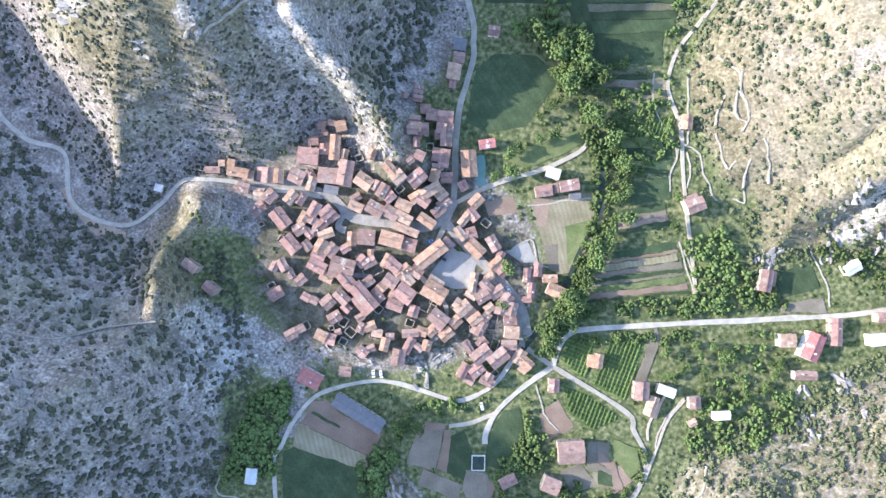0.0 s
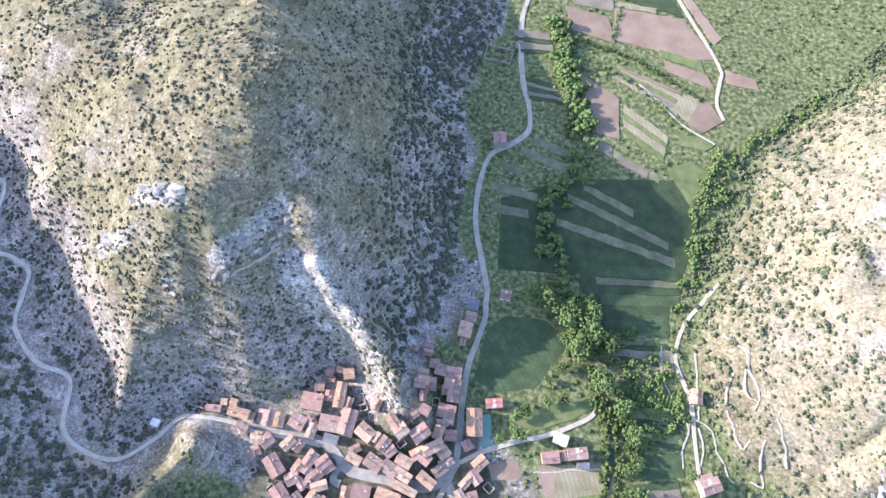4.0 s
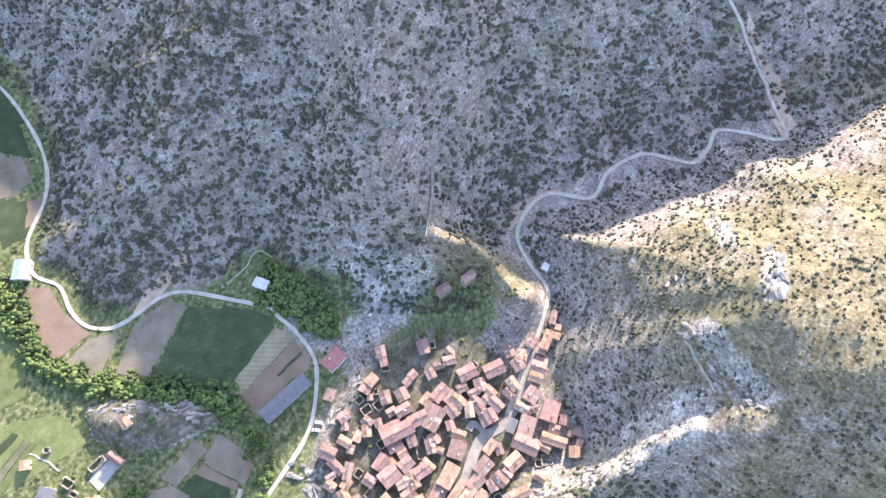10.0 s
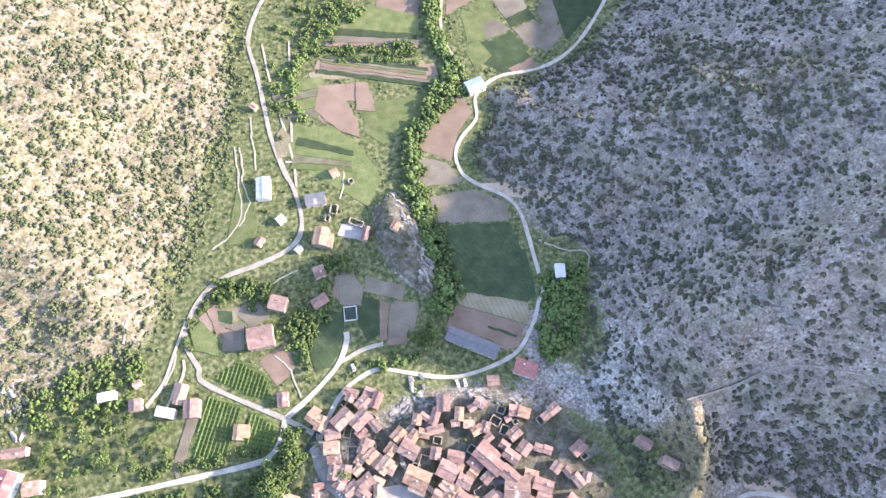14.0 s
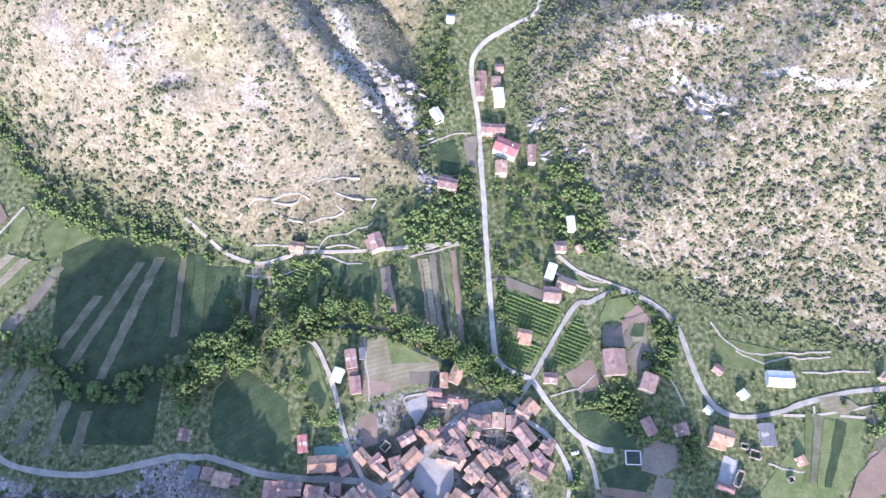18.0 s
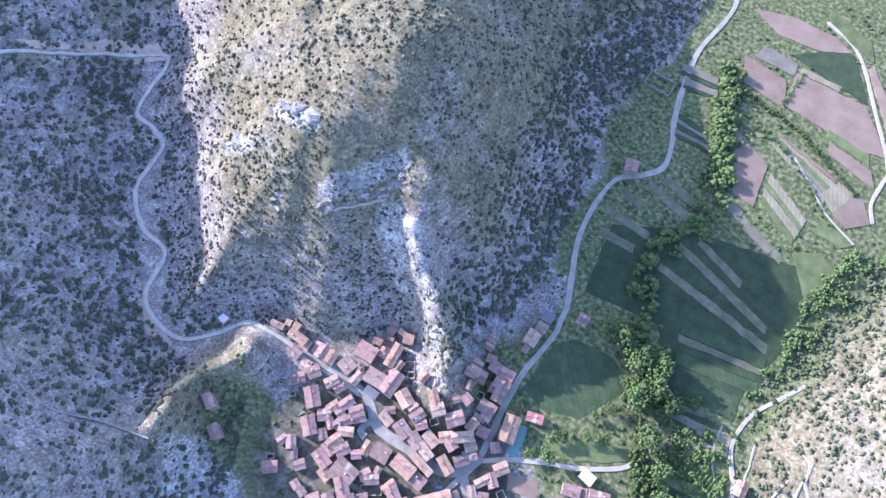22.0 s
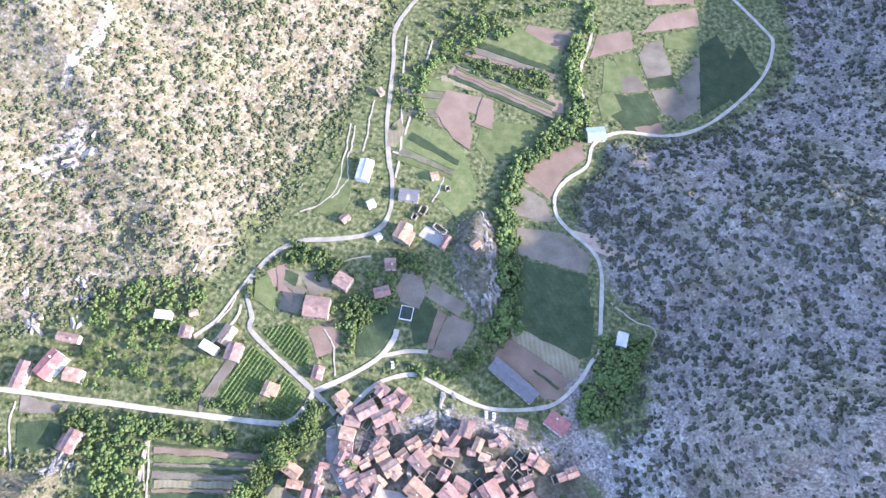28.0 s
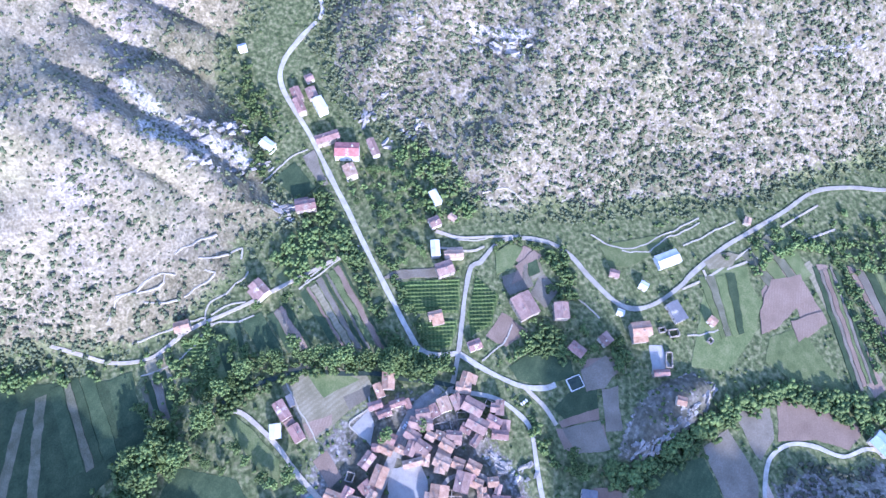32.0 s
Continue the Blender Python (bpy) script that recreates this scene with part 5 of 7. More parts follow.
field("bright", "grass plot between trees", 1.086, (158.8, 20.8), (171.0, -0.7), (159.8, -13.4), (148.6, 13.8))
field("meadow", "garden lawn by the road", 1.094, (218.2, -0.8), (225.2, -17.0), (202.6, -23.3), (199.2, -9.7))
field("grey", "bare garden strip", 1.102, (226.1, -22.5), (228.8, -31.1), (202.5, -31.0), (202.2, -26.5))
field("meadow", "dark green crop strip", 1.110, (142.5, 152.4), (117.0, 152.2), (93.7, 152.1), (94.7, 145.0), (117.7, 145.3), (142.9, 145.8))
field("strip", "mown grass strip", 1.118, (141.8, 145.2), (117.8, 144.7), (93.0, 144.3), (93.6, 140.0), (118.2, 140.6), (142.0, 141.2))
field("meadow", "dark green crop strip", 1.126, (143.6, 140.6), (118.2, 140.0), (95.5, 139.4), (96.0, 135.1), (118.6, 135.8), (143.8, 136.6))
field("meadow", "dark green crop strip", 1.134, (142.6, 136.0), (118.7, 135.2), (94.8, 134.4), (95.8, 127.0), (119.3, 128.0), (142.9, 129.0))
field("soil", "large pink-brown ploughed field", 1.142, (108.9, 350.4), (157.2, 344.3), (178.0, 311.3), (158.0, 309.0), (119.8, 318.8), (106.3, 322.1))
field("meadow", "green strip field", 1.150, (140.7, 381.5), (158.3, 345.4), (118.5, 357.5), (101.4, 363.3), (120.1, 374.6))
field("soil", "pink-brown ploughed field", 1.158, (67.8, 388.9), (94.9, 394.5), (125.7, 390.5), (138.8, 382.7), (120.1, 374.6), (89.3, 374.9))
field("straw", "row of pale beds", 1.166, (111.2, 355.8), (138.2, 352.5), (137.5, 347.7), (110.7, 351.0))
field("grey", "grey fallow plot", 1.174, (83.4, 361.9), (107.4, 357.7), (108.3, 346.8), (79.0, 349.9))
field("soil", "brown ploughed plot", 1.182, (73.4, 348.0), (103.4, 341.6), (108.4, 318.7), (77.8, 326.8))
field("bright", "fresh green strip", 1.190, (138.8, 316.4), (166.5, 308.8), (168.4, 301.0), (138.6, 309.7))
field("soil", "brown strip field", 1.198, (141.3, 306.9), (169.8, 298.6), (175.6, 285.7), (143.1, 298.0))
field("soil", "pink-brown plot", 1.206, (163.3, 275.3), (170.4, 276.3), (178.4, 260.7), (164.7, 251.7), (154.9, 257.1))
field("soil", "strip of brown soil", 1.214, (111.6, 299.1), (131.7, 290.3), (151.7, 281.7), (151.2, 279.3), (131.1, 288.5), (110.9, 297.9))
field("straw", "strip of pale stubble", 1.222, (111.5, 297.3), (131.0, 288.1), (151.6, 278.6), (150.7, 274.8), (130.1, 285.3), (110.5, 295.3))
field("bright", "fresh green crop strip", 1.230, (109.9, 295.3), (130.0, 284.9), (150.3, 274.6), (149.6, 271.9), (129.3, 282.8), (109.2, 293.8))
field("grey", "strip of fallow ground", 1.238, (108.3, 294.0), (129.2, 282.5), (149.6, 271.4), (148.8, 268.2), (128.4, 280.0), (107.4, 292.3))
field("straw", "strip of pale stubble", 1.246, (107.8, 291.8), (128.2, 279.7), (149.2, 267.4), (148.1, 262.8), (127.1, 276.2), (106.6, 289.4))
field("straw", "pale stubble plot", 1.254, (156.2, 284.2), (164.5, 277.3), (155.2, 258.3), (145.0, 268.3))
field("bright", "fresh green plot", 1.262, (151.3, 254.9), (172.2, 243.3), (165.4, 237.2), (147.4, 240.8))
field("straw", "strip of pale stubble", 1.270, (112.6, 268.3), (126.5, 257.7), (141.5, 246.5), (140.4, 240.6), (126.1, 251.3), (112.8, 261.5))
field("bright", "fresh green crop strip", 1.278, (112.0, 261.6), (126.1, 250.8), (140.2, 240.1), (139.6, 237.0), (125.9, 247.5), (112.1, 258.1))
field("straw", "strip of pale stubble", 1.286, (112.4, 257.3), (125.8, 247.0), (139.2, 236.8), (138.1, 231.0), (125.4, 240.7), (112.6, 250.6))
field("bright", "fresh green crop strip", 1.294, (112.6, 250.0), (125.4, 240.2), (137.7, 230.7), (137.0, 226.7), (125.1, 235.9), (112.8, 245.5))
field("bright", "yellow-green grass by the lane", 1.302, (139.1, 221.4), (153.9, 229.0), (168.1, 220.8), (155.7, 191.6))
field("soil", "dusky bare field", 1.310, (82.5, 291.4), (109.3, 272.6), (108.6, 241.2), (94.6, 244.4), (86.2, 271.7))
field("grey", "pale bare strip", 1.318, (89.3, 239.7), (103.9, 235.6), (104.7, 226.2), (87.3, 235.0))
field("grey", "pale bare strip", 1.326, (109.6, 228.6), (128.1, 218.3), (125.9, 213.7), (106.9, 223.4))
field("soil", "brown field beyond the lane", 1.334, (155.4, 378.6), (183.5, 330.1), (177.4, 324.3), (151.6, 374.5))
field("soil", "brown field beyond the lane", 1.342, (183.9, 303.4), (204.0, 297.4), (206.1, 288.3), (184.0, 292.0))
field("bright", "green field beyond the lane", 1.350, (116.5, 413.3), (149.1, 397.4), (154.7, 381.1), (144.4, 385.6), (118.0, 401.5))
field("grey", "strip of fallow ground", 1.358, (36.9, 323.5), (49.3, 322.6), (61.9, 321.7), (62.9, 316.3), (50.1, 316.9), (37.5, 317.5))
field("meadow", "dark green crop strip", 1.366, (38.2, 317.0), (50.2, 316.4), (63.1, 315.9), (63.8, 312.9), (50.7, 313.1), (38.6, 313.4))
field("grey", "strip of fallow ground", 1.374, (38.6, 312.9), (50.8, 312.6), (64.0, 312.5), (65.1, 307.4), (51.7, 307.1), (39.2, 307.0))
field("meadow", "dark green crop strip", 1.382, (38.5, 306.5), (51.8, 306.7), (64.2, 306.9), (64.8, 304.6), (52.1, 304.1), (38.7, 303.8))
field("meadow", "dark green crop strip", 1.390, (46.8, 284.9), (56.8, 282.5), (66.7, 280.1), (68.0, 276.5), (57.8, 278.5), (47.4, 280.6))
field("grey", "strip of fallow ground", 1.398, (47.1, 280.3), (57.9, 278.1), (68.3, 276.1), (69.1, 273.7), (58.5, 275.5), (47.5, 277.4))
field("meadow", "dark green crop strip", 1.406, (47.8, 277.0), (58.6, 275.1), (69.7, 273.2), (70.7, 270.4), (59.3, 272.0), (48.2, 273.7))
field("grey", "strip of fallow ground", 1.414, (47.7, 273.3), (59.4, 271.6), (71.1, 270.0), (72.2, 267.1), (60.2, 268.4), (48.2, 269.8))
field("meadow", "dark green crop strip", 1.422, (48.9, 269.3), (60.2, 268.0), (72.3, 266.8), (73.0, 264.9), (60.7, 266.0), (49.2, 267.2))
ribbon("footpath", [(66.9, -311.6), (63.6, -279.8), (57.9, -246.0), (53.7, -218.8), (53.4, -200.1)], 1.4, DIRT, "pale trodden path on the sunny slope", "path")
ribbon("footpath", [(48.7, -311.7), (52.1, -255.4), (53.4, -232.6)], 1.2, DIRT, "pale trodden path above the houses", "path")
field("bright", "fresh green crop strip", 1.430, (67.3, -280.2), (47.8, -279.6), (29.2, -278.9), (28.0, -270.3), (45.7, -270.1), (64.3, -269.9))
field("strip", "mown grass strip", 1.438, (63.3, -269.1), (45.6, -269.4), (28.3, -269.6), (27.6, -264.4), (44.4, -263.7), (61.6, -262.9))
field("bright", "fresh green crop strip", 1.446, (62.0, -262.1), (44.2, -262.9), (27.4, -263.7), (26.5, -256.8), (42.6, -255.3), (59.7, -253.7))
field("strip", "mown grass strip", 1.454, (59.2, -252.9), (42.4, -254.6), (25.3, -256.2), (24.6, -250.9), (41.2, -248.7), (57.5, -246.5))
field("soil", "strip of brown soil", 1.462, (4.0, -398.6), (-13.9, -406.0), (-32.8, -413.9), (-28.4, -422.2), (-10.9, -414.7), (5.7, -407.7))
field("grey", "strip of fallow ground", 1.470, (6.6, -408.0), (-10.7, -415.3), (-27.8, -422.7), (-23.1, -431.8), (-7.5, -424.9), (8.3, -418.0))
field("soil", "strip of brown soil", 1.478, (7.5, -419.1), (-7.3, -425.5), (-21.8, -431.9), (-19.2, -437.1), (-5.5, -430.9), (8.5, -424.7))
field("meadow", "dark green crop strip", 1.486, (33.6, -282.6), (-5.0, -270.4), (-39.2, -260.0), (-39.3, -263.0), (-5.6, -273.2), (32.3, -285.2))
field("grey", "strip of fallow ground", 1.494, (30.1, -284.9), (-5.7, -273.6), (-41.0, -262.8), (-41.1, -264.9), (-6.1, -275.5), (29.3, -286.7))
field("soil", "strip of brown soil", 1.502, (29.8, -287.2), (-6.2, -275.9), (-39.6, -265.7), (-39.7, -268.3), (-6.7, -278.4), (28.8, -289.5))
field("bright", "fresh green crop strip", 1.510, (28.8, -289.9), (-6.8, -278.7), (-39.3, -268.9), (-39.3, -270.6), (-7.1, -280.3), (28.1, -291.4))
field("grey", "strip of fallow ground", 1.518, (29.6, -292.2), (-7.2, -280.7), (-39.8, -270.8), (-39.8, -272.6), (-7.5, -282.4), (28.8, -293.8))
field("meadow", "dark green crop strip", 1.526, (25.9, -293.3), (-7.6, -282.8), (-41.6, -272.5), (-41.6, -275.0), (-8.1, -285.1), (24.9, -295.4))
field("soil", "strip of brown soil", 1.534, (25.1, -303.1), (-6.4, -297.4), (-37.1, -292.1), (-37.5, -294.4), (-7.8, -300.0), (22.7, -305.9))
field("grey", "strip of fallow ground", 1.542, (21.9, -306.3), (-8.0, -300.4), (-39.1, -294.4), (-39.8, -298.3), (-10.5, -304.8), (17.7, -311.2))
field("meadow", "dark green crop strip", 1.550, (18.1, -311.8), (-10.7, -305.2), (-37.4, -299.2), (-38.1, -303.0), (-13.1, -309.4), (14.0, -316.3))
field("bright", "fresh green crop strip", 1.558, (14.4, -317.0), (-13.3, -309.8), (-38.1, -303.3), (-38.8, -306.6), (-15.3, -313.4), (10.8, -320.9))
field("soil", "pink-brown ploughed field", 1.566, (23.3, -236.4), (36.8, -253.6), (32.0, -272.8), (18.1, -266.7), (9.5, -238.6), (10.9, -229.3))
field("soil", "pink-brown ploughed corner", 1.574, (10.3, -249.8), (7.4, -270.2), (-0.3, -261.7), (-2.0, -246.5))
field("bright", "fresh green crop strip", 1.582, (56.5, -213.4), (37.0, -209.4), (17.8, -205.5), (17.3, -208.1), (36.1, -212.7), (55.0, -217.4))
field("strip", "mown grass strip", 1.590, (55.0, -218.0), (35.9, -213.2), (17.7, -208.6), (17.2, -211.8), (34.7, -217.3), (53.1, -223.1))
field("bright", "fresh green crop strip", 1.598, (52.3, -223.5), (34.6, -217.7), (16.7, -212.1), (16.1, -215.6), (33.2, -222.3), (50.2, -229.1))
field("meadow", "dark green crop strip", 1.606, (51.3, -230.1), (33.1, -222.8), (15.8, -215.9), (15.2, -219.4), (31.8, -227.3), (49.2, -235.7))
field("soil", "bare plot inside the loop road", 1.614, (106.8, -114.1), (111.3, -130.0), (106.1, -132.0), (101.0, -115.4))
field("grey", "strip of fallow ground", 1.622, (103.1, -109.0), (100.0, -105.5), (97.0, -102.1), (97.1, -106.8), (100.3, -109.7), (103.7, -112.7))
field("soil", "strip of brown soil", 1.630, (103.8, -113.2), (100.4, -110.2), (96.9, -107.2), (97.0, -114.1), (100.8, -116.3), (104.6, -118.5))
field("grey", "strip of fallow ground", 1.638, (104.6, -119.0), (100.8, -116.9), (97.2, -114.8), (97.2, -117.9), (101.0, -119.6), (105.0, -121.4))
field("meadow", "dark green crop strip", 1.646, (105.1, -121.9), (101.1, -120.2), (97.2, -118.5), (97.3, -126.3), (101.6, -127.1), (106.0, -127.9))
field("bright", "grass inside the loop road", 1.654, (119.5, -106.7), (121.0, -119.2), (114.8, -123.4), (105.7, -110.4), (106.5, -101.4))
field("grey", "bare ground by the basin", 1.662, (35.2, -121.0), (36.9, -137.5), (26.6, -142.5), (20.7, -127.0), (22.9, -117.0))
field("straw", "sandy cutting beside the road", 1.670, (63.3, -222.2), (64.8, -234.9), (59.2, -244.9), (53.8, -236.8), (57.6, -222.5))
# ---------- dry-stone walls ----------
ribbon("dry_stone_wall", [(130.4, 105.6), (130.2, 91.9), (134.3, 75.5), (143.3, 62.1), (140.4, 49.4), (139.1, 37.7)], 0.8, TERRACE_STONE, "low pale dry-stone terrace wall", "wall", 0.25)
ribbon("dry_stone_wall", [(172.2, 101.1), (173.3, 92.0), (178.8, 80.0)], 0.8, TERRACE_STONE, "low pale dry-stone terrace wall", "wall", 0.25)
ribbon("dry_stone_wall", [(58.7, 29.4), (67.9, 30.5), (96.8, 34.3)], 0.8, TERRACE_STONE, "low pale dry-stone terrace wall", "wall", 0.25)
ribbon("dry_stone_wall", [(46.4, 3.9), (59.5, 10.6), (63.6, -2.4), (70.6, -4.7)], 0.8, TERRACE_STONE, "low pale dry-stone terrace wall", "wall", 0.25)
ribbon("dry_stone_wall", [(78.2, -16.7), (62.8, -39.2), (56.0, -45.2)], 0.8, TERRACE_STONE, "low pale dry-stone terrace wall", "wall", 0.25)
ribbon("dry_stone_wall", [(86.2, -233.4), (85.8, -208.7), (83.3, -191.6), (90.1, -179.4)], 0.8, TERRACE_STONE, "low pale dry-stone terrace wall", "wall", 0.25)
ribbon("dry_stone_wall", [(-87.7, -141.6), (-101.3, -132.2), (-114.7, -128.9), (-112.7, -117.9)], 0.8, TERRACE_STONE, "low pale dry-stone terrace wall", "wall", 0.25)
ribbon("dry_stone_wall", [(145.8, -79.0), (132.2, -96.0), (130.0, -108.7)], 0.8, TERRACE_STONE, "low pale dry-stone terrace wall", "wall", 0.25)
ribbon("dry_stone_wall", [(146.3, 5.6), (152.8, -13.9), (149.4, -32.3)], 0.8, TERRACE_STONE, "low pale dry-stone terrace wall", "wall", 0.25)
ribbon("dry_stone_wall", [(-105.5, 107.8), (-96.8, 115.0), (-83.8, 126.2)], 0.8, TERRACE_STONE, "low pale dry-stone terrace wall", "wall", 0.25)
ribbon("dry_stone_wall", [(162.1, 112.1), (171.9, 99.0), (172.3, 79.7), (178.2, 75.0)], 0.8, TERRACE_STONE, "low pale dry-stone terrace wall", "wall", 0.25)
ribbon("dry_stone_wall", [(143.8, 9.5), (147.8, -4.7), (150.4, -14.2), (155.7, -33.4)], 0.8, TERRACE_STONE, "low pale dry-stone terrace wall", "wall", 0.25)
ribbon("dry_stone_wall", [(218.1, 7.0), (227.8, -11.9), (231.4, -27.9)], 0.8, TERRACE_STONE, "low pale dry-stone terrace wall", "wall", 0.25)
ribbon("dry_stone_wall", [(186.4, 65.6), (189.3, 55.6), (192.4, 41.3)], 0.8, TERRACE_STONE, "low pale dry-stone terrace wall", "wall", 0.25)
ribbon("dry_stone_wall", [(172.0, 96.3), (177.4, 83.2), (178.4, 75.8), (176.6, 70.1)], 0.8, TERRACE_STONE, "low pale dry-stone terrace wall", "wall", 0.25)
ribbon("dry_stone_wall", [(164.1, 69.6), (167.9, 54.3), (170.3, 50.0), (174.4, 54.8)], 0.8, TERRACE_STONE, "low pale dry-stone terrace wall", "wall", 0.25)
ribbon("dry_stone_wall", [(180.7, 55.4), (180.3, 39.9), (180.8, 31.2), (174.8, 34.4)], 0.8, TERRACE_STONE, "low pale dry-stone terrace wall", "wall", 0.25)
ribbon("dry_stone_wall", [(146.1, 66.3), (156.3, 57.5), (158.7, 47.2), (163.5, 35.6), (166.5, 32.5)], 0.8, TERRACE_STONE, "low pale dry-stone terrace wall", "wall", 0.25)
ribbon("dry_stone_wall", [(148.6, 60.2), (151.0, 49.9), (149.8, 39.9)], 0.8, TERRACE_STONE, "low pale dry-stone terrace wall", "wall", 0.25)
ribbon("dry_stone_wall", [(149.4, 105.4), (149.5, 89.6), (150.2, 75.4), (148.9, 64.6)], 0.8, TERRACE_STONE, "low pale dry-stone terrace wall", "wall", 0.25)
ribbon("dry_stone_wall", [(144.7, 63.3), (139.2, 43.8)], 0.8, TERRACE_STONE, "low pale dry-stone terrace wall", "wall", 0.25)
ribbon("dry_stone_wall", [(167.7, 90.7), (163.8, 82.8), (163.5, 72.5)], 0.8, TERRACE_STONE, "low pale dry-stone terrace wall", "wall", 0.25)
ribbon("dry_stone_wall", [(157.1, -115.6), (153.8, -129.1), (141.0, -138.4)], 0.8, TERRACE_STONE, "low pale dry-stone terrace wall", "wall", 0.25)
ribbon("dry_stone_wall", [(106.3, -166.8), (94.3, -175.7), (88.1, -188.7), (88.9, -206.8), (89.1, -234.5)], 0.8, TERRACE_STONE, "low pale dry-stone terrace wall", "wall", 0.25)
ribbon("dry_stone_wall", [(77.2, -216.4), (77.7, -235.3), (78.1, -254.7)], 0.8, TERRACE_STONE, "low pale dry-stone terrace wall", "wall", 0.25)
ribbon("dry_stone_wall", [(74.8, -138.3), (64.2, -143.4), (57.5, -145.0)], 0.8, TERRACE_STONE, "low pale dry-stone terrace wall", "wall", 0.25)
ribbon("dry_stone_wall", [(26.9, -188.4), (24.0, -203.8), (20.8, -212.6)], 0.8, TERRACE_STONE, "low pale dry-stone terrace wall", "wall", 0.25)
ribbon("dry_stone_wall", [(62.9, -71.6), (67.9, -88.8), (74.9, -96.4)], 0.8, TERRACE_STONE, "low pale dry-stone terrace wall", "wall", 0.25)
# ---------- houses ----------
house(-116.0, 49.1, 7.5, 3.2, 0, 4.3, "p")
house(-111.1, 52.9, 3.2, 2.9, 0, 2.9, "o")
house(-105.7, 53.1, 3.8, 3.2, -10, 3.4, "o")
house(-102.2, 47.8, 11.2, 4.7, -10, 5.3, "o")
house(-96.8, 46.2, 5.6, 5.0, -8, 3.6, "o")
house(-86.0, 46.3, 8.1, 6.2, 85, 4.7, "p")
house(-80.1, 45.7, 7.5, 5.0, 85, 5.1, "o")
house(-70.1, 45.7, 8.1, 7.5, -25, 5.1, "p")
house(-99.6, 39.5, 6.2, 5.0, -15, 4.5, "p")
house(-91.1, 37.1, 5.6, 3.8, -5, 3.8, "o")
house(-85.1, 34.8, 6.9, 6.2, 45, 4.5, "p")
house(-91.3, 28.3, 6.9, 5.6, 35, 4.2, "p")
house(-63.9, 56.9, 11.2, 8.7, -6, 5.3, "p")
house(-61.1, 65.4, 5.0, 4.4, 0, 3.5, "p")
house(-55.2, 60.9, 5.6, 4.4, 88, 3.8, "p")
house(-56.0, 73.6, 4.9, 3.7, 75, 4.5, "p")
house(-54.9, 70.0, 3.2, 2.9, 0, 3.7, "p")
house(-50.7, 74.9, 3.7, 2.8, -10, 4.0, "o")
house(-45.4, 72.7, 5.5, 5.5, 12, 4.6, "o")
house(-48.9, 61.2, 13.6, 5.3, 86, 6.1, "o")
house(-44.4, 55.7, 9.3, 3.8, 76, 4.9, "o")
house(-62.8, 46.7, 6.2, 4.7, -60, 4.4, "p")
house(-62.1, 41.7, 7.5, 4.4, 75, 4.9, "o")
house(-53.0, 45.9, 10.2, 8.1, -5, 5.8, "p")
house(-43.0, 47.1, 13.6, 7.8, 80, 6.6, "p")
house(-51.3, 38.3, 7.5, 4.1, -10, 4.2, "g")
house(-32.9, 42.5, 9.3, 7.2, -35, 5.3, "o")
house(-25.8, 39.8, 5.6, 4.1, 60, 4.3, "p")
house(-22.6, 37.3, 7.5, 5.0, 60, 4.6, "p")
house(-28.3, 56.8, 5.6, 3.8, 70, 3.7, "o")
house(-18.2, 48.2, 8.4, 5.0, -50, 4.9, "o")
house(-13.9, 43.9, 6.9, 6.2, 40, 4.0, "o")
house(-3.9, 43.7, 9.3, 6.9, 40, 5.6, "p")
house(-18.9, 33.9, 6.2, 5.0, 40, 4.7, "p")
house(-11.1, 29.5, 8.4, 5.3, -25, 4.9, "o")
house(-4.2, 33.9, 7.5, 5.3, 30, 4.4, "o")
house(-73.5, 34.2, 7.5, 5.0, 50, 5.1, "o")
house(-68.4, 33.3, 6.2, 5.0, 60, 4.3, "p")
house(-60.5, 27.3, 8.1, 5.6, 60, 5.2, "p")
house(-53.7, 25.7, 7.5, 5.9, 40, 5.0, "p")
house(-37.6, 28.9, 7.8, 4.7, -25, 4.7, "o")
house(-37.7, 33.9, 5.6, 3.8, 30, 4.0, "p")
house(-27.0, 27.6, 9.3, 6.9, -30, 5.3, "p")
house(-18.3, 25.4, 8.7, 6.5, -30, 4.9, "p")
house(-79.0, 22.3, 11.2, 7.5, -52, 5.3, "p")
house(-66.5, 22.7, 6.9, 4.7, 60, 4.2, "o")
house(-61.6, 21.4, 4.4, 4.4, 60, 4.1, "p")
house(-55.4, 20.5, 7.5, 5.6, 50, 4.1, "p")
house(-50.5, 23.7, 5.6, 4.7, 40, 3.6, "p")
house(-59.7, 16.1, 5.6, 4.7, 60, 4.2, "p")
house(-54.1, 13.9, 8.1, 4.7, 20, 4.5, "o")
house(-68.7, 16.8, 6.9, 6.2, 30, 4.5, "p")
house(-63.7, 14.3, 6.2, 3.8, -50, 4.2, "p")
house(-73.4, 8.3, 10.2, 7.2, -50, 5.2, "p")
house(-64.6, 7.4, 5.6, 4.4, -50, 4.6, "p")
house(-57.2, 7.1, 8.1, 5.9, 60, 4.5, "o")
house(-58.4, 1.8, 7.5, 3.2, -25, 4.5, "p")
house(-51.3, 4.9, 7.5, 5.9, 50, 4.3, "p")
house(-43.6, 5.8, 5.0, 4.4, 30, 4.0, "p")
house(-32.0, 12.0, 9.3, 8.1, -5, 4.9, "p")
house(-40.1, 11.1, 7.8, 4.4, 86, 4.5, "o")
house(-18.2, 10.7, 12.4, 7.5, -15, 6.3, "o")
house(-8.9, 7.9, 8.7, 6.9, -15, 4.8, "p")
house(-29.6, 2.7, 5.0, 3.2, 86, 4.0, "o")
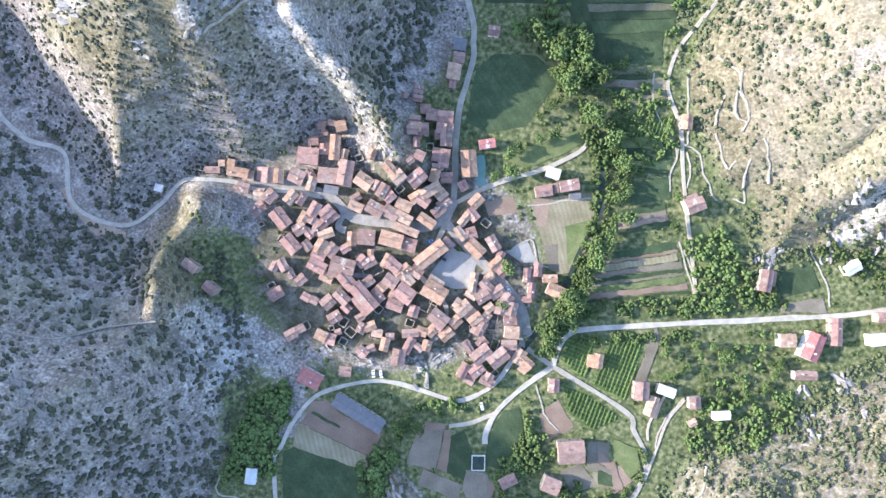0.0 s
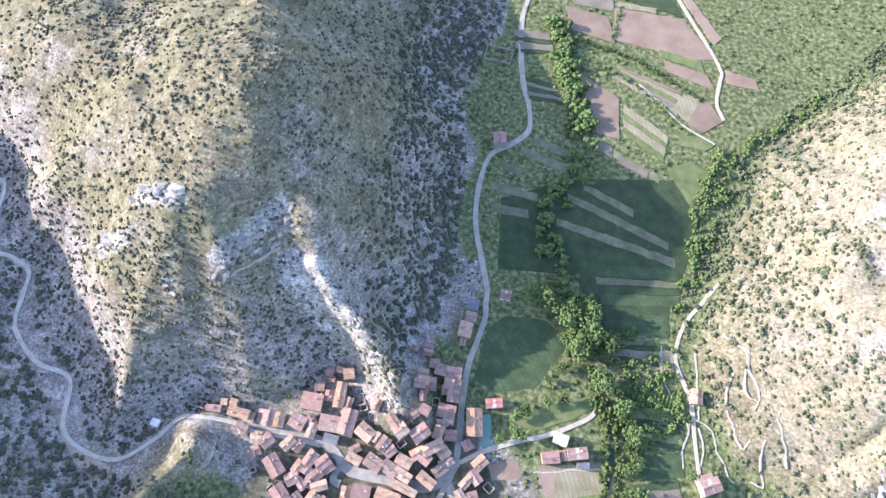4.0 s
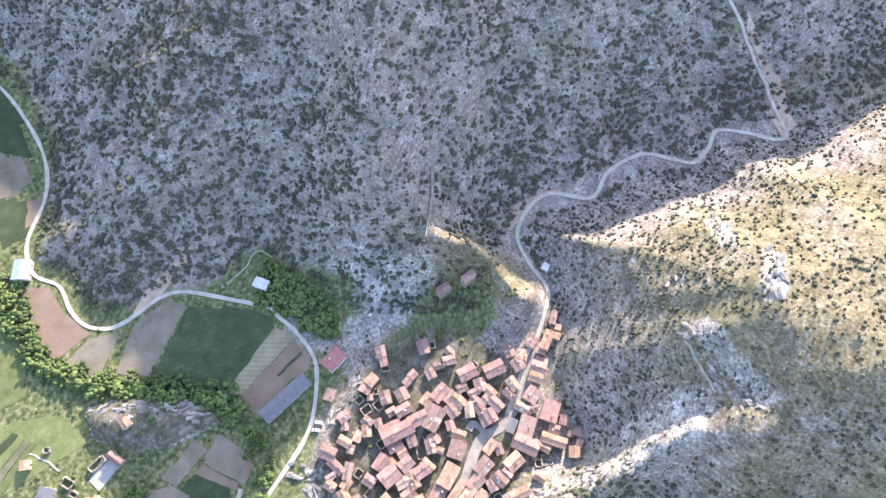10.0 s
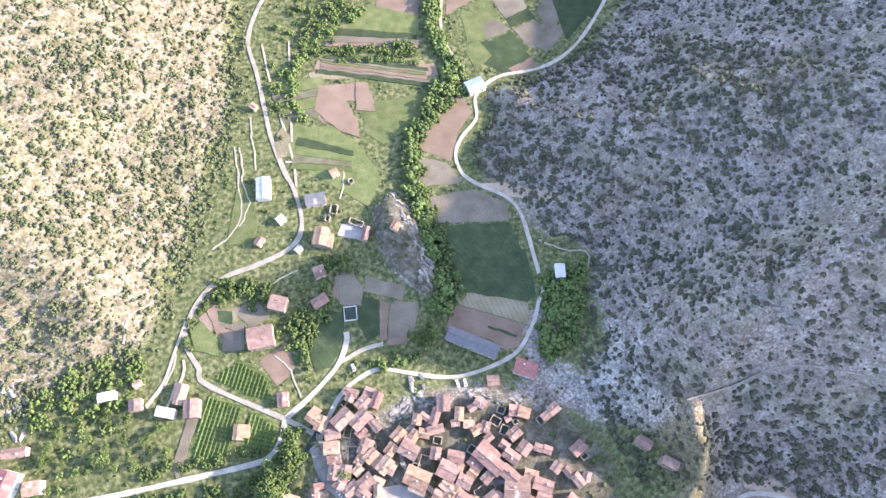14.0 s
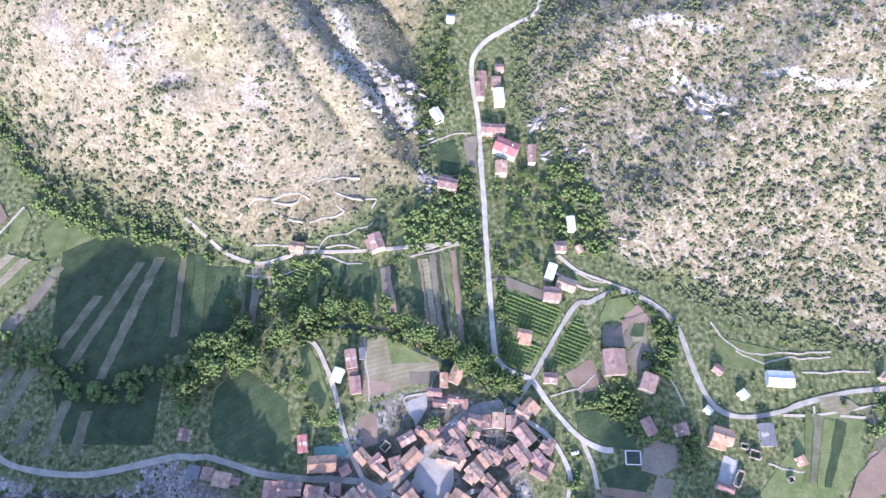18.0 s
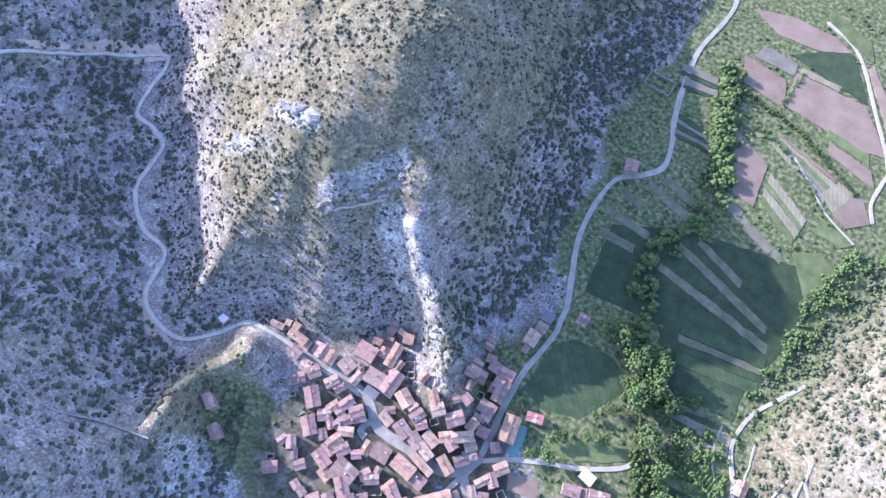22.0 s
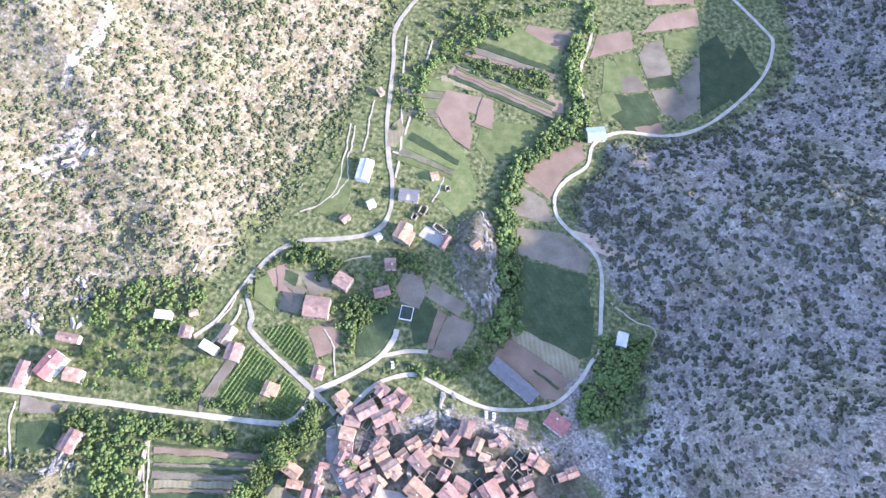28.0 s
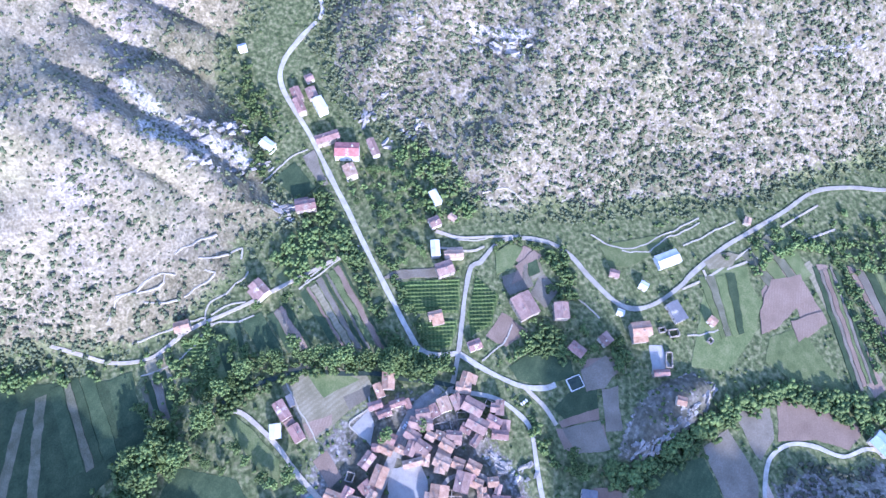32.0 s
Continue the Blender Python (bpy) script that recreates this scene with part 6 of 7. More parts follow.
house(-30.4, -2.0, 7.5, 4.7, 30, 5.1, "p")
house(-59.0, -3.8, 9.9, 6.2, -28, 4.9, "p")
house(-53.8, -9.7, 6.9, 5.6, -25, 3.9, "o")
house(-68.1, -11.3, 5.3, 5.0, 40, 3.7, "p")
house(-82.6, -4.1, 5.0, 3.8, 62, 4.2, "p")
house(-77.9, -3.1, 6.9, 4.7, -62, 4.6, "p")
house(-73.7, -7.8, 5.6, 3.5, -62, 3.8, "p")
house(-81.6, -19.0, 7.5, 5.9, 30, 4.4, "p")
house(-65.4, -20.9, 4.4, 4.1, -30, 3.4, "p")
house(-60.7, -22.8, 4.1, 3.8, -30, 3.6, "p")
house(-53.2, -23.8, 6.9, 6.5, 42, 3.9, "p")
house(-44.8, -3.5, 13.0, 7.8, -15, 6.4, "p")
house(-34.5, -1.1, 6.2, 5.3, 50, 4.7, "p")
house(-42.4, -11.9, 10.5, 6.5, -50, 6.0, "p")
house(-33.1, -20.9, 17.3, 7.5, -50, 6.6, "p")
house(-31.0, -12.6, 6.9, 4.7, 35, 4.9, "p")
house(-25.8, -20.1, 8.1, 4.7, -50, 4.3, "p")
house(-23.7, -15.8, 5.0, 4.7, -45, 3.7, "o")
house(-18.6, -12.3, 7.5, 6.2, -35, 5.1, "p")
house(-16.8, -19.2, 5.6, 4.1, 60, 4.4, "o")
house(-10.8, -19.2, 10.2, 8.7, -35, 5.3, "p")
house(-45.3, -20.9, 8.7, 5.6, -45, 5.5, "p")
house(-42.9, -26.9, 5.0, 4.4, -45, 4.0, "p")
house(-17.0, -3.6, 8.1, 6.2, -40, 5.1, "p")
house(-20.8, -1.1, 7.5, 4.1, 62, 4.4, "o")
house(-12.1, -6.7, 9.3, 4.4, 42, 4.8, "o")
house(-9.3, -11.7, 6.9, 5.6, -50, 4.4, "o")
house(-4.3, -7.1, 6.9, 5.9, -35, 4.0, "p")
house(-11.4, 22.6, 9.3, 5.3, -30, 5.0, "o")
house(-10.1, 16.0, 14.2, 3.8, -22, 6.6, "o")
house(1.4, 21.0, 9.9, 5.0, -35, 5.1, "o")
house(8.0, 26.7, 7.5, 5.3, 40, 4.1, "p")
house(3.5, 2.3, 18.5, 7.5, 38, 6.6, "o")
house(12.6, 7.9, 6.9, 5.9, -42, 4.1, "p")
house(-9.0, -7.1, 5.6, 4.4, 35, 4.4, "o")
house(5.6, -18.2, 13.0, 9.3, -32, 6.1, "o")
house(22.3, 21.7, 7.5, 4.1, 50, 4.4, "o")
house(26.8, 24.5, 7.5, 5.0, -50, 4.2, "p")
house(20.1, 14.1, 8.1, 3.8, -55, 5.3, "o")
house(25.1, 13.8, 7.5, 6.2, 18, 4.5, "p")
house(28.2, 5.7, 10.5, 6.9, -45, 5.2, "o")
house(38.3, 8.5, 8.7, 5.3, -60, 4.5, "p")
house(39.9, -2.8, 8.1, 5.3, 42, 4.3, "o")
house(44.5, -6.3, 8.1, 5.3, 42, 4.4, "p")
house(42.4, 1.9, 4.4, 3.8, 60, 3.9, "p")
house(27.2, -13.1, 10.5, 3.8, 80, 5.1, "o")
house(26.4, -19.4, 6.2, 5.3, -35, 3.7, "o")
house(34.5, -15.0, 7.5, 5.0, -45, 4.6, "p")
house(36.1, -10.0, 5.6, 3.8, 40, 3.8, "o")
house(32.5, -21.2, 8.1, 5.3, 30, 5.3, "p")
house(40.4, -18.5, 8.1, 5.6, 32, 4.4, "p")
house(45.4, -22.8, 7.5, 5.6, 50, 4.6, "p")
house(20.0, -25.8, 7.5, 5.3, -35, 4.9, "o")
house(-49.4, -32.1, 6.9, 5.6, 30, 4.3, "p")
house(-56.8, -42.0, 6.2, 5.3, -25, 4.8, "o")
house(-52.2, -43.9, 6.2, 5.9, -15, 4.2, "p")
house(-73.3, -41.4, 6.2, 5.3, 30, 4.0, "p")
house(-68.4, -38.3, 5.0, 4.1, 30, 3.8, "p")
house(-47.7, -40.4, 3.2, 2.9, 20, 2.8, "p")
house(-34.2, -51.2, 5.9, 4.7, -40, 4.1, "p")
house(-29.6, -49.4, 4.4, 3.5, 20, 3.4, "p")
house(-21.8, -47.1, 6.9, 4.4, 75, 4.9, "o")
house(-34.5, -38.1, 5.6, 4.7, 60, 4.4, "p")
house(-29.9, -37.2, 5.9, 4.7, 20, 4.2, "o")
house(-26.2, -41.0, 5.6, 4.1, -10, 3.6, "o")
house(-19.0, -42.9, 4.4, 3.5, 0, 3.4, "p")
house(-35.5, -32.3, 4.4, 3.8, 30, 3.4, "p")
house(-16.2, -25.4, 8.7, 5.9, -20, 4.6, "p")
house(-5.9, -28.9, 6.2, 5.3, 72, 4.0, "p")
house(-14.3, -54.2, 8.7, 6.9, 80, 5.4, "p")
house(-8.7, -47.8, 9.3, 4.4, 62, 4.8, "p")
house(-43.6, -62.0, 6.2, 5.3, -5, 3.8, "p")
house(7.8, -32.9, 10.2, 7.5, -38, 5.9, "p")
house(4.4, -39.5, 6.9, 5.0, 45, 4.5, "o")
house(-1.5, -40.1, 5.6, 4.7, -20, 4.6, "o")
house(-7.8, -41.0, 8.7, 4.1, 4, 4.9, "p")
house(17.2, -34.9, 6.2, 5.3, 45, 4.7, "o")
house(21.5, -27.4, 8.7, 6.2, 42, 5.1, "o")
house(28.1, -33.4, 7.5, 5.0, 36, 4.9, "o")
house(12.2, -41.7, 7.5, 5.6, 40, 4.9, "o")
house(36.1, -27.2, 5.0, 4.4, 40, 3.9, "o")
house(34.2, -32.3, 5.6, 4.4, 50, 3.6, "o")
house(31.3, -39.0, 8.1, 4.4, 62, 4.5, "p")
house(31.9, -46.5, 5.6, 4.7, 40, 4.5, "p")
house(42.8, -27.2, 7.5, 6.2, 72, 5.0, "p")
house(48.5, -28.1, 7.4, 5.2, 75, 5.3, "p")
house(47.6, -34.1, 6.8, 5.5, 4, 4.4, "p")
house(48.4, -40.9, 7.7, 6.2, -4, 5.1, "o")
house(46.9, -47.8, 8.1, 5.3, 0, 5.1, "p")
house(31.4, -52.9, 11.2, 7.5, 38, 5.8, "p")
house(40.8, -54.8, 11.2, 7.5, 38, 6.0, "p")
house(28.7, -61.4, 8.1, 6.5, 38, 4.8, "p")
house(21.5, -61.9, 8.7, 4.7, 60, 5.1, "p")
house(34.6, -68.0, 7.7, 4.3, -28, 5.1, "p")
house(24.1, -48.7, 6.9, 3.8, -60, 4.2, "p")
house(1.2, -47.9, 5.6, 4.7, 70, 4.5, "o")
house(-3.1, -48.8, 5.0, 2.9, -42, 4.4, "p")
house(56.0, -57.3, 8.6, 5.2, -42, 4.7, "o")
house(-6.4, 69.6, 5.3, 4.7, 0, 4.5, "p")
house(-2.9, 67.5, 3.1, 2.9, 0, 3.8, "p")
house(-3.9, 63.1, 5.0, 3.2, 90, 4.1, "p")
house(7.7, 68.6, 5.0, 3.2, 90, 3.4, "p")
house(12.4, 68.0, 11.8, 6.2, 88, 6.3, "p")
house(9.2, 56.7, 9.3, 6.9, -8, 4.7, "p")
house(-2.3, 55.5, 5.0, 4.7, -25, 4.4, "p")
house(-7.3, 52.8, 3.5, 2.9, 40, 3.6, "p")
house(7.7, 50.6, 6.2, 3.2, 0, 3.8, "p")
house(5.8, 45.5, 6.9, 5.0, 75, 4.1, "o")
house(12.4, 44.8, 6.2, 5.3, 0, 4.4, "p")
house(3.6, 37.5, 11.8, 5.3, 30, 5.9, "o")
house(-0.8, 32.0, 7.5, 5.6, -35, 4.9, "p")
house(9.5, 35.4, 6.2, 5.0, 40, 4.7, "o")
house(11.1, 30.8, 7.5, 5.0, 35, 4.3, "p")
house(24.8, 52.5, 14.5, 8.1, -86, 6.1, "o")
house(21.8, 40.5, 5.3, 4.7, -60, 4.4, "p")
house(29.0, 32.0, 7.5, 5.9, 45, 4.1, "o")
ruin(-44.8, 64.4, 4.1, 4.4, 10)
ruin(-38.5, 59.9, 5.4, 5.4, 20)
ruin(-35.7, 55.8, 3.8, 3.2, 20)
ruin(-61.4, 63.4, 3.5, 3.2, 0)
ruin(-98.6, 22.8, 3.5, 3.2, 20)
ruin(-90.2, 19.4, 2.8, 2.5, 30)
ruin(-79.1, 10.6, 4.4, 3.8, 50)
ruin(-28.5, -6.7, 10.8, 5.1, 25)
ruin(-1.8, -24.1, 10.8, 7.6, -25)
ruin(-8.1, -35.6, 3.8, 4.4, 70)
ruin(-44.7, -34.9, 4.1, 5.1, -30)
ruin(-51.6, -38.3, 2.8, 2.5, 20)
ruin(-65.6, -36.9, 4.1, 4.4, 30)
ruin(-41.0, -40.5, 5.4, 4.4, -40)
ruin(-45.0, -45.8, 3.8, 4.1, 60)
ruin(-28.5, -42.4, 3.5, 3.2, -10)
ruin(-25.4, -28.0, 4.4, 3.8, 50)
ruin(38.1, -35.2, 4.7, 9.5, -10)
ruin(25.4, -53.4, 5.1, 3.8, -45)
ruin(27.4, -38.6, 4.4, 3.2, 10)
ruin(-5.6, -46.3, 4.1, 3.8, 30)
ruin(39.0, -64.5, 4.7, 3.5, 38)
ruin(39.0, -48.5, 3.8, 7.0, -20)
ruin(-13.4, 38.5, 4.4, 3.5, 40)
ruin(3.3, 61.8, 3.8, 4.1, 0)
ruin(34.5, 19.9, 4.7, 3.8, -40)
ruin(5.4, -24.1, 4.4, 3.2, -30)
ruin(-84.6, -14.4, 3.8, 2.8, 30)
ruin(-128.1, 52.9, 3.5, 2.8, 0)
ruin(-124.8, 50.9, 3.2, 2.5, 0)
ruin(-124.3, 51.0, 6.8, 3.5, -11)
house(35.3, -65.7, 4.9, 4.6, 59, 5.1, "p")
house(24.7, -67.2, 5.5, 4.2, -31, 2.9, "p")
house(52.4, -54.3, 8.2, 5.9, -120, 4.3, "o")
house(57.1, -9.2, 7.5, 3.5, -93, 5.1, "p")
house(59.8, -9.0, 8.1, 3.0, -93, 2.9, "p")
house(63.2, -6.2, 7.5, 4.1, -96, 4.5, "p")
house(69.8, -11.2, 7.7, 4.1, 0, 4.8, "o")
house(72.5, -17.9, 8.9, 6.5, -24, 6.6, "o")
house(59.5, -17.8, 8.7, 3.5, -95, 4.4, "p")
house(57.0, -22.9, 5.3, 2.9, 0, 2.6, "p")
house(-4.8, 75.6, 5.5, 4.2, -5, 3.8, "p")
house(-4.8, 71.3, 6.2, 4.7, -5, 4.4, "o")
house(-0.9, 70.7, 6.8, 6.3, 1, 3.3, "p")
house(4.8, 79.5, 6.4, 6.0, -9, 4.9, "p")
house(11.8, 77.9, 8.3, 6.8, -5, 6.5, "p")
house(11.5, 71.8, 9.0, 5.4, -5, 5.9, "p")
house(66.6, 37.6, 9.0, 5.8, 9, 4.6, "p")
house(74.5, 39.4, 5.2, 4.2, 99, 3.4, "p")
house(80.8, 40.6, 10.3, 5.8, 10, 5.6, "p")
house(71.9, 47.5, 7.1, 5.4, -18, 5.0, "w")
house(16.7, 103.8, 8.6, 7.1, -100, 6.0, "o")
house(20.3, 119.5, 6.5, 6.2, -9, 4.2, "g")
house(19.7, 112.1, 5.9, 5.6, -9, 4.5, "p")
house(-2.8, 94.2, 4.7, 4.2, -10, 3.1, "p")
house(-3.3, 89.0, 4.7, 3.6, -10, 3.0, "p")
house(-10.8, 90.5, 3.0, 2.9, 90, 3.1, "p")
house(0.9, 83.0, 5.3, 4.8, -4, 2.7, "p")
house(39.2, 127.1, 6.0, 5.1, -8, 4.4, "p")
house(16.2, 98.5, 6.7, 3.5, -100, 3.6, "p")
house(35.1, 63.9, 8.8, 4.7, 9, 4.3, "r")
house(-125.1, -3.4, 8.0, 4.3, -38, 4.6, "p")
house(-115.7, -15.6, 7.3, 4.8, -42, 4.7, "p")
house(-145.1, 39.1, 3.9, 3.5, -16, 2.7, "w")
house(-94.9, -118.7, 8.1, 5.5, -98, 4.5, "w")
house(-62.7, -65.5, 12.2, 8.3, -28, 5.0, "r")
house(-36.3, -84.9, 30.3, 7.8, -32, 4.0, "g")
house(217.1, -49.7, 14.9, 9.4, -114, 6.6, "r")
house(202.9, -46.1, 8.5, 7.0, -0, 6.3, "o")
house(230.8, -41.6, 14.8, 5.7, -92, 6.1, "p")
house(259.4, -33.5, 11.1, 5.2, 1, 5.7, "p")
house(266.0, -44.1, 7.5, 5.9, 1, 4.6, "p")
house(213.5, -65.9, 12.3, 4.5, -1, 5.0, "p")
house(150.8, -80.7, 6.3, 6.0, -88, 4.6, "p")
house(166.0, -87.9, 8.8, 4.5, 3, 4.8, "w")
house(96.7, -57.0, 7.8, 4.3, -100, 5.1, "o")
house(120.4, -73.6, 9.8, 7.7, -94, 6.2, "p")
house(134.6, -73.9, 9.8, 4.9, -20, 4.8, "w")
house(126.8, -82.6, 11.0, 4.6, -110, 4.2, "o")
house(71.9, -70.6, 7.2, 5.4, -92, 4.2, "p")
house(81.0, -107.0, 14.1, 11.9, 3, 6.4, "p")
house(46.1, -123.0, 9.0, 5.7, 25, 4.6, "p")
house(69.7, -125.1, 9.4, 8.1, -22, 6.5, "p")
house(191.2, -12.7, 11.9, 6.2, -101, 6.4, "p")
house(240.7, -5.4, 8.5, 5.9, 29, 5.1, "w")
house(147.6, 76.4, 8.1, 5.6, -96, 4.6, "o")
house(151.3, 29.5, 9.9, 7.2, 21, 6.6, "p")
house(84.3, 34.9, 6.1, 2.9, 2, 3.4, "g")
house(73.1, -200.8, 14.3, 8.3, -93, 4.0, "w")
house(78.1, -166.4, 5.4, 4.3, -129, 3.2, "p")
house(64.3, -178.7, 4.7, 4.4, -146, 3.3, "w")
house(42.4, -188.3, 11.9, 7.3, -179, 4.0, "g")
house(29.0, -205.1, 4.7, 4.5, -157, 3.4, "o")
house(41.4, -162.5, 11.0, 7.9, -107, 6.5, "o")
house(44.7, -141.0, 6.3, 6.1, -167, 5.1, "p")
house(-3.4, -160.3, 5.0, 4.6, -128, 3.1, "o")
house(14.8, -160.6, 8.8, 3.2, -111, 5.1, "p")
ruin(19.7, -169.9, 8.8, 3.5, 149)
ruin(36.6, -175.5, 3.6, 2.7, -106)
ruin(32.2, -180.8, 5.8, 4.1, -106)
ruin(19.5, -198.3, 2.7, 3.0, -157)
house(149.8, -92.3, 4.7, 3.5, -155, 3.2, "o")
house(-69.4, -254.3, 11.8, 9.1, -164, 4.0, "b")
house(75.2, -261.1, 4.1, 3.7, -45, 3.5, "o")
house(55.5, -157.8, 3.9, 3.4, -135, 2.7, "w")
house(268.6, -34.8, 9.7, 5.7, -178, 4.8, "p")
house(278.0, -46.6, 5.0, 4.9, -83, 3.3, "p")
house(254.8, -45.8, 10.3, 6.3, -175, 6.4, "w")
house(316.2, -14.0, 5.2, 4.2, -95, 3.5, "w")
house(31.0, 231.5, 8.0, 7.5, 97, 6.2, "p")
ruin(27.7, 300.4, 18.1, 11.2, -10)
# ---------- trees ----------
tree_line(along([(79.7, -34.7), (89.1, -13.6), (99.6, 7.7), (109.5, 32.3), (111.2, 50.8), (103.0, 69.1), (96.0, 84.4)], 4.64, 2.6, 1), (1, 1, 3, 0), 1.15, 1)
tree_line(along([(96.0, 84.4), (88.0, 106.2), (85.2, 122.2), (64.7, 124.1), (58.6, 133.6)], 5.8, 4, 2), (1, 1, 3, 0), 1.31, 2)
tree_line(scatter([(61.2, -39.2), (81.3, -13.6), (85.9, -31.7), (75.1, -43.8), (70.4, -56.0)], 33, 3), (1, 1, 3, 0), 1.15, 3)
tree_line(scatter([(129.0, -44.1), (205.1, -39.6), (202.3, -74.1), (170.5, -83.1), (132.8, -72.4)], 40, 4), (0, 0, 2), 0.85, 4)
grove("far_trees", "dense green trees in the valley", scatter([(84.4, -25.7), (152.3, -19.2), (201.3, -5.7), (205.0, -29.9), (155.7, -32.3), (87.5, -36.3)], 84, 5), 2.29, 5)
grove("thicket", "thicket of trees below the scree", scatter([(-112.4, -124.0), (-95.3, -70.7), (-70.6, -70.5), (-80.7, -92.1), (-82.9, -123.6)], 70, 6), 2.4, 6)
grove("thicket", "bushes between the plots and the river", along([(-17.7, -111.2), (-10.6, -93.4), (4.4, -80.2), (23.3, -82.7)], 3, 2.4, 7), 2.2, 7)
grove("thicket", "trees behind the garden plots", scatter([(56.5, -74.2), (67.4, -80.5), (62.7, -99.2), (44.1, -127.5), (37.9, -120.9), (53.4, -99.0)], 26, 71), 2, 71)
grove("thicket", "trees between gardens", scatter([(105.3, 94.5), (141.6, 106.8), (145.1, 61.9), (113.5, 38.6), (104.5, 66.0)], 70, 8), 2, 8)
grove("far_trees", "dense green trees in the valley", along([(-23.3, -108.4), (-26.5, -128.9), (-18.2, -172.4), (-18.0, -201.5), (-22.5, -225.2), (-46.4, -253.7), (-56.5, -272.2), (-50.0, -299.8), (-50.0, -329.7)], 2.9, 2.4, 9), 2.81, 9)
grove("thicket", "dark trees beside the road", scatter([(-69.9, -83.9), (-97.1, -118.5), (-110.3, -115.2), (-90.4, -72.8), (-74.4, -67.0)], 60, 10), 2.6, 10)
grove("thicket", "bushes along the field edge", scatter([(33.3, -302.1), (-37.3, -299.2), (-35.7, -285.5), (33.6, -295.4)], 70, 11), 1.8, 11)
grove("thicket", "garden trees round the houses", scatter([(61.3, -123.4), (44.7, -113.7), (53.6, -97.3), (65.5, -101.1)], 26, 12), 2.2, 12)
grove("thicket", "yellow-green trees by the loop road", scatter([(106.7, -148.1), (71.8, -140.9), (75.6, -128.4), (106.8, -132.8)], 30, 72), 2.2, 72)
grove("thicket", "trees beside the house", scatter([(43.9, -153.2), (24.9, -147.6), (25.7, -137.5), (41.8, -141.0)], 24, 73), 2.2, 73)
grove("far_trees", "dense green trees in the valley", along([(83.4, 123.0), (65.9, 138.1), (66.0, 163.1), (62.6, 189.6), (83.2, 215.7), (81.6, 261.9), (73.5, 293.1), (71.6, 315.1)], 2.9, 4.5, 13), 3.2, 13)
grove("hedge", "green hedge under the pale hill", along([(140.8, 132.3), (157.2, 168.0), (170.2, 202.8), (186.9, 235.4), (212.3, 259.9), (244.1, 281.6)], 4, 3, 14), 2.2, 14)
tree_line(scatter([(70.0, 120.6), (92.1, 125.7), (91.8, 95.4), (78.1, 90.1)], 22, 15), (1, 1, 3, 0), 1.31, 15)
grove("far_trees", "dense green trees in the valley", scatter([(282.9, 10.7), (308.5, -15.0), (262.9, -19.6), (220.0, 0.1), (226.1, 11.2)], 50, 16), 2.29, 16)
tree(77.1, 115.1, 1, 1.01, 191)
tree(91.5, 119.4, 1, 0.92, 95)
tree(86.5, 109.3, 1, 1.19, 3)
tree(96.0, 106.7, 1, 0.95, 237)
tree(83.1, 99.5, 1, 1.20, 41)
tree(-35.4, -113.7, 1, 0.95, 315)
tree(46.3, -5.0, 1, 1.12, 194)
tree(43.1, -25.8, 1, 0.88, 231)
tree(48.3, 48.6, 1, 1.23, 216)
tree(39.2, 45.4, 1, 0.87, 121)
tree(64.0, 79.6, 0, 0.82, 67)
tree(71.9, 86.2, 0, 1.03, 302)
tree(76.6, 89.6, 0, 0.83, 352)
tree(63.8, 67.3, 0, 0.97, 52)
tree(71.5, 69.1, 0, 1.21, 104)
tree(53.0, 60.8, 0, 1.10, 215)
tree(46.9, 57.6, 0, 1.20, 136)
tree(140.7, 16.4, 0, 1.21, 203)
tree(142.7, 35.1, 0, 0.93, 22)
tree(58.6, 133.6, 0, 0.89, 2)
grove("thicket", "bushy scrub at the foot of the cliff", scatter([(153.1, -77.7), (207.8, -74.2), (206.4, -97.3), (159.6, -117.9), (138.8, -108.2)], 75, 31), 2.2, 31)
grove("thicket", "scrub below the pale slope", scatter([(78.9, -244.3), (62.0, -296.7), (37.2, -351.9), (-23.8, -375.0), (16.0, -319.7), (47.2, -264.6), (58.4, -230.6)], 45, 32), 1.8, 32)
grove("far_trees", "dense dark trees along the river", along([(-20.5, -106.2), (-26.5, -128.9), (-18.9, -170.0), (-18.1, -197.2), (-23.1, -224.9), (-46.4, -253.7), (-57.5, -271.6), (-50.8, -296.9), (-50.0, -329.7)], 2.6, 2.2, 33), 3, 33)
grove("far_trees", "dense trees along the bending river", along([(-58.5, -246.9), (-38.7, -236.7), (-22.0, -210.2), (-22.9, -184.0), (-30.0, -131.1), (-25.7, -108.7)], 2.4, 2.0, 34), 2.8, 34)
grove("far_trees", "dense trees along the bending river", along([(-56.8, -366.7), (-57.5, -336.6), (-49.1, -309.2), (-50.6, -290.0), (-61.9, -269.7), (-55.5, -251.6)], 2.6, 2.0, 35), 2.6, 35)
grove("far_trees", "sunlit trees in the valley", along([(69.8, 334.9), (74.0, 310.3), (79.3, 280.9), (81.4, 259.3), (90.5, 249.0)], 3.0, 2.2, 36), 3.4, 36)
grove("far_trees", "tall sunlit trees crossing the valley", along([(65.3, 330.8), (73.2, 306.1), (71.3, 293.9), (76.3, 272.7), (86.2, 246.7)], 2.6, 1.8, 41), 3.4, 41)
grove("hedge", "green hedge between northern fields", along([(76.9, 320.3), (122.1, 305.0), (164.6, 276.4)], 2.2, 0.8, 42), 1.3, 42)
grove("hedge", "green hedge along a farm track", along([(94.3, 300.0), (124.8, 281.6), (154.7, 248.1)], 2.4, 0.8, 43), 1.2, 43)
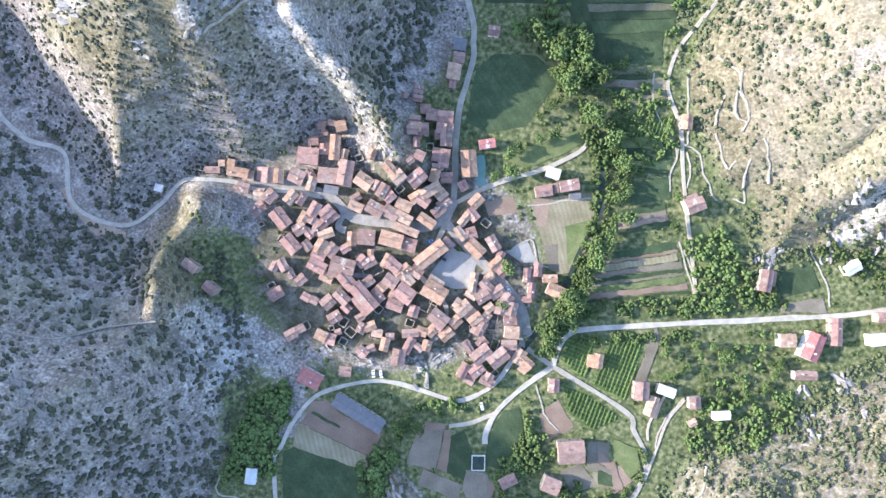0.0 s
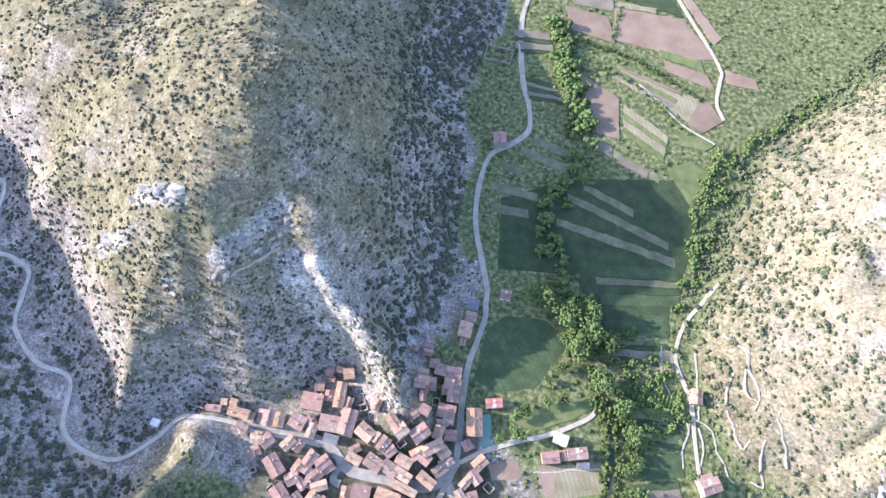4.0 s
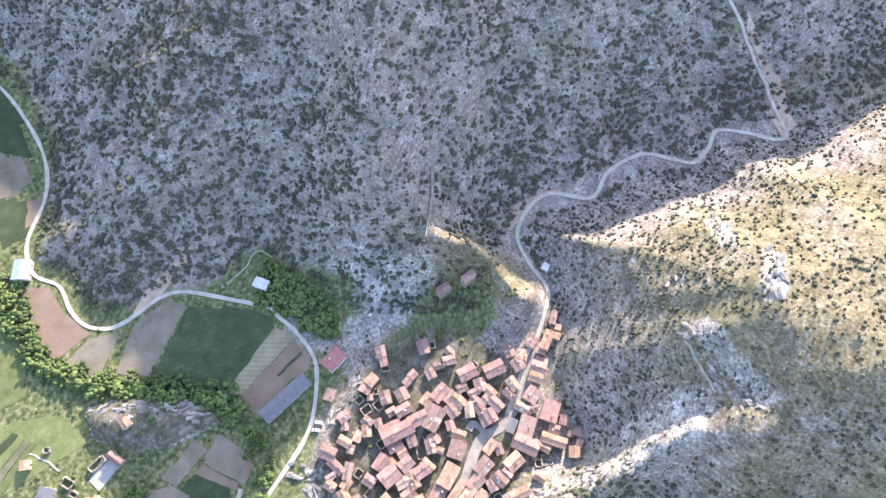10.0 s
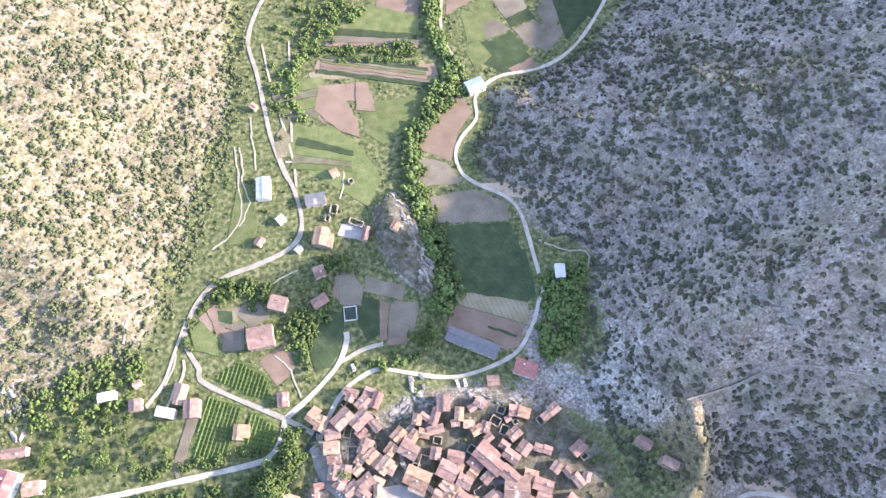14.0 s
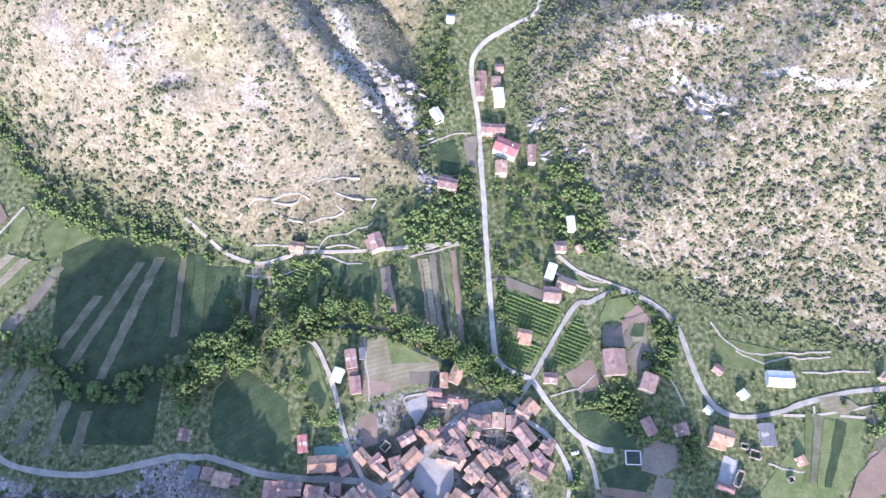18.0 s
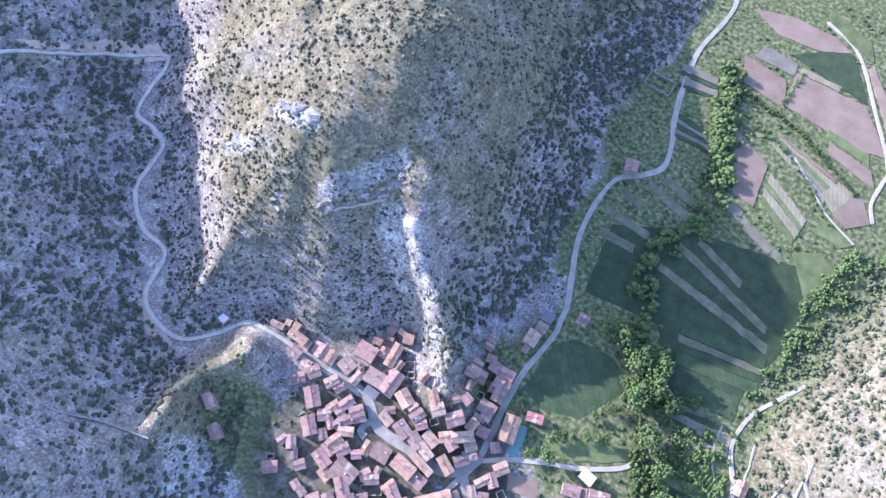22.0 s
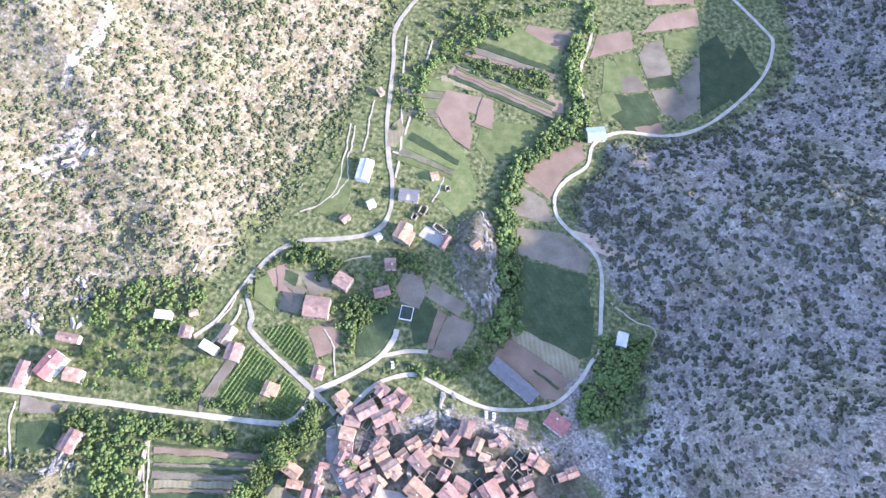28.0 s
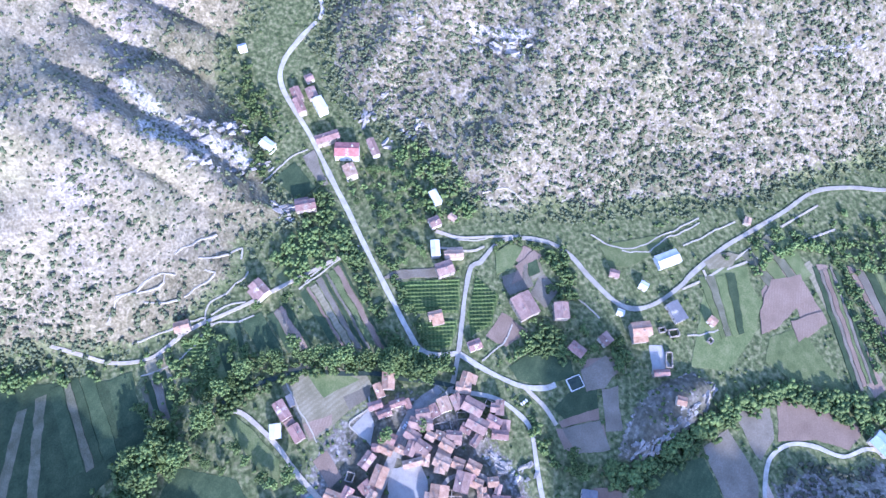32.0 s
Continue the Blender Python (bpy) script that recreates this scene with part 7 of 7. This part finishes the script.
grove("hedge", "short green hedge", along([(112.4, 351.0), (106.8, 321.4)], 2.4, 0.7, 44), 1.2, 44)
grove("thicket", "yellow-green bushes under the pale hill", along([(174.9, 238.3), (167.4, 217.9), (157.6, 193.9), (153.7, 173.2), (153.0, 155.5)], 2.2, 2.4, 45), 2.2, 45)
grove("far_trees", "dense trees along the stream", along([(85.0, 96.8), (91.7, 78.9), (101.2, 59.4), (103.3, 39.2), (98.1, 15.4), (91.4, -5.3), (80.6, -24.4)], 3.6, 1.0, 46), 2.2, 46)
grove("thicket", "dense trees beside the road", scatter([(169.2, 17.0), (185.8, -8.4), (186.6, -24.9), (157.4, -30.8), (151.9, -13.5), (147.1, 9.4)], 60, 47), 2.5, 47)
grove("thicket", "orchard trees by the road", scatter([(192.4, -35.4), (209.3, -51.0), (198.9, -78.2), (156.7, -87.8), (155.1, -55.4), (168.6, -36.7)], 14, 48), 2.1, 48)
grove("thicket", "trees round the meadow edge", scatter([(101.3, 123.1), (123.4, 106.8), (136.9, 69.6), (109.8, 68.1), (87.8, 98.7)], 40, 49), 2, 49)
grove("far_trees", "trees along the stream bank", along([(90.2, 69.7), (97.5, 53.6), (96.7, 27.3), (87.3, -1.9), (78.9, -31.6), (63.4, -54.4)], 4.0, 0.9, 50), 2.4, 50)
grove("thicket", "trees above the strip fields", along([(46.0, -248.9), (50.8, -267.3), (43.0, -296.0), (20.2, -317.7), (-3.3, -329.1)], 2.4, 1.6, 51), 2.2, 51)
grove("hedge", "hedge between strip fields", along([(17.4, -289.8), (-11.1, -285.8), (-36.9, -278.9)], 2.4, 1.2, 52), 1.5, 52)
grove("thicket", "garden trees round the houses", scatter([(83.0, -116.2), (49.3, -122.2), (64.5, -135.8), (36.9, -137.5), (34.1, -116.5), (62.1, -92.7)], 34, 53), 1.9, 53)
grove("thicket", "scrub wood above the strip fields", scatter([(59.3, -264.3), (66.4, -314.9), (38.9, -346.0), (5.6, -337.6), (35.8, -300.2)], 25, 54), 2, 54)
grove("hedge", "trees along the concrete road", along([(151.2, -44.9), (128.1, -44.9), (105.8, -44.8), (84.4, -44.6)], 2.4, 1.5, 55), 1.8, 55)
grove("hedge", "hedge inside the loop road", along([(122.6, -108.5), (121.0, -123.1), (102.1, -139.6), (82.3, -139.1), (85.7, -125.5)], 2.6, 1.2, 56), 1.5, 56)
grove("thicket", "scrub wood on the slope below the far road", scatter([(43.4, -287.4), (41.7, -349.7), (35.2, -421.4), (15.9, -502.1), (-12.5, -444.7), (-10.7, -372.2), (-5.0, -320.4)], 70, 60), 2.2, 60)
grove("hedge", "trees along the field terraces", along([(32.1, -331.4), (8.0, -340.8), (-15.5, -348.7), (-44.6, -365.8)], 2.6, 1.4, 61), 1.6, 61)
grove("thicket", "scrub on the sunny slope", scatter([(15.2, -428.0), (-20.4, -412.6), (-10.9, -366.0), (33.2, -329.5), (55.6, -344.1)], 25, 62), 1.5, 62)
# ---------- rocks, cars and small things ----------
outcrop(-1.4, -63.0, 15.2, -83, 3.0, 101)
outcrop(8.9, -54.8, 13.0, 35, 2.2, 102)
outcrop(-20.4, 57.5, 26.0, 102, 2.6, 103)
outcrop(-37.9, 89.0, 25.0, 115, 3.0, 104)
outcrop(-47.6, 92.5, 46.2, -50, 2.0, 105)
outcrop(-144.8, 140.8, 29.7, -5, 4.0, 106)
outcrop(-171.0, 122.4, 26.7, -7, 3.5, 107)
outcrop(-110.0, 111.4, 13.8, 71, 3.0, 108)
outcrop(-94.7, 131.4, 37.5, 46, 3.5, 109)
outcrop(-88.1, 128.1, 28.5, 40, 2.5, 110)
outcrop(-135.9, 102.7, 7.1, -10, 3.0, 111)
outcrop(262.9, 187.5, 19.4, -68, 6.0, 112)
outcrop(259.8, 23.5, 44.2, -89, 4.0, 113)
outcrop(229.8, 20.0, 49.1, -96, 4.0, 114)
outcrop(193.8, -0.7, 9.5, -106, 4.0, 115)
outcrop(233.2, -158.9, 40.9, -137, 4.0, 116)
outcrop(145.8, -358.5, 54.6, -97, 4.0, 117)
outcrop(272.9, -117.8, 17.1, -116, 3.0, 118)
outcrop(-101.3, -47.3, 48.4, 156, 2.4, 119)
outcrop(-113.1, -58.1, 38.6, 146, 2.4, 120)
outcrop(-182.3, -64.3, 28.5, 137, 3.0, 121)
outcrop(-173.6, -72.2, 20.7, 91, 2.2, 122)
outcrop(-183.8, -66.6, 10.2, 91, 3.5, 123)
outcrop(-12.7, -159.2, 59.0, 106, 2.6, 124)
outcrop(-14.2, -143.5, 46.2, 103, 2.6, 125)
outcrop(-97.5, -47.9, 31.8, -42, 2.2, 126)
outcrop(-42.8, -52.5, 32.1, -22, 2.2, 127)
outcrop(217.0, -91.7, 35.6, -78, 3.5, 128)
outcrop(241.3, -77.3, 28.0, -66, 3.5, 129)
outcrop(196.3, 0.7, 17.4, 49, 4.0, 130)
car(-39.5, 33.0, 44, CAR_WHITE, "white hatchback parked in the village street")
car(-28.3, -63.8, -86, CAR_WHITE, "white car parked beside the lower road")
car(-24.1, -64.1, -81, CAR_WHITE, "white car parked by the lower road")
car(5.8, -12.3, -60, CAR_DARK, "dark car parked at the square")
car(10.4, 0.1, -30, CAR_DARK, "dark car parked below the long roof")
car(47.1, -17.4, -60, CAR_WHITE, "white car parked by the street")
car(3.0, 9.5, 30, CAR_BLUE, "blue car parked by the street corner")
car(50.3, -115.4, 24, CAR_BLUE, "blue car in the yard")
car(59.6, -114.4, -22, CAR_BLUE, "blue car in the yard beside the house")
car(32.0, -82.4, -76, CAR_WHITE, "white van by the lower road")
tank(29.9, -113.7, 7.4, 8.3, -1)


# ---------- rough growth on the valley floor ----------
def valley_bushes():
    """Low bushes and tussocks on the unused ground of the valley."""
    rng = np.random.default_rng(77)
    p = rng.uniform((-130, -420), (330, 420), (30000, 2))
    x, y = p.T
    depth = np.maximum.reduce([inside_depth(x, y, r) for r in (HILL_NW, HILL_SW, HILL_E, HILL_SE)])
    dens = 0.30 + 0.55 * fbm(x, y, 30, 3, 90)
    keep = (depth < 6) & (depth > -140) & (rng.uniform(0, 1, len(x)) < dens)
    for ring in FIELD_RINGS:
        keep &= inside_depth(x, y, ring) < -0.5
    for line, width in ROAD_LINES:
        for cx, cy in line[::2]:
            keep &= np.hypot(x - cx, y - cy) > width * 0.5 + 2.2
    for cx, cy in HOUSE_SPOTS:
        keep &= np.hypot(x - cx, y - cy) > 6.5
    x, y = x[keep][:4800], y[keep][:4800]
    size = rng.uniform(0.35, 1.3, len(x)) ** 1.3
    me = clump_mesh("valley_bushes", np.stack([x, y, ground(x, y) + size * 0.3], 1), size, LEAF, 78, 0.9)
    tagged(new("valley_bushes", me), "low green bushes on rough valley ground", "bushes", kind="stuff")


valley_bushes()
shrubs()
hill_trees()
